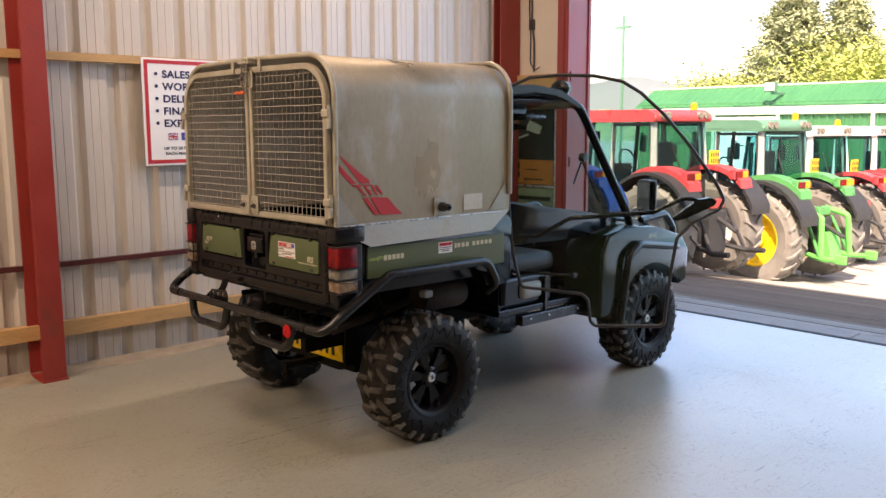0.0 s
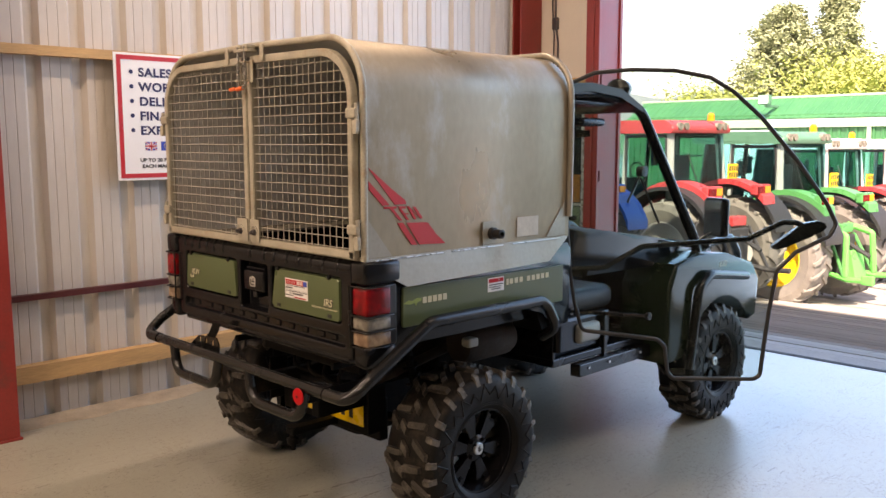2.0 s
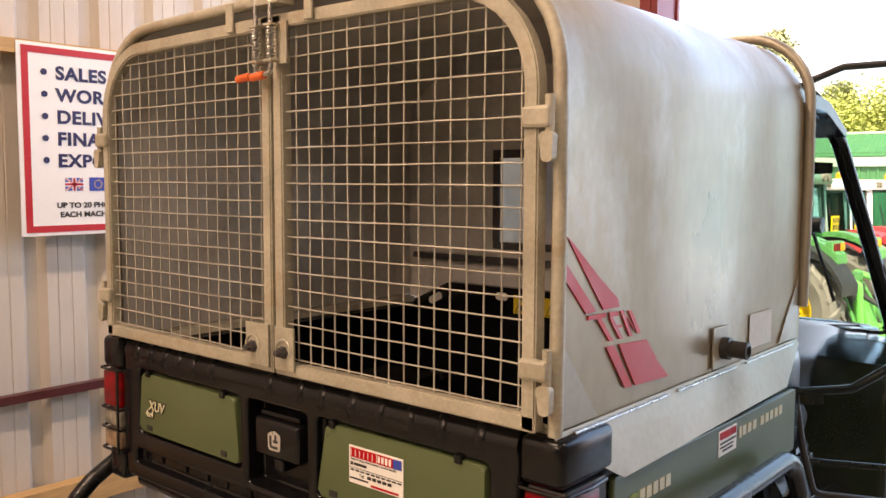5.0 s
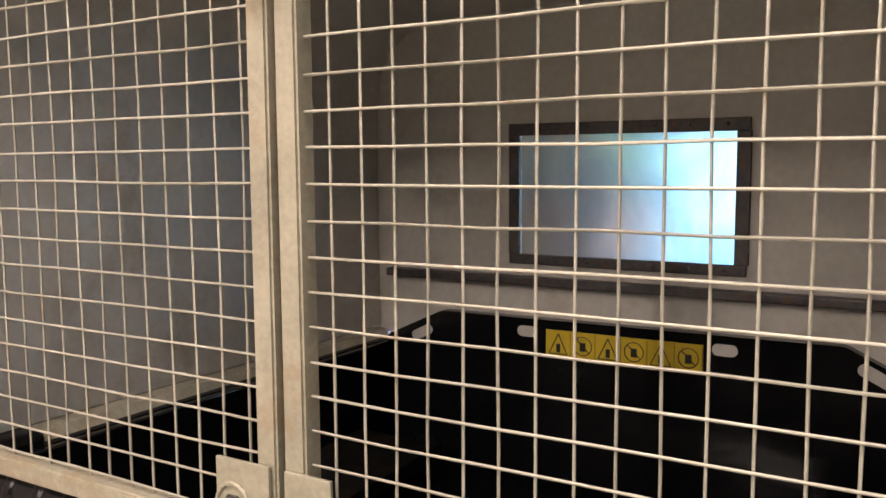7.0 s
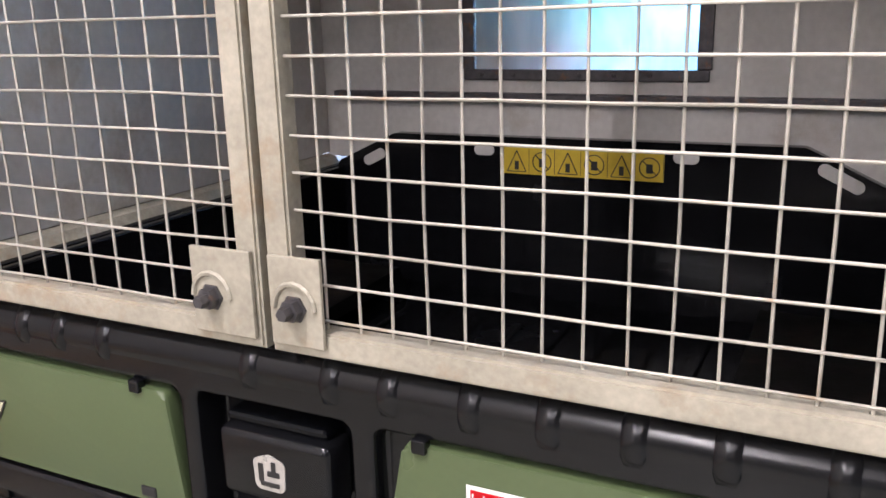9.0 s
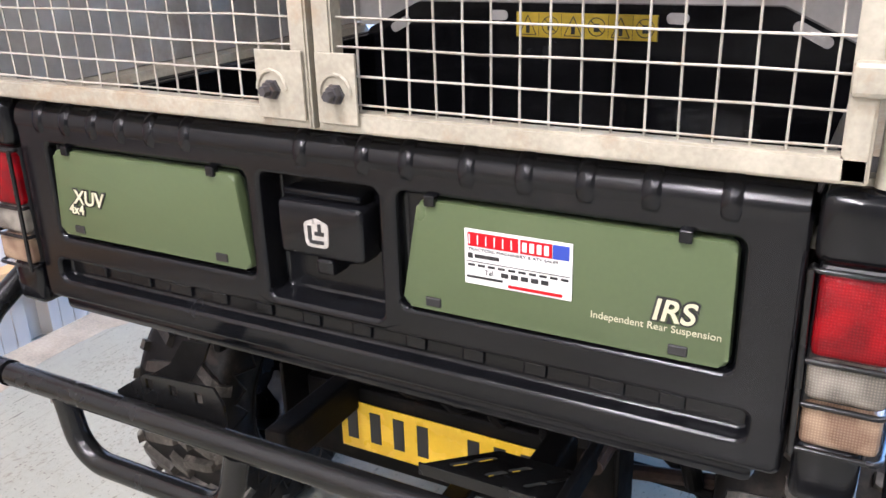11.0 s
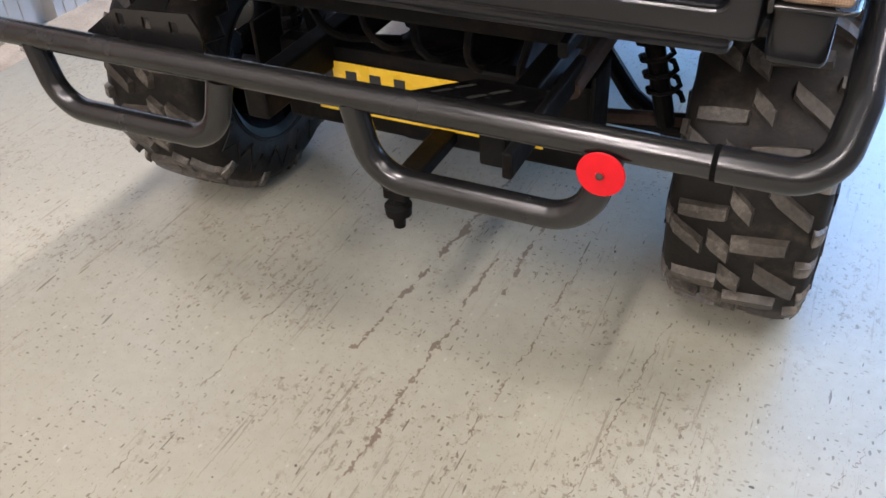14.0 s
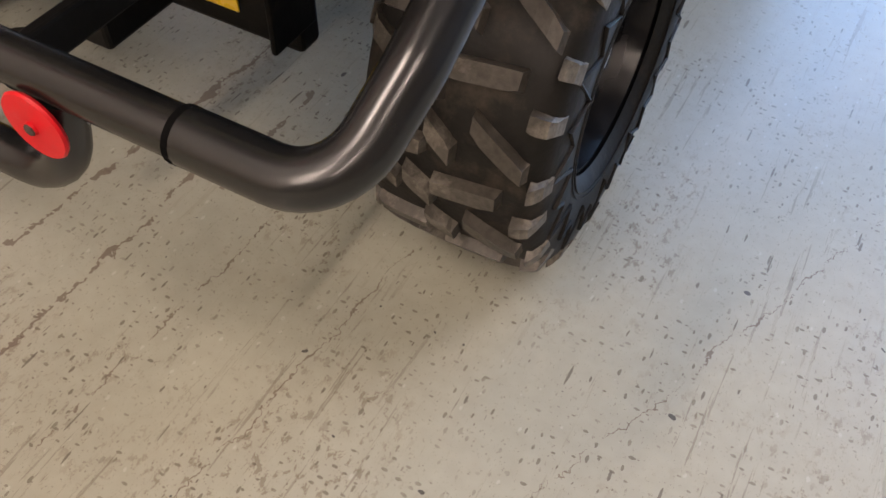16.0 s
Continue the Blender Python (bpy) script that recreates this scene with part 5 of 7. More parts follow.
# number plate with its light bracket
plate = part("number_plate", box(-0.268, 0.254, 0.366, 0.370, 0.350, 0.468, 0.0015), "yellow", car, "yellow rear number plate with black bars")
bars("plate_print", [(-0.250 + 0.058 * k + (0.06 if k > 3 else 0), -0.224 + 0.058 * k + (0.06 if k > 3 else 0), 0.376, 0.450) for k in range(7)], "ink", Matrix.Translation((0, 0.3652, 0)) @ FACING_REAR, plate)
rows = []
for y in (0.088, 0.107, 0.130, 0.134, 0.158, 0.180):
    side_x = 0.350 - (y - 0.088) * 0.185
    us = (0.095, 0.115, 0.128, 0.179, 0.192, 0.247, 0.260)
    rows.append([(min(u + 1.12 * (y - 0.088), side_x - 0.002 * (7 - k)), y, 0.584) for k, u in enumerate(us)] + [(side_x, y, 0.584)])
br_ = part("plate_bracket", plate_of(rows, lambda a, b: a in (1, 3) and b in (1, 3, 5), 0.005), "tube", car, "black slotted step bracket over the plate")
part("bracket_edge", box(0.094, 0.350, 0.083, 0.087, 0.566, 0.589, 0.001), "tube", br_)
part("bracket_arm", box(0.335, 0.352, -0.06, 0.30, 0.555, 0.60, 0.004, m=None), "chassis", car)

# wheels
TYRE_PROFILE = [(-0.86, 0.0), (-0.98, 0.14), (-1.0, 0.52), (-0.97, 0.80), (-0.90, 0.925), (-0.76, 0.972), (-0.45, 0.993), (0.0, 1.0)]


def tread_radius(radius, width, x):
    """Radius of the carcass at a distance across the tyre."""
    q = min(abs(x) / (width / 2), 0.97)
    pts = [(-a, b) for a, b in TYRE_PROFILE[:2:-1]]
    for (a0, b0), (a1, b1) in zip(pts, pts[1:]):
        if q <= a1:
            return 0.175 + (radius - 0.175) * (b0 + (b1 - b0) * (q - a0) / (a1 - a0))
    return 0.175 + (radius - 0.175) * pts[-1][1]


def mesh_of(name, bm, material, smooth=None):
    bmesh.ops.recalc_face_normals(bm, faces=bm.faces)
    me = bpy.data.meshes.new(name)
    bm.to_mesh(me)
    bm.free()
    me.materials.append(M[material])
    if smooth:
        me.polygons.foreach_set("use_smooth", [True] * len(me.polygons))
        me.set_sharp_from_angle(angle=radians(smooth))
    return me


def tyre_mesh(radius, width):
    """The round carcass of an off-road tyre, and the zigzag moulded on each of its sidewalls."""
    w, r0 = width / 2, radius - 0.015
    half = [(0.175 + (r0 - 0.175) * b, a * w) for a, b in TYRE_PROFILE]
    carcass = mesh_of("tyre", lathe(half + [(r, -x) for r, x in half[-2::-1]], 64), "rubber", 45)
    moulded = []
    for s in (-1, 1):
        zig = []
        for k in range(52):
            rr = (0.222, 0.268, 0.240, 0.286)[k % 4]
            a = 2 * math.pi * k / 52
            zig.append((s * w * (1.0 if rr < 0.27 else 0.975), rr * math.cos(a), rr * math.sin(a)))
        moulded.append(mesh_of("sidewall_zigzag", tube(zig, 0.0042, 5, 0, closed=True), "rubber", 45))
        rings = [[(s * w * 0.985, rr * math.cos(a), rr * math.sin(a)) for a in [2 * math.pi * k / 48 for k in range(48)]] for rr in (0.196, 0.204)]
        moulded += [mesh_of("bead_ring", tube(ring, 0.002, 4, 0, closed=True), "rubber", 45) for ring in rings]
    return carcass, moulded


def lug_mesh(radius, width, x0, x1, thick, slope, high=0.017):
    """One tread block that follows the round of the tyre, slanting by slope; its top is a little smaller than its foot."""
    w, r0 = width / 2, radius - 0.015
    bm = bmesh.new()
    n, rows = 4, []
    for k in range(n + 1):
        t = k / n
        x = w * (x0 + (x1 - x0) * t)
        v = slope * w * (x1 - x0) * (t - 0.5)
        base = tread_radius(r0, width, x)
        end = 0.86 if k in (0, n) else 1.0
        inset = (0.004 if k == 0 else -0.004 if k == n else 0.0)
        row = []
        for dv, h, dx in ((-thick * 0.58, -0.006, 0), (-thick * 0.46 * end, high, inset), (thick * 0.46 * end, high, inset), (thick * 0.58, -0.006, 0)):
            a = (v + dv) / r0
            row.append(bm.verts.new((x + dx, (base + h) * math.cos(a), (base + h) * math.sin(a))))
        rows.append(row)
    for a, b in zip(rows, rows[1:]):
        for i in range(3):
            bm.faces.new((a[i], a[i + 1], b[i + 1], b[i]))
    bm.faces.new(rows[0][::-1]), bm.faces.new(rows[-1])
    return mesh_of("tread_lug", bm, "tread")


# the tread's blocks on one pair of pitches: from and to across the half width, thickness, slant, turn in pitches
TREAD = ((0.24, 0.82, 0.027, 0.62, 0.0), (-0.82, -0.17, 0.025, -0.06, 0.42), (-0.20, 0.13, 0.030, 0.75, 0.16), (0.84, 1.0, 0.026, 0.1, 0.62),
         (-0.10, 0.62, 0.027, -0.12, 1.0), (-0.95, -0.42, 0.026, 0.60, 1.05), (-0.40, -0.06, 0.028, 0.70, 1.22), (0.72, 0.98, 0.024, 0.15, 1.45), (-1.0, -0.86, 0.026, 0.1, 0.75))


def rim_mesh(width):
    """A deep dish wheel whose spokes are set behind a lip."""
    w = width / 2
    bm = lathe([(0.178, w * 0.86), (0.186, w * 0.90), (0.186, w * 0.84), (0.168, w * 0.82), (0.160, w * 0.5), (0.150, w * 0.05), (0.150, -w * 0.6), (0.178, -w * 0.86)], 40)
    lathe([(0, w * 0.58), (0.030, w * 0.60), (0.055, w * 0.54), (0.062, w * 0.36), (0.062, w * 0.1), (0, w * 0.1)], 28, bm=bm)
    for k in range(4):
        a = 2 * math.pi * k / 4 + 0.4
        lathe([(0, 0.022), (0.008, 0.022), (0.009, 0), (0, 0)], 6, Matrix.Translation((w * 0.5, 0.045 * math.cos(a), 0.045 * math.sin(a))), bm)
    bmesh.ops.recalc_face_normals(bm, faces=bm.faces)
    me = bpy.data.meshes.new("rim")
    bm.to_mesh(me)
    bm.free()
    me.materials.append(M["rim"])
    me.polygons.foreach_set("use_smooth", [True] * len(me.polygons))
    me.set_sharp_from_angle(angle=radians(35))
    return me


bm = lathe([(0, 0.012), (0.022, 0.012), (0.026, 0.009), (0.026, 0), (0, 0)], 24)
CAP = bpy.data.meshes.new("hub_cap")
bmesh.ops.recalc_face_normals(bm, faces=bm.faces)
bm.to_mesh(CAP)
bm.free()
CAP.materials.append(M["chrome"])
WHEEL_R = 0.336
def spoke_mesh(width):
    """A forked spoke: narrow at the hub, split towards the lip."""
    w = width / 2
    bm = prism([(-0.016, 0.040), (0.016, 0.040), (0.022, 0.10), (0.046, 0.168), (0.020, 0.172), (0.0, 0.118), (-0.020, 0.172), (-0.046, 0.168), (-0.022, 0.10)], "x", w * 0.26, w * 0.54, bevel=0.004, seg=1)
    bmesh.ops.recalc_face_normals(bm, faces=bm.faces)
    me = bpy.data.meshes.new("spoke")
    bm.to_mesh(me)
    bm.free()
    me.materials.append(M["rim"])
    return me


for y, width, cx, turn in ((0.57, 0.275, 0.662, 0.0), (2.575, 0.230, 0.655, 0.5)):
    (ty, moulded), ri, sk = tyre_mesh(WHEEL_R, width), rim_mesh(width), spoke_mesh(width)
    lugs = [lug_mesh(WHEEL_R, width, *row[:4]) for row in TREAD]
    for s in (1, -1):
        m = Matrix.Translation((s * cx, y, WHEEL_R - 0.006)) @ Matrix.Rotation(0 if s > 0 else math.pi, 4, "Z") @ Matrix.Rotation(turn + 0.3 * s, 4, "X")
        wheel = place("wheel", ri, car, "black spoked wheel with a muddy off-road tyre", m)
        place("tyre", ty, wheel, "muddy black off-road tyre")
        for me in moulded:
            place(me.name.split(".")[0], me, wheel)
        for k in range(12):
            for lug, row in zip(lugs, TREAD):
                place("tread_lug", lug, wheel, "", Matrix.Rotation((2 * k + row[4]) * math.pi / 12, 4, "X"))
        for k in range(6):
            place("spoke", sk, wheel, "", Matrix.Rotation(k * math.pi / 3, 4, "X"))
        place("hub_cap", CAP, wheel, "worn silver hub cap with a dark mark", Matrix.Translation((width * 0.30, 0, 0)))
        bm = box(width * 0.30 + 0.0115, width * 0.30 + 0.0128, -0.007, 0.007, -0.011, 0.011)
        part("hub_mark", bm, "ink", wheel)

# chassis and running gear under the bed
for s in (-1, 1):
    part("chassis_rail", box(min(s * 0.22, s * 0.27), max(s * 0.22, s * 0.27), 0.12, 3.0, 0.45, 0.53, 0.006), "chassis", car)
    part("trailing_arm", tube([(s * 0.20, 0.95, 0.33), (s * 0.34, 0.75, 0.30), (s * 0.50, 0.58, 0.30)], 0.022, 10), "chassis", car)
    part("control_arm", tube([(s * 0.18, 0.48, 0.37), (s * 0.50, 0.57, 0.36)], 0.016, 8), "rust", car)
    part("half_shaft", tube([(s * 0.10, 0.57, 0.345), (s * 0.52, 0.57, 0.335)], 0.017, 10), "chassis", car)
    sh = part("shock_absorber", tube([(s * 0.46, 0.54, 0.36), (s * 0.38, 0.50, 0.74)], 0.020, 12), "chassis", car)
    hx = [(s * (0.455 - 0.075 * k / 64) + 0.034 * math.cos(k * math.pi / 4), 0.535 - 0.035 * k / 64 + 0.034 * math.sin(k * math.pi / 4), 0.42 + 0.28 * k / 64) for k in range(65)]
    part("coil_spring", tube(hx, 0.006, 6, 0), "chassis", sh)
    part("wheel_arch_liner", prism([(0.24, 0.87), (0.27, 0.915), (1.0, 0.93), (1.08, 0.74), (1.04, 0.74), (0.97, 0.895), (0.27, 0.885)], "x", min(s * 0.40, s * 0.70), max(s * 0.40, s * 0.70)), "chassis", car)
    part("side_sill", box(min(s * 0.60, s * 0.66), max(s * 0.60, s * 0.66), 1.38, 2.02, 0.452, 0.515, 0.006), "tube", car, "black steel side step")
    for y in (1.45, 1.62, 1.9):
        part("step_bolt", lathe([(0, 0.006), (0.007, 0.006), (0.007, 0), (0, 0)], 6, Matrix.Translation((s * 0.661 if s > 0 else s * 0.667, y, 0.49))), "chrome", car)
    part("step_post", box(min(s * 0.60, s * 0.63), max(s * 0.60, s * 0.63), 1.62, 1.65, 0.50, 0.72, 0.004), "tube", car)
    part("front_arm", tube([(s * 0.2, 2.55, 0.36), (s * 0.52, 2.58, 0.34)], 0.018, 8), "chassis", car)
part("gear_case", box(-0.13, 0.15, 0.42, 0.86, 0.26, 0.50, 0.04, seg=3), "chassis", car, "grimy cast gear case", smooth=50)
part("engine_block", box(-0.30, 0.26, 0.80, 1.32, 0.34, 0.74, 0.04, seg=2), "chassis", car, smooth=50)
part("cross_member", box(-0.36, 0.36, 0.372, 0.42, 0.31, 0.50, 0.008), "chassis", car)
part("rear_beam", box(-0.36, 0.36, 0.27, 0.31, 0.62, 0.67, 0.008), "chassis", car)
part("side_hanger", box(0.362, 0.372, 0.30, 0.40, 0.36, 0.56, 0.004), "chassis", car)
part("side_hanger", box(-0.372, -0.362, 0.30, 0.40, 0.36, 0.56, 0.004), "chassis", car)
part("exhaust_silencer", lathe([(0, -0.16), (0.075, -0.155), (0.085, -0.13), (0.085, 0.13), (0.075, 0.155), (0, 0.16)], 20, Matrix.Translation((0.50, 0.86, 0.70)) @ Matrix.Rotation(math.pi / 2, 4, "Z")), "rust", car, "rusty exhaust silencer", smooth=40)
part("tail_pipe", tube([(0.42, 0.74, 0.68), (0.36, 0.45, 0.60), (0.34, 0.24, 0.56)], 0.022, 12), "rust", car)
part("air_filter", box(0.60, 0.65, 0.62, 0.68, 0.725, 0.765, 0.01), "bottle", car, "small pale plastic reservoir")
for k in range(5):
    part("hose", tube([(-0.30 + k * 0.13, 0.40, 0.60 + 0.02 * (k % 2)), (-0.20 + k * 0.10, 0.33, 0.54 - 0.015 * k), (-0.10 + k * 0.08, 0.45, 0.50)], 0.009, 7), "chassis", car)
hitch = part("tow_hitch", box(0.012, 0.062, 0.13, 0.40, 0.32, 0.352, 0.005), "chassis", car, "black towing hitch with a ball pin")
part("hitch_pin", lathe([(0, 0.0), (0.012, 0.004), (0.014, 0.03), (0.026, 0.034), (0.028, 0.055), (0.016, 0.060), (0.016, 0.10), (0, 0.10)], 14, Matrix.Translation((0.034, 0.15, 0.245)) @ Matrix.Rotation(-math.pi / 2, 4, "Y")), "chassis", hitch, smooth=40)
part("hitch_plate", lathe([(0, -0.004), (0.030, -0.004), (0.032, 0.0), (0.030, 0.006), (0, 0.006)], 14, Matrix.Translation((0.034, 0.15, 0.352)) @ Matrix.Rotation(-math.pi / 2, 4, "Y")), "chassis", hitch)

# cab
part("cab_floor", box(-0.62, 0.62, 1.22, 2.25, 0.52, 0.56, 0.006), "plastic", car)
part("seat_box", box(-0.60, 0.60, 1.22, 1.72, 0.56, 0.74, 0.02), "plastic", car)
part("fuel_bottle", box(0.50, 0.63, 1.42, 1.60, 0.60, 0.70, 0.025, seg=3), "bottle", car, "milky plastic reservoir", smooth=50)
for x in (-0.33, 0.33):
    st = part("seat", box(x - 0.25, x + 0.25, 1.30, 1.78, 0.74, 0.86, 0.05, seg=4), "seat", car, "black vinyl bucket seat", smooth=50)
    part("backrest", box(x - 0.24, x + 0.24, -0.065, 0.065, 0.0, 0.34, 0.055, seg=4, m=Matrix.Translation((0, 1.32, 0.80)) @ Matrix.Rotation(radians(-8), 4, "X")), "seat", st, smooth=50)
part("rear_bulkhead", box(-0.63, 0.63, 1.205, 1.225, 0.56, 1.17, 0.005), "plastic", car)
part("rear_screen", box(-0.56, 0.56, 1.222, 1.226, 1.18, 1.76), "glass", car, "clear rear cab window")
part("near_side_panel", prism([(1.25, 0.94), (1.25, 1.185), (1.30, 1.200), (1.42, 1.178), (2.12, 1.072), (2.24, 1.045), (2.24, 0.92)], "x", 0.595, 0.625, bevel=0.008), "gloss_black", car, "glossy black panel along the cab side", smooth=40)
part("far_door_panel", prism([(1.26, 0.55), (1.26, 1.02), (1.36, 1.05), (1.62, 0.99), (2.22, 0.93), (2.22, 0.55)], "x", -0.66, -0.63, bevel=0.005), "gloss_black", car, "black lower door panel")
for s in (-1, 1):
    part("rear_pillar", tube([(s * 0.63, 1.235, 0.60), (s * 0.625, 1.24, 1.40), (s * 0.59, 1.26, 1.74), (s * 0.53, 1.36, 1.815)], 0.026, 12, 0.10, 6), "gloss_black", car, smooth=60)
    part("front_pillar", tube([(s * 0.55, 1.90, 1.79), (s * 0.56, 2.02, 1.735), (s * 0.625, 2.22, 1.36), (s * 0.672, 2.41, 1.03), (s * 0.675, 2.44, 0.93)], 0.027, 12, 0.14, 6), "gloss_black", car, smooth=60)
    part("roof_rail", tube([(s * 0.54, 1.30, 1.81), (s * 0.54, 1.66, 1.83), (s * 0.545, 1.93, 1.785)], 0.026, 12, 0.2, 5), "gloss_black", car, smooth=60)
pts = rounded([(1.225, 1.79), (1.235, 1.848), (1.52, 1.866), (1.78, 1.842), (1.99, 1.752), (1.975, 1.732), (1.76, 1.805), (1.50, 1.826), (1.28, 1.80)], [0.01, 0.03, 0.3, 0.2, 0.02, 0.01, 0.2, 0.3, 0.02], 6)
bm = prism([(p[0], p[1]) for p in pts], "x", -0.60, 0.60, bevel=0.014, seg=3)
part("roof", bm, "gloss_black", car, "glossy black moulded roof", smooth=40)
part("roof_lining", box(-0.50, 0.50, 1.30, 1.95, 1.765, 1.80, 0.02), "plastic", car, smooth=40)
part("roof_lamp", lathe([(0, -0.02), (0.05, -0.02), (0.075, 0.0), (0.07, 0.03), (0.04, 0.05), (0, 0.055)], 20, Matrix.Translation((0.45, 1.95, 1.858)) @ Matrix.Diagonal((1, 1, 0.72, 1)) @ Matrix.Rotation(math.pi / 2, 4, "Z")), "plastic", car, "black round roof lamp", smooth=50)
part("sun_visor", box(0.20, 0.56, 1.50, 1.70, 1.66, 1.70, 0.018, seg=3), "plastic", car, smooth=50)
part("console_box", box(-0.22, 0.18, 1.60, 1.95, 1.68, 1.78, 0.02), "plastic", car, smooth=50)
ws = [(-0.53, 2.045, 1.755), (0.53, 2.045, 1.755), (0.655, 2.43, 1.00), (-0.655, 2.43, 1.00)]
bm = bmesh.new()
f = [[bm.verts.new((x, y + o, z)) for x, y, z in ws] for o in (0, 0.004)]
bm.faces.new(f[0]), bm.faces.new(f[1][::-1])
for k in range(4):
    bm.faces.new((f[0][k], f[0][(k + 1) % 4], f[1][(k + 1) % 4], f[1][k]))
part("windscreen", bm, "glass", car, "clear windscreen")
part("windscreen_seal", tube([(p[0], p[1] + 0.002, p[2]) for p in ws], 0.008, 8, 0.03, closed=True), "ink", car)
wp = part("wiper", tube([(0.30, 2.30, 1.24), (0.42, 2.23, 1.40), (0.47, 2.36, 1.12)], 0.007, 6, 0.01), "ink", car)
part("wiper_motor", lathe([(0, 0), (0.03, 0), (0.03, 0.04), (0, 0.045)], 14, Matrix.Translation((0.42, 2.22, 1.42))), "ink", wp)
dash = part("dashboard", prism(rounded([(2.10, 0.62), (2.08, 0.96), (2.16, 1.05), (2.44, 1.02), (2.44, 0.62)], [0, 0.03, 0.04, 0, 0], 4), "x", -0.62, 0.62, bevel=0.012), "plastic", car, "black moulded dashboard", smooth=45)
part("instrument_pod", box(-0.44, -0.18, 2.04, 2.18, 1.02, 1.12, 0.03, seg=3), "plastic", dash, smooth=50)
stw = part("steering_wheel", tube([(-0.31 + 0.17 * math.cos(a), 1.98 - 0.10 * math.sin(a), 1.05 + 0.14 * math.sin(a)) for a in [k * math.pi / 12 for k in range(24)]], 0.014, 8, 0, closed=True), "seat", car, smooth=60)
part("steering_column", tube([(-0.31, 1.99, 1.05), (-0.31, 2.14, 0.93)], 0.025, 10), "plastic", stw)
for a in (0.3, 2.8, 4.7):
    part("spoke", tube([(-0.31, 1.985, 1.05), (-0.31 + 0.165 * math.cos(a), 1.98 - 0.10 * math.sin(a), 1.05 + 0.14 * math.sin(a))], 0.010, 6), "plastic", stw)

# nose: bonnet, wings over the front wheels and tube guards
hood = part("bonnet", prism(rounded([(2.30, 0.52), (2.36, 1.00), (2.44, 1.03), (2.92, 0.955), (3.08, 0.82), (3.10, 0.52)], [0, 0.05, 0.05, 0.12, 0.08, 0], 5), "x", -0.47, 0.47, bevel=0.03, seg=4), "green_dark", car, "dark green moulded bonnet", smooth=45)
part("grille", box(-0.34, 0.34, 3.085, 3.115, 0.58, 0.78, 0.01), "ink", hood)
for s in (-1, 1):
    arc = [(2.575 + 0.395 * math.cos(a), 0.345 + 0.395 * math.sin(a)) for a in [radians(d) for d in range(28, 166, 12)]]
    pts = [(2.00, 0.42), (2.00, 0.82), (2.07, 0.945), (2.30, 0.985), (2.62, 0.955), (2.93, 0.875), (3.02, 0.77), (3.0, 0.55)] + arc + [(2.16, 0.42)]
    wing = part("front_wing", prism(pts, "x", min(s * 0.46, s * 0.765), max(s * 0.46, s * 0.765), bevel=0.022, seg=3), "green_dark", car, "dark green moulded front wing", smooth=45)
    if s > 0:
        writing("model_badge", "855D", 0.040, "ivory", Matrix.Translation((0.7655, 0, 0)) @ FACING_SIDE @ Matrix.Translation((2.52, 0.888, 0)), wing, depth=0.0006)
    part("wing_tube", tube([(s * 0.79, 2.18, 0.37), (s * 0.80, 2.245, 0.80), (s * 0.80, 2.36, 0.868), (s * 0.76, 2.87, 0.80), (s * 0.66, 2.96, 0.78)], 0.026, 14, 0.08, 8), "tube", car, "black bent tube over the front wing", smooth=60)
    part("nose_tube", tube([(s * 0.60, 2.66, 0.985), (s * 0.60, 2.96, 1.01), (s * 0.58, 3.10, 0.90), (s * 0.56, 3.13, 0.74)], 0.024, 14, 0.08, 8), "tube", car, "black bent tube nose guard", smooth=60)
    part("head_lamp", box(min(s * 0.36, s * 0.62), max(s * 0.36, s * 0.62), 2.96, 3.06, 0.72, 0.86, 0.03, seg=3), "lens_clear", car, smooth=50)
part("nose_bar", tube([(-0.56, 3.14, 0.74), (0.56, 3.14, 0.74)], 0.0185, 12), "tube", car, smooth=60)
# door mirror
mir = part("door_mirror", box(-0.085, 0.085, -0.025, 0.030, -0.108, 0.108, 0.022, seg=4, m=Matrix.Translation((0.735, 2.52, 1.165)) @ Matrix.Rotation(radians(-22), 4, "Z")), "gloss_black", car, "black door mirror on a bent arm", smooth=45)
part("mirror_glass", box(-0.070, 0.070, -0.0275, -0.0235, -0.092, 0.092, 0.001, m=Matrix.Translation((0.735, 2.52, 1.165)) @ Matrix.Rotation(radians(-22), 4, "Z")), shade("mirror_silver", (0.30, 0.31, 0.33), rough=0.03, metal=1.0, var=0.02, bump=0, rvar=0.0), mir)
part("mirror_arm", tube([(0.665, 2.42, 1.02), (0.70, 2.47, 1.06), (0.735, 2.53, 1.09)], 0.011, 8, 0.03), "tube", mir)

# glazed door, hinged at the rear and standing open
DO, DD = Vector((0.700, 1.225, 0)), Vector((0.795, 0.606, 0))
def on_door(u, z, off=0.0):
    return (DO.x + DD.x * u - DD.y * off * -1, DO.y + DD.y * u + DD.x * off * -1, z)
OUTLINE = [(-0.035, 1.795), (0.00, 1.845), (0.10, 1.888), (0.26, 1.900), (0.45, 1.893), (0.60, 1.862), (0.70, 1.800), (0.82, 1.690), (0.98, 1.500), (1.11, 1.315), (1.155, 1.225), (1.13, 1.172), (0.99, 1.098),
           (0.915, 1.015), (0.890, 0.84), (0.872, 0.66), (0.862, 0.535), (0.835, 0.518), (0.480, 0.507), (0.455, 0.535), (0.440, 0.655), (0.405, 0.688), (0.065, 0.720), (0.03, 0.85), (0.005, 1.0), (-0.025, 1.4)]
OUTLINE = [(p[0], p[1]) for p in rounded(OUTLINE, 0.03, 3)]
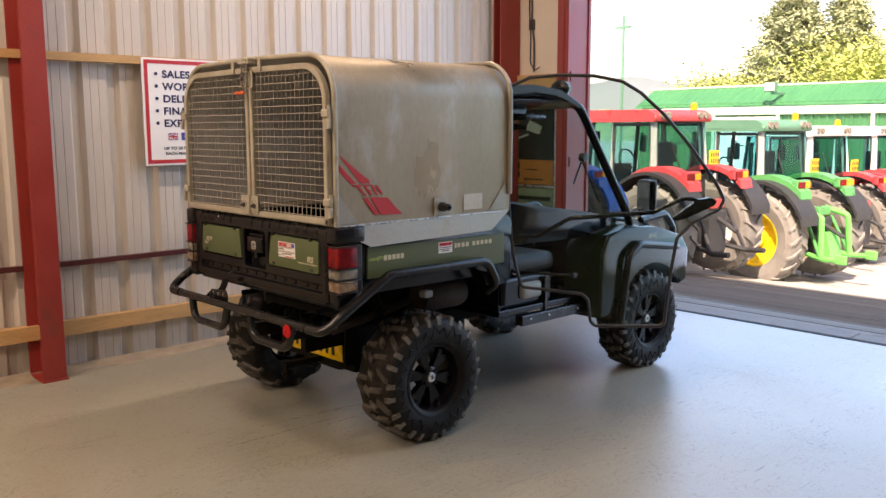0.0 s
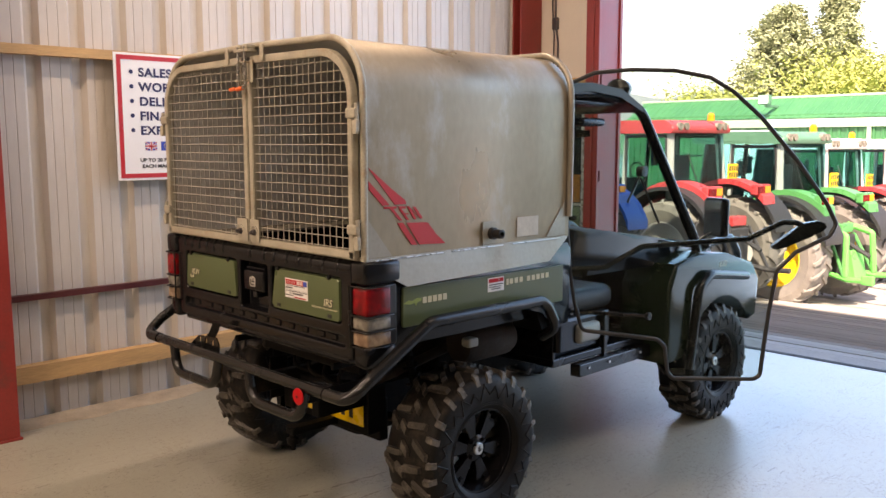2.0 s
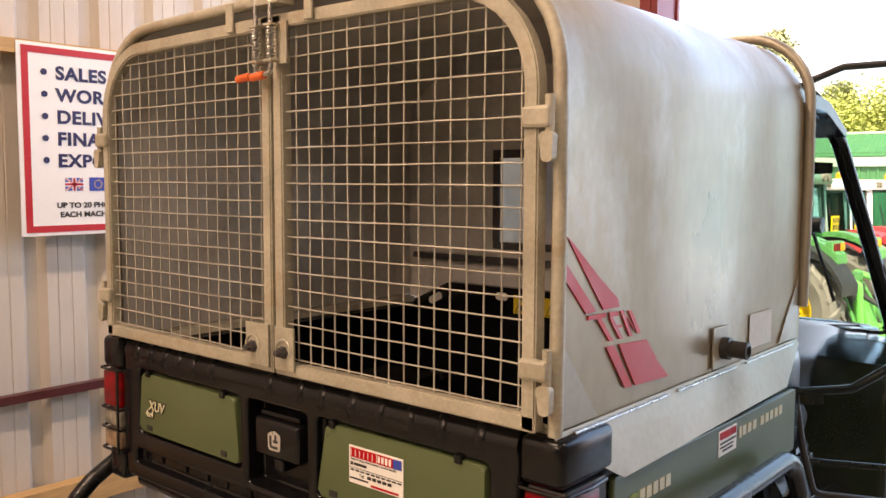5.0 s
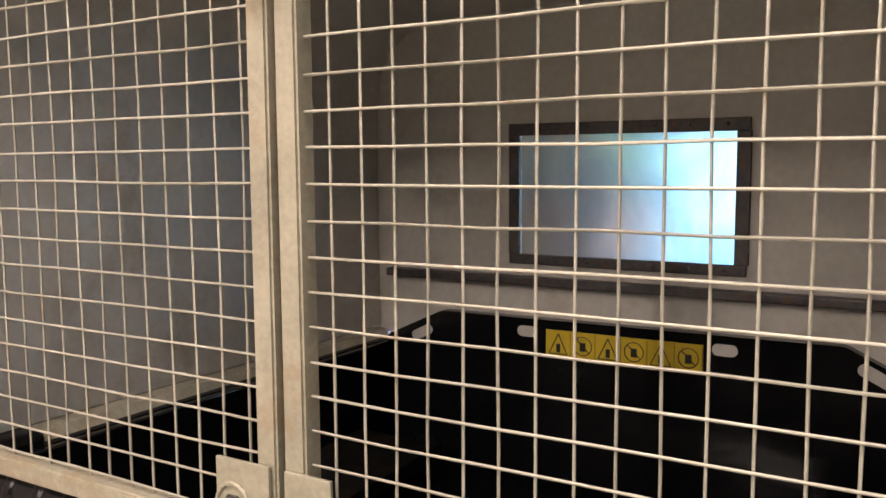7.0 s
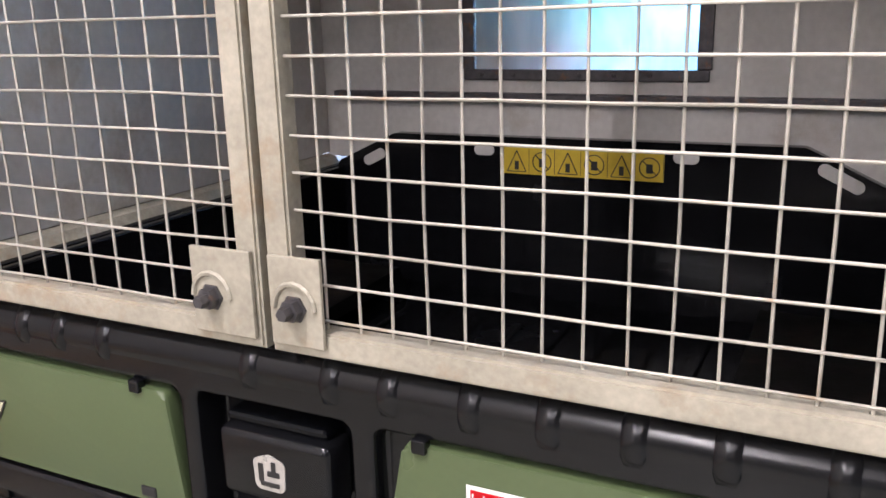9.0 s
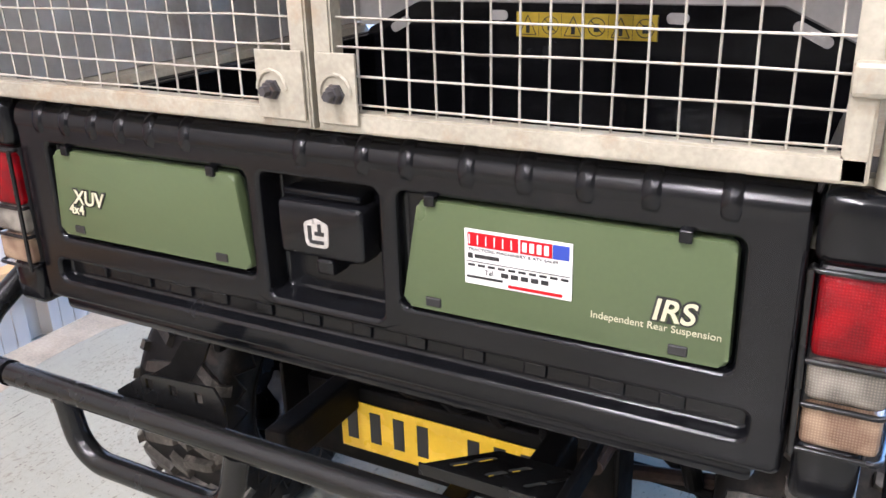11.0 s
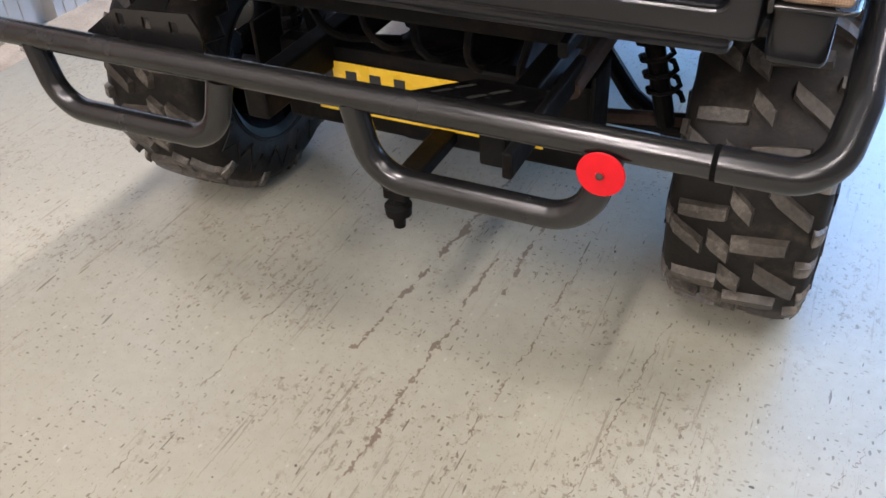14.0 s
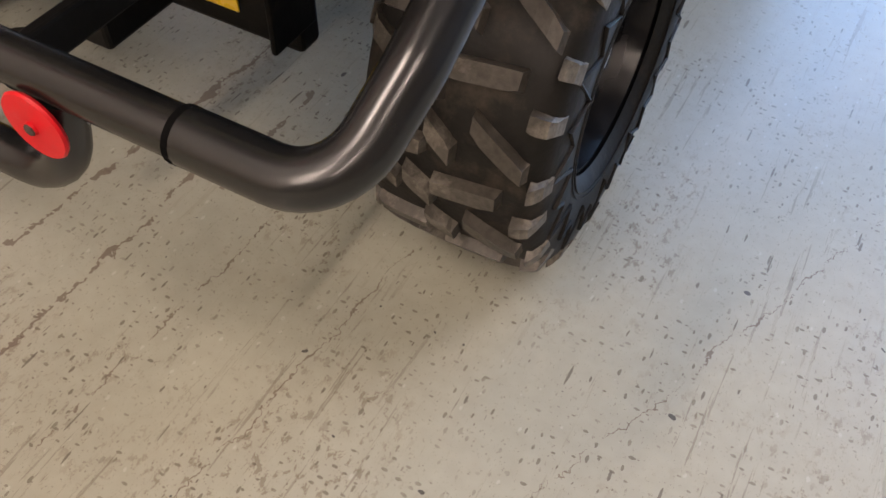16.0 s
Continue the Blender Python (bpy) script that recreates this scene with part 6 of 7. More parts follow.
door = part("door_rubber_seal", tube([on_door(u, z) for u, z in OUTLINE], 0.0095, 8, 0, closed=True), "ink", car, "black rubber edge of the open glazed door", smooth=60)
bm = bmesh.new()
f = [[bm.verts.new(on_door(u, z, o)) for u, z in OUTLINE] for o in (-0.002, 0.002)]
bm.faces.new(f[0]), bm.faces.new(f[1][::-1])
for k in range(len(OUTLINE)):
    j = (k + 1) % len(OUTLINE)
    bm.faces.new((f[0][k], f[0][j], f[1][j], f[1][k]))
part("door_pane", bm, "glass", door, "single clear pane with cut corners")
part("belt_bar", tube([on_door(0.005, 1.000, -0.02), on_door(0.165, 1.012, -0.02), on_door(0.33, 1.112, -0.022), on_door(0.79, 1.152, -0.022), on_door(0.94, 1.228, -0.03), on_door(1.00, 1.226, -0.03), on_door(1.06, 1.19, -0.03)], 0.0125, 10, 0.05, 5), "tube", door, "black bent door bar", smooth=60)
pod = [on_door(u, z, o) for u, z, o in ((0.905, 1.128, -0.02), (1.10, 1.222, -0.02))]
bm = bmesh.new()
outl = [(0.885, 1.118), (0.905, 1.135), (0.96, 1.180), (1.02, 1.225), (1.085, 1.238), (1.12, 1.222), (1.112, 1.196), (1.05, 1.165), (0.95, 1.118), (0.905, 1.105)]
f = [[bm.verts.new(on_door(u, z, o)) for u, z in outl] for o in (-0.045, -0.004)]
bm.faces.new(f[0]), bm.faces.new(f[1][::-1])
for k in range(len(outl)):
    j = (k + 1) % len(outl)
    bm.faces.new((f[0][k], f[0][j], f[1][j], f[1][k]))
bmesh.ops.bevel(bm, geom=bm.edges[:], offset=0.006, segments=2, affect="EDGES")
part("latch_pod", bm, "tube", door, "black door latch handle", smooth=45)
strut = part("gas_strut", tube([(0.66, 1.30, 0.79), on_door(0.36, 0.80, 0.03)], 0.009, 10), "tube", door, "black gas strut with round end caps")
for p in ((0.66, 1.30, 0.79), on_door(0.36, 0.80, 0.03)):
    part("strut_end", lathe([(0, -0.008), (0.018, -0.008), (0.018, 0.008), (0, 0.008)], 14, Matrix.Translation(p)), "tube", strut)
for z in (0.985, 1.62):
    part("hinge_plate", prism([(0.0, z - 0.02), (0.11, z - 0.014), (0.11, z + 0.014), (0.0, z + 0.02)], "y", -0.008, 0.008), "tube", door).matrix_basis = Matrix.Translation((DO.x - 0.03, DO.y, 0)) @ Matrix.Rotation(math.atan2(DD.y, DD.x), 4, "Z")


# ---- the yard outside ----
def yard_z(y):
    """Height of the yard: it falls away from the doorway and levels out."""
    return -0.03 - 0.125 * min(max(y - 4.6, 0.0), 7.6) - 0.004 * max(0.0, min(y - 12.2, 60))


bm = bmesh.new()
ys = [-400, -60, -20, 0, 4.34, 4.6, 5.5, 6.5, 7.5, 8.5, 9.5, 10.5, 11.6, 13, 15, 18, 22, 28, 36, 60, 120, 400, 1600]
xs = [-1600, -400, -120, -60, -30, -15, -8, -4, -2, 0, 2, 4, 8, 15, 30, 60, 120, 400, 1600]
grid = [[bm.verts.new((x, y, yard_z(y) - (0.20 if y < 4.3 else 0))) for x in xs] for y in ys]
for a, b in zip(grid, grid[1:]):
    for k in range(len(xs) - 1):
        bm.faces.new((a[k], a[k + 1], b[k + 1], b[k]))
tagged(part("ground", bm, "gravel"), "sunlit grey gravel yard that falls away from the doorway", "ground", kind="structure")

# dark boards laid across the yard in front of the doorway
apron = thing("apron", "weathered dark boards laid in front of the doorway", "apron", (1, 5.5, -0.1), kind="structure")
PLANKS = {}
rnd = random.Random(11)
for row in range(22):
    y0 = 4.372 + row * 0.222
    y1 = y0 + 0.214
    x = -5.0 + rnd.uniform(-1.5, 0)
    while x < 8.5:
        ln = 2.4
        bm = None
        if "p" not in PLANKS:
            b_ = box(0, 2.392, 0, 0.214, -0.05, 0.0, 0.004, seg=1)
            me = bpy.data.meshes.new("plank")
            bmesh.ops.recalc_face_normals(b_, faces=b_.faces)
            b_.to_mesh(me)
            b_.free()
            me.materials.append(M["apron"])
            PLANKS["p"] = me
        z0, z1 = yard_z(y0), yard_z(y1)
        place("plank", PLANKS["p"], apron, "", Matrix.Translation((x, y0, z0 + 0.028 + rnd.uniform(-0.003, 0.003))) @ Matrix.Rotation(math.atan2(z1 - z0, 0.214), 4, "X"))
        x += ln

PAINT = {
    "red": shade("tractor_red", (0.50, 0.055, 0.060), rough=0.32, var=0.12, scale=5, bump=0.01),
    "green": shade("tractor_green", (0.07, 0.28, 0.09), rough=0.32, var=0.12, scale=5, bump=0.01),
    "blue": shade("tractor_blue", (0.015, 0.11, 0.46), rough=0.32, var=0.12, scale=5, bump=0.01),
    "pale": shade("tractor_white", (0.72, 0.71, 0.68), rough=0.4, var=0.06, scale=5, bump=0.01),
    "grey": shade("tractor_grey_roof", (0.085, 0.21, 0.135), rough=0.4, var=0.1, scale=5, bump=0.01),
    "yellow_rim": shade("yellow_rim", (0.86, 0.60, 0.03), rough=0.35, var=0.08, scale=5, bump=0.01),
    "lime": shade("bright_green_paint", (0.10, 0.50, 0.10), rough=0.35, var=0.12, scale=5, bump=0.01),
    "silver": shade("pale_cab_post", (0.30, 0.33, 0.31), rough=0.4, var=0.08, scale=5, bump=0.01),
    "white_rim": shade("white_rim", (0.66, 0.64, 0.60), rough=0.4, var=0.15, scale=5, bump=0.02),
    "dark": shade("tractor_dark_plastic", (0.03, 0.03, 0.032), rough=0.55, var=0.25, scale=6, bump=0.05),
    "tyre": shade("tractor_tyre", (0.20, 0.185, 0.165), rough=0.85, var=0.25, scale=6, bump=0.1, second=(0.25, 0.225, 0.19), amount=0.3),
    "lamp": shade("amber_beacon", (0.85, 0.30, 0.02), rough=0.2, var=0.05, bump=0),
}


def tractor_wheel(r, w, rim_r):
    """Meshes of an agricultural tyre with long slanting bars, and of its dished rim."""
    h = w / 2
    bm = lathe([(rim_r, -h * 0.8), (r * 0.80, -h), (r * 0.93, -h * 0.92), (r * 0.955, -h * 0.5), (r * 0.96, 0), (r * 0.955, h * 0.5), (r * 0.93, h * 0.92), (r * 0.80, h), (rim_r, h * 0.8)], 44)
    lugs = []
    for s in (-1, 1):
        rows = []
        for j in range(4):
            t = j / 3
            x = s * h * (0.03 + 0.98 * t)
            rad = r * 0.955 if t < 0.8 else r * 0.90
            aa = -0.20 * t
            rows.append([(x, aa - 0.035, rad - 0.01), (x, aa - 0.028, rad + r * 0.045), (x, aa + 0.028, rad + r * 0.045), (x, aa + 0.035, rad - 0.01)])
        one = bmesh.new()
        vs = [[one.verts.new((x, q * math.cos(b), q * math.sin(b))) for x, b, q in row] for row in rows]
        for p, q in zip(vs, vs[1:]):
            for i in range(3):
                one.faces.new((p[i], p[i + 1], q[i + 1], q[i]))
        one.faces.new(vs[0][::-1]), one.faces.new(vs[-1])
        bmesh.ops.recalc_face_normals(one, faces=one.faces)
        lug = bpy.data.meshes.new("tread_lug")
        one.to_mesh(lug)
        one.free()
        lug.materials.append(PAINT["tyre"])
        lugs.append(lug)
    bmesh.ops.recalc_face_normals(bm, faces=bm.faces)
    ty = bpy.data.meshes.new("tyre")
    bm.to_mesh(ty)
    bm.free()
    ty.materials.append(PAINT["tyre"])
    bm = lathe([(rim_r * 1.02, h * 0.82), (rim_r * 0.97, h * 0.80), (rim_r * 0.92, h * 0.45), (rim_r * 0.80, h * 0.30), (rim_r * 0.45, h * 0.05), (rim_r * 0.30, h * 0.12), (rim_r * 0.28, h * 0.4), (rim_r * 0.10, h * 0.45), (0, h * 0.45)], 32)
    lathe([(rim_r * 1.02, -h * 0.82), (rim_r * 0.9, -h * 0.4), (rim_r * 0.5, -h * 0.1), (0, -h * 0.1)], 24, bm=bm)
    for k in range(8):
        a = k * math.pi / 4
        lathe([(0, 0.03), (0.022, 0.03), (0.022, 0), (0, 0)], 6, Matrix.Translation((h * 0.06, rim_r * 0.5 * math.cos(a), rim_r * 0.5 * math.sin(a))), bm)
    bmesh.ops.recalc_face_normals(bm, faces=bm.faces)
    ri = bpy.data.meshes.new("rim")
    bm.to_mesh(ri)
    bm.free()
    ri.polygons.foreach_set("use_smooth", [True] * len(ri.polygons))
    ri.set_sharp_from_angle(angle=radians(30))
    return (ty, lugs), ri


def lay_tyre(made, wheel):
    """A tyre on its wheel, with two rows of twenty slanting lugs."""
    ty, lugs = made
    place("tyre", ty, wheel)
    for k in range(20):
        for side, lug in enumerate(lugs):
            place("tread_lug", lug, wheel, "", Matrix.Rotation(2 * math.pi * (k + 0.5 * side) / 20, 4, "X"))


REAR_TYRE, REAR_RIM = tractor_wheel(0.755, 0.44, 0.43)
FRONT_TYRE, FRONT_RIM = tractor_wheel(0.52, 0.32, 0.29)


def tractor(x, y, turn, body, roof, rim, label, fender=None, posts="dark", size=1.0):
    """A cab tractor: nose along its own +x, rear axle over its origin, its cab well ahead of the axle."""
    ahead = {"m": Matrix.Translation((0.30, 0, 0))}
    z = yard_z(y)
    t = thing("tractor", label, "tractor", (0, 0, 0), "parked tractors")
    P = PAINT
    def lay(name, bm, mat_, lb="", parent=None, smooth=None):
        if ahead["m"] is not None:
            bmesh.ops.transform(bm, matrix=ahead["m"], verts=bm.verts)
        return part(name, bm, mat_, parent or t, lb, smooth=smooth)
    ahead["m"] = None
    rims = {}
    for nm, ri in (("r", REAR_RIM), ("f", FRONT_RIM)):
        c = ri.copy()
        c.materials.clear()
        c.materials.append(P[rim])
        rims[nm] = c
    for s in (-1, 1):
        w = place("rear_wheel", rims["r"], t, "large rear wheel", Matrix.Translation((0, s * 0.78, 0.755)) @ Matrix.Rotation(s * math.pi / 2, 4, "Z"))
        lay_tyre(REAR_TYRE, w)
        w = place("front_wheel", rims["f"], t, "front wheel", Matrix.Translation((2.45, s * 0.74, 0.52)) @ Matrix.Rotation(s * math.pi / 2, 4, "Z"))
        lay_tyre(FRONT_TYRE, w)
        arc = [(0.91 * math.cos(a), 0.775 + 0.91 * math.sin(a)) for a in [radians(d) for d in range(30, 165, 9)]]
        arc2 = [(0.86 * math.cos(a), 0.775 + 0.86 * math.sin(a)) for a in [radians(d) for d in range(164, 29, -9)]]
        fe = lay("mudguard", prism(arc + arc2, "y", min(s * 0.52, s * 0.96), max(s * 0.52, s * 0.96)), P[fender or body], "curved rear mudguard", smooth=40)
        top = [(0.99 * math.cos(q), 0.775 + 0.99 * math.sin(q)) for q in [radians(d) for d in range(50, 137, 8)]] + [(0.912 * math.cos(q), 0.775 + 0.912 * math.sin(q)) for q in [radians(d) for d in range(136, 49, -8)]]
        lay("guard_top", prism(top, "y", min(s * 0.46, s * 0.74), max(s * 0.46, s * 0.74)), P[body], "coloured inner mudguard", fe, smooth=40)
    for s in (-1, 1):
        lay("lamp_housing", box(-0.58, -0.47, s * 0.56 - 0.17, s * 0.56 + 0.17, 1.54, 1.70, 0.02), P[body], "coloured rear lamp housing")
        lay("red_lamp", box(-0.595, -0.575, s * 0.56 - 0.02, s * 0.56 + 0.15, 1.57, 1.67, 0.008), M["lens_red"])
        lay("amber_lamp", box(-0.595, -0.575, s * 0.56 - 0.15, s * 0.56 - 0.03, 1.57, 1.67, 0.008), P["lamp"])
    ahead["m"] = Matrix.Translation((0.30, 0, 0))
    lay("transmission", box(-0.45, 1.4, -0.30, 0.30, 0.50, 1.05, 0.06), P["dark"])
    hood_ = lay("bonnet", prism(rounded([(1.15, 0.80), (1.15, 1.48), (1.6, 1.50), (2.6, 1.36), (2.85, 1.15), (2.85, 0.75)], [0, 0.05, 0.2, 0.15, 0.12, 0], 4), "y", -0.36, 0.36, bevel=0.05, seg=3), P[body], "sloping bonnet", smooth=45)
    lay("grille", box(2.84, 2.87, -0.26, 0.26, 0.85, 1.15, 0.01), P["dark"], "", hood_)
    lay("engine", box(1.3, 2.5, -0.28, 0.28, 0.55, 0.82, 0.04), P["dark"])
    lay("exhaust", tube([(1.30, 0.42, 1.2), (1.30, 0.42, 2.30)], 0.045, 10), P["dark"])
    # cab: posts, roof, glazing and seat
    ahead["m"] = Matrix.Translation((0.60, 0, 0.20)) @ Matrix.Diagonal((1, 0.92, 1, 1))
    cab = lay("cab_floor", box(-0.48, 1.12, -0.70, 0.70, 0.98, 1.08, 0.02), P["dark"])
    for px, py, qx, qy in ((-0.45, 0.68, -0.36, 0.60), (0.45, 0.70, 0.46, 0.62), (1.10, 0.62, 0.98, 0.58)):
        for s in (-1, 1):
            lay("cab_post", tube([(px, s * py, 1.05), (qx, s * qy, 2.28)], 0.062 if px < 0 else 0.038, 8), P[posts if px < 0.5 else "dark"], "", cab)
    rf = lay("cab_roof", prism(rounded([(-0.48, 2.24), (-0.50, 2.34), (-0.34, 2.43), (0.95, 2.44), (1.20, 2.36), (1.18, 2.24)], [0.02, 0.05, 0.06, 0.08, 0.05, 0.02], 4), "y", -0.72, 0.72, bevel=0.05, seg=3), P[roof], "rounded cab roof", smooth=45)
    for py in (-0.55, -0.40, 0.40, 0.55):
        lay("work_lamp", lathe([(0, -0.05), (0.055, -0.05), (0.06, 0.0), (0.03, 0.03), (0, 0.03)], 14, Matrix.Translation((-0.47, py, 2.34))), M["lens_clear"], "", rf)
    lay("beacon", lathe([(0, 0.0), (0.055, 0.0), (0.055, 0.09), (0.03, 0.12), (0, 0.125)], 14, Matrix.Translation((-0.25, -0.55, 2.43)) @ Matrix.Rotation(-math.pi / 2, 4, "Y")), P["lamp"], "amber beacon", rf)
    for s in (-1, 1):
        lay("side_pane", prism([(-0.43, 1.35), (-0.36, 2.25), (0.96, 2.25), (1.07, 1.10), (0.45, 1.08)], "y", s * 0.655 - 0.004, s * 0.655 + 0.004), M["cab_glass"], "", cab)
    for s in (-1, 1):
        lay("door_frame", tube([(0.42, s * 0.675, 1.14), (0.44, s * 0.655, 2.20), (-0.33, s * 0.655, 2.20), (-0.40, s * 0.675, 1.40), (-0.10, s * 0.675, 1.40), (0.10, s * 0.675, 1.14)], 0.024, 6, 0.05, 3, closed=True), P["dark"], "", cab)
        lay("cab_side", prism([(-0.46, 1.05), (-0.46, 1.36), (0.05, 1.36), (0.25, 1.05)], "y", min(s * 0.60, s * 0.65), max(s * 0.60, s * 0.65)), P[body], "", cab)
        lay("wing_mirror", box(1.14, 1.18, min(s * 0.86, s * 1.02), max(s * 0.86, s * 1.02), 1.72, 2.02, 0.012), P["dark"], "", cab)
        lay("mirror_stay", tube([(1.05, s * 0.62, 2.05), (1.16, s * 0.94, 2.05), (1.16, s * 0.94, 1.9)], 0.012, 6), P["dark"], "", cab)
    lay("rear_frame", tube([(-0.452, -0.60, 1.36), (-0.452, 0.60, 1.36), (-0.40, 0.56, 2.22), (-0.40, -0.56, 2.22)], 0.024, 6, 0.05, 3, closed=True), P["dark"], "", cab)
    lay("rear_panel", box(-0.50, -0.44, -0.60, 0.60, 1.05, 1.34, 0.01), P["dark"], "", cab)
    lay("wiper", tube([(-0.475, 0.0, 1.42), (-0.46, 0.30, 1.95)], 0.012, 5), P["dark"], "", cab)
    lay("rear_pane", box(-0.455, -0.447, -0.60, 0.60, 1.35, 2.25), M["cab_glass"], "", cab)
    lay("front_pane", box(1.03, 1.038, -0.56, 0.56, 1.15, 2.25), M["cab_glass"], "", cab)
    st_ = lay("seat", box(-0.05, 0.38, -0.25, 0.25, 1.30, 1.42, 0.04), P["dark"], "", cab)
    lay("backrest", box(-0.12, 0.0, -0.24, 0.24, 1.40, 1.92, 0.04), P["dark"], "", st_)
    lay("steering_wheel", tube([(0.72 + 0.05 * math.sin(a), 0.20 * math.cos(a), 1.62 + 0.17 * math.sin(a)) for a in [k * math.pi / 8 for k in range(16)]], 0.015, 6, 0, closed=True), P["dark"], "", cab)
    lay("console", box(0.78, 1.0, -0.22, 0.22, 1.08, 1.55, 0.04), P["dark"], "", cab)
    pl = lay("number_plate", box(-0.52, -0.505, -0.92, -0.66, 1.55, 1.78, 0.004), M["yellow"], "yellow number plate with black bars", cab)
    b_ = bmesh.new()
    for i in range(4):
        for j in range(2):
            box(-0.523, -0.519, -0.905 + 0.06 * i, -0.87 + 0.06 * i, 1.575 + 0.10 * j, 1.65 + 0.10 * j, bm=b_)
    lay("plate_print", b_, M["ink"], "", pl)
    # rear linkage
    ahead["m"] = None
    if rim == "yellow_rim":
        for s in (-1, 1):
            lay("lift_arm", tube([(-0.42, s * 0.30, 1.22), (-0.78, s * 0.36, 1.12), (-0.82, s * 0.39, 0.52)], 0.045, 8, 0.05), P["lime"], "bright green lift arm")
            lay("hook_end", box(-1.26, -1.08, s * 0.42 - 0.035, s * 0.42 + 0.035, 0.44, 0.58, 0.02), P["lime"])
        lay("draw_frame", prism(rounded([(-0.85, 0.45), (-0.62, 0.40), (-0.55, 0.85), (-0.75, 0.88)], 0.04, 3), "y", -0.16, 0.16, bevel=0.01), P["lime"], "bright green hitch frame")
    for s in (-1, 1):
        lay("lower_link", tube([(-0.35, s * 0.28, 0.55), (-0.85, s * 0.40, 0.48), (-1.15, s * 0.42, 0.50)], 0.04, 8), P["lime" if rim == "yellow_rim" else "dark"], "rear lower link arm")
        lay("lift_rod", tube([(-0.50, s * 0.34, 1.10), (-0.80, s * 0.40, 0.52)], 0.028, 8), P[body if rim == "yellow_rim" else "dark"])
        lay("axle", tube([(0, s * 0.25, 0.755), (0, s * 0.72, 0.755)], 0.10, 10), P["dark"])
        lay("front_axle", tube([(2.15, 0, 0.52), (2.15, s * 0.68, 0.52)], 0.06, 8), P["dark"])
    lay("top_link", tube([(-0.45, 0, 1.05), (-0.95, 0, 0.80)], 0.035, 8), P["dark"])
    lay("hitch_frame", box(-0.62, -0.45, -0.20, 0.20, 0.45, 1.10, 0.03), P["dark"])
    lay("spool_valves", box(-0.60, -0.46, -0.16, 0.16, 1.12, 1.26, 0.02), P[body])
    lay("side_step", box(0.62, 0.95, -0.86, -0.60, 0.48, 0.53, 0.01), P["dark"])
    lay("fuel_tank", box(0.55, 1.15, -0.62, -0.32, 0.55, 0.98, 0.06), P["dark"], smooth=45)
    t.matrix_basis = Matrix.Translation((x, y, z - 0.01)) @ Matrix.Rotation(radians(turn), 4, "Z") @ Matrix.Scale(size, 4)
    return t


tractor(-3.45, 6.60, 171, "blue", "blue", "white_rim", "blue cab tractor parked in the yard row", size=0.80)
tractor(-2.88, 9.05, 171, "red", "red", "white_rim", "red cab tractor with white wheels parked in the yard row", "dark", "silver", size=0.94)
tractor(-2.40, 11.45, 171, "green", "grey", "yellow_rim", "green cab tractor with yellow wheels parked in the yard row", "dark", "silver")
tractor(-2.80, 14.15, 171, "red", "pale", "white_rim", "red tractor with a white cab roof parked in the yard row", "dark", "pale")
tractor(-2.70, 16.95, 171, "red", "pale", "white_rim", "red tractor with red mudguards parked at the row's end", "red", "pale")

# long green shed behind the tractors
GREEN_SHEET = shade("green_profiled_sheet", (0.035, 0.165, 0.065), rough=0.45, var=0.1, scale=1.5, bump=0.01)
GREEN_PALE = shade("faded_green_trim", (0.30, 0.42, 0.31), rough=0.5, var=0.08, scale=2, bump=0.01)
shed = thing("green_shed", "long low green profiled steel shed with a pale trim band", "building", (-4, 32, -1))
SY = 30.5


def ribbed(x0, x1, z0, z1, y, pitch=0.30, tilt=0.0):
    bm = bmesh.new()
    line = []
    k = 0
    while x0 + k * pitch < x1:
        c = x0 + k * pitch
        line += [(c, 0), (c + pitch * 0.62, 0), (c + pitch * 0.70, -0.05), (c + pitch * 0.92, -0.05)]
        k += 1
    lo = [bm.verts.new((px, y + py, z0)) for px, py in line]
    hi = [bm.verts.new((px, y + py + tilt, z1)) for px, py in line]
    for i in range(len(line) - 1):
        bm.faces.new((lo[i], lo[i + 1], hi[i + 1], hi[i]))
    return bm


GZ = yard_z(SY)
part("wall", ribbed(-18.3, 14, GZ, 2.30, SY), GREEN_SHEET, shed, "green profiled sheet wall")
part("wall_core", box(-18.2, 14, SY + 0.06, SY + 9, GZ, 2.6), GREEN_SHEET, shed)
part("trim_band", box(-18.4, 14.1, SY - 0.14, SY + 0.05, 2.10, 2.42, 0.02), GREEN_PALE, shed, "pale faded trim band")
part("roof", ribbed(-18.5, 14.2, 2.45, 3.30, SY - 0.10, 0.30, 1.6), GREEN_SHEET, shed, "green profiled roof edge")
part("ridge_cap", box(-18.6, 14.2, SY + 1.4, SY + 2.0, 3.26, 3.36, 0.03), GREEN_PALE, shed)
part("roller_door", box(-14.5, -11.95, SY - 0.10, SY - 0.03, GZ, 2.02, 0.01), shade("white_roller_door", (0.66, 0.68, 0.66), rough=0.5, var=0.05, bump=0.01), shed, "white roller door")
for x in (-14.6, -11.85, -8.3, -3.0, 3.0, 8.0):
    part("post", box(x - 0.07, x + 0.07, SY - 0.13, SY - 0.02, GZ, 2.10, 0.01), GREEN_PALE, shed)
fl = part("flood_lamp", box(-12.3, -11.85, SY - 0.45, SY - 0.20, 2.98, 3.34, 0.03), PAINT["grey"], shed, "square flood lamp on a bracket")
part("flood_glass", box(-12.26, -11.89, SY - 0.47, SY - 0.451, 3.02, 3.30, 0.004), PAINT["pale"], fl)
part("bracket", box(-12.13, -12.02, SY - 0.22, SY + 0.9, 2.88, 2.98, 0.01), PAINT["grey"], fl)

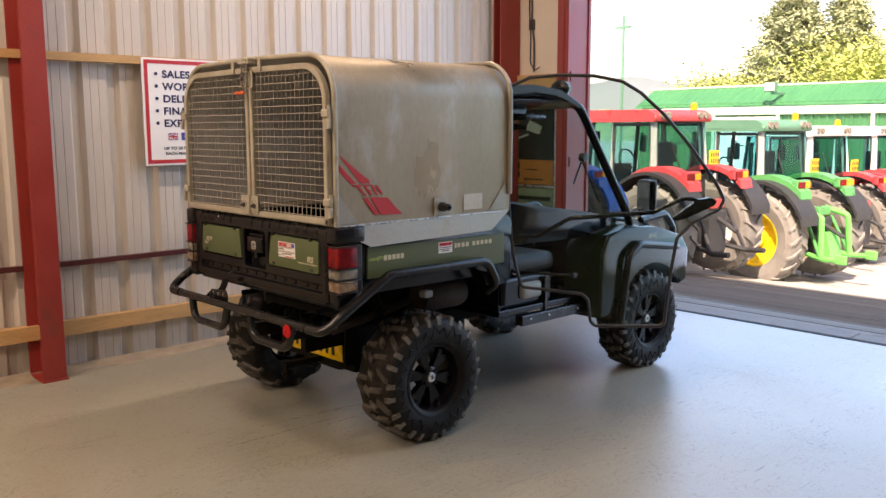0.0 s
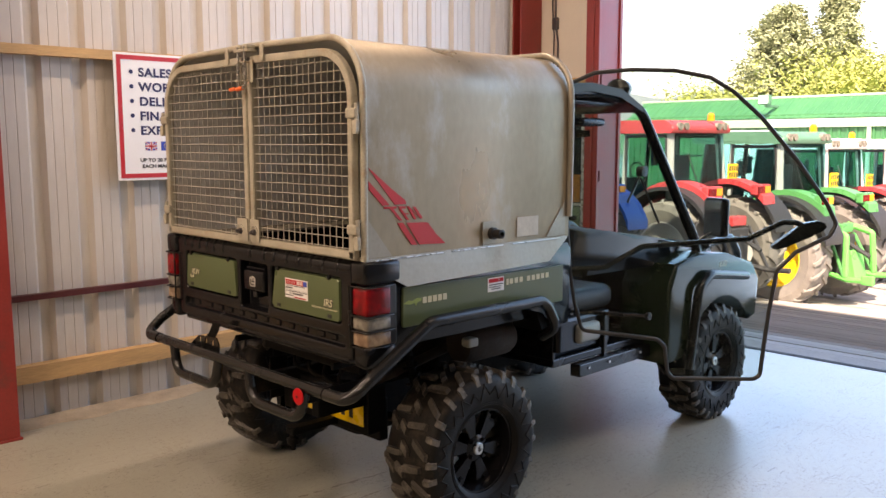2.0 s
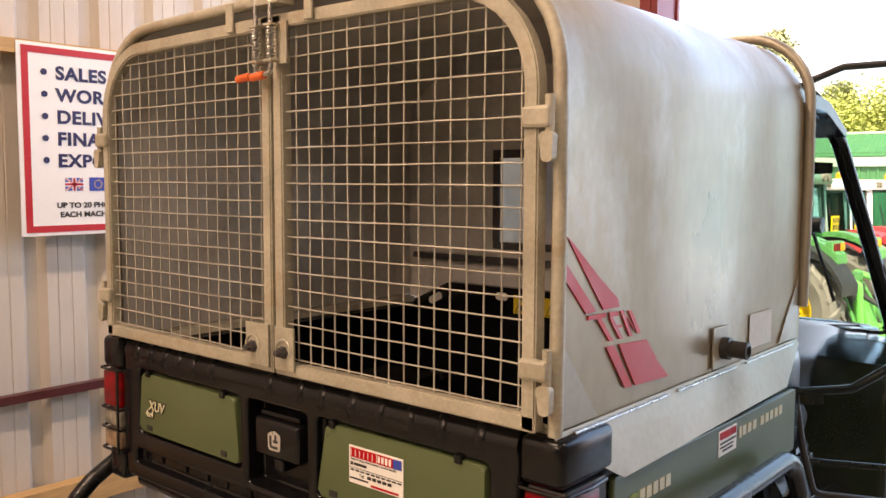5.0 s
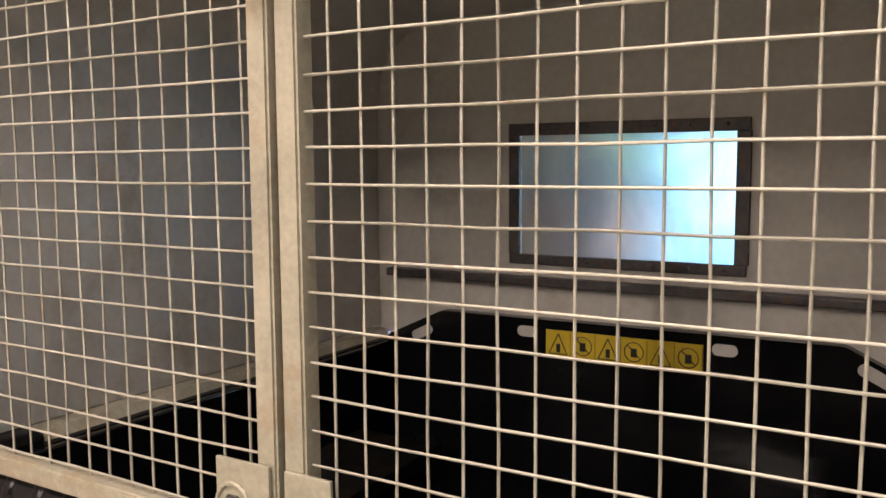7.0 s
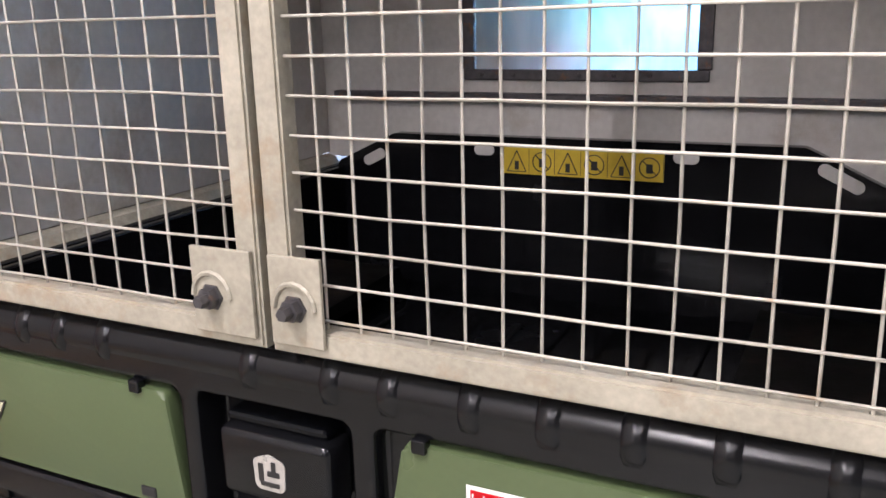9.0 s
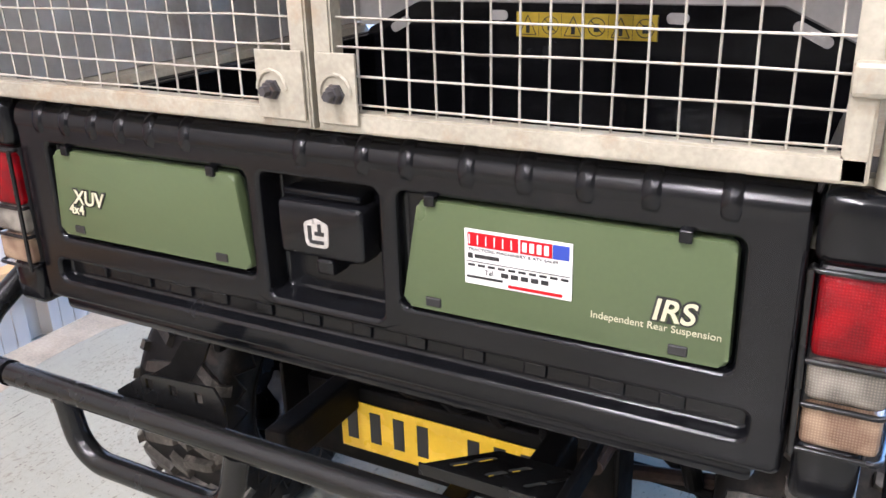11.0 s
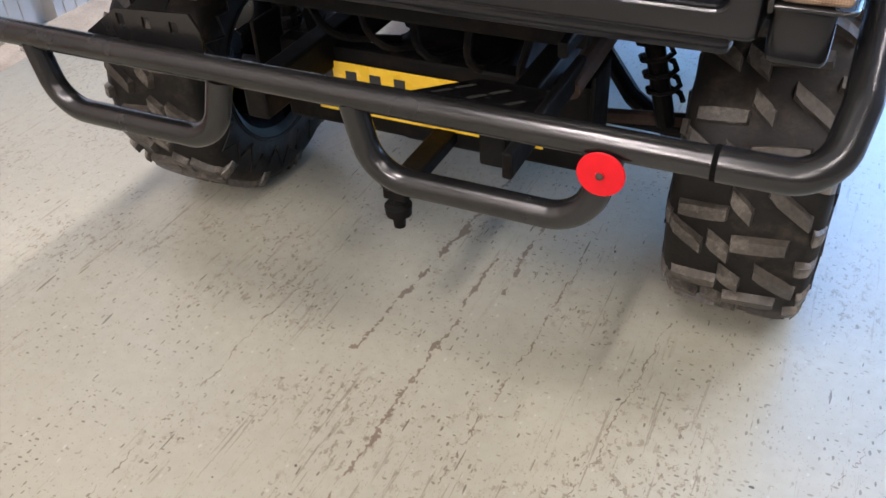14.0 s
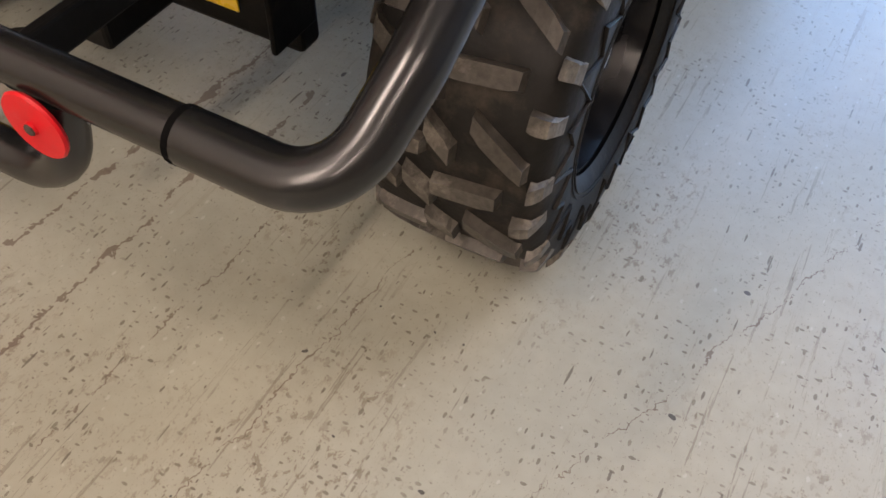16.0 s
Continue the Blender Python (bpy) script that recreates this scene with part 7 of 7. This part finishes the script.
# thin pole far off
pole = thing("utility_pole", "thin grey pole far beyond the yard", "pole", (-33, 50, -1.2))
part("shaft", tube([(-33, 50, -1.5), (-33, 50, 9.5)], 0.10, 8), PAINT["grey"], pole)
part("cross_arm", box(-33.7, -32.3, 49.95, 50.05, 8.6, 8.75, 0.02), PAINT["grey"], pole)

# trees beyond the shed
LEAF = {
    "dark": shade("conifer_needles", (0.25, 0.28, 0.15), rough=0.7, var=0.45, scale=0.6, fine=8, bump=0),
    "light": shade("sunlit_leaves", (0.33, 0.37, 0.09), rough=0.6, var=0.4, scale=0.6, fine=8, bump=0),
    "bark": shade("bark", (0.10, 0.075, 0.055), rough=0.9, var=0.3, scale=3, bump=0.2),
}
for _k in ("dark", "light"):
    LEAF[_k].node_tree.nodes["Principled BSDF"].inputs["Subsurface Weight"].default_value = 0.0


def tree(x, y, height, spread, kind, seed, label, leaves=5200):
    """A tapered trunk with limbs and a crown of many small leaf sprays, uneven and with gaps."""
    rnd = random.Random(seed)
    z0 = yard_z(y)
    t = thing("tree", label, "tree", (x, y, z0), "trees beyond the shed")
    bm = bmesh.new()
    def limb(a, b, r0, r1, n=6):
        a, b = Vector(a), Vector(b)
        d = (b - a).normalized()
        u = d.orthogonal().normalized()
        v = d.cross(u)
        ra, rb = [[bm.verts.new(p + (u * math.cos(q) + v * math.sin(q)) * r) for q in [2 * math.pi * k / n for k in range(n)]] for p, r in ((a, r0), (b, r1))]
        for k in range(n):
            bm.faces.new((ra[k], ra[(k + 1) % n], rb[(k + 1) % n], rb[k]))
    limb((x, y, z0 - 0.2), (x, y, z0 + height * 0.5), height * 0.022, height * 0.013, 8)
    limb((x, y, z0 + height * 0.5), (x + rnd.uniform(-0.2, 0.2), y, z0 + height * 0.98), height * 0.013, 0.02, 8)
    tips = []
    n = 46 if kind == "dark" else 34
    for k in range(n):
        if kind == "dark":
            f = 0.10 + 0.88 * (k / n) ** 0.9
            reach = spread * (1.02 - f) ** 0.85 * rnd.uniform(0.6, 1.12) + 0.15
            a = k * 2.399 + rnd.uniform(-0.3, 0.3)
            p = Vector((x, y, z0 + height * f))
            q = p + Vector((math.cos(a) * reach, math.sin(a) * reach, rnd.uniform(-0.12, 0.10) * reach))
        else:
            f = rnd.uniform(0.25, 0.75)
            a = k * 2.399
            p = Vector((x, y, z0 + height * f * 0.9))
            q = Vector((x + math.cos(a) * spread * rnd.uniform(0.3, 1.0), y + math.sin(a) * spread * rnd.uniform(0.3, 1.0), z0 + height * rnd.uniform(0.42, 1.0)))
        limb(p, q, height * 0.006, 0.015, 4)
        tips.append((p, q))
    part("trunk", bm, LEAF["bark"], t)
    verts, faces = [], []
    for i in range(leaves * 3):
        p, q = tips[rnd.randrange(len(tips))]
        f = rnd.uniform(0.25, 1.05) if kind == "dark" else rnd.uniform(0.55, 1.1)
        c = p.lerp(q, f)
        sp = (0.22 + 0.10 * (q - p).length) * (1.0 if kind == "dark" else 1.7)
        c = c + Vector((rnd.gauss(0, sp), rnd.gauss(0, sp), rnd.gauss(0, sp * 0.6)))
        s = rnd.uniform(0.06, 0.17) if kind == "dark" else rnd.uniform(0.06, 0.14)
        a = Vector((rnd.gauss(0, 1), rnd.gauss(0, 1), rnd.gauss(-0.3, 0.6))).normalized()
        b = a.orthogonal().normalized()
        if rnd.random() < 0.5:
            b = a.cross(b)
        k = len(verts)
        verts += [c - a * s, c + b * s * 0.42, c + a * s, c - b * s * 0.42]
        faces.append((k, k + 1, k + 2, k + 3))
    me = bpy.data.meshes.new("crown")
    me.from_pydata([tuple(v) for v in verts], [], faces)
    me.materials.append(LEAF[kind])
    place("crown", me, t, "ragged crown of small sprays of leaves")
    return t


tree(-17.3, 43, 9.8, 4.9, "dark", 1, "broad grey-green conifer in sunlight", 17000)
tree(-14.7, 43.5, 10.4, 2.7, "dark", 2, "tall narrow conifer in sunlight", 10000)
tree(-11.6, 44, 7.6, 1.5, "dark", 3, "small narrow conifer in sunlight", 5000)
for i, (x, y, h, s) in enumerate(((-20.6, 41, 5.2, 2.1), (-18.4, 40.5, 5.0, 2.0), (-13.3, 40, 6.0, 2.3), (-10.5, 40, 6.2, 2.5), (-7.4, 40, 6.6, 2.8), (-3.5, 40, 6.6, 3.0), (1.0, 40, 7.0, 3.2))):
    tree(x, y, h, s, "light", 20 + i, "yellow-green leafy shrub in sunlight", 7000)

# wooded foot and pale hills far off, the haze mixed into the hill's colour
def ridge(name, x0, x1, y, base, top, seed, material, label, n=60, rough=1.0, depth=30):
    bm = bmesh.new()
    lo, hi, bk = [], [], []
    for i in range(n + 1):
        x = x0 + (x1 - x0) * i / n
        h = top * (0.62 + 0.38 * math.sin(math.pi * (i / n) ** 0.8)) + rough * noise.noise((i * 0.23, seed, 0)) * top * 0.25
        lo.append(bm.verts.new((x, y, base)))
        hi.append(bm.verts.new((x, y + depth * 0.5, h)))
        bk.append(bm.verts.new((x, y + depth, base)))
    for i in range(n):
        bm.faces.new((lo[i], lo[i + 1], hi[i + 1], hi[i]))
        bm.faces.new((hi[i], hi[i + 1], bk[i + 1], bk[i]))
    return tagged(part(name, bm, material, smooth=0), label, "hill", kind="structure")


ridge("backdrop_hill", -1500, 300, 1150, -10, 84, 3, shade("hazy_blue_hill", (0.15, 0.185, 0.19), rough=1, var=0.1, scale=0.01, bump=0), "hill on the horizon, coloured pale blue as if through haze", depth=300)
ridge("backdrop_wood", -190, -20, 150, -3, 5.5, 9, LEAF["dark"], "distant line of woodland", 90, 1.6, 30)
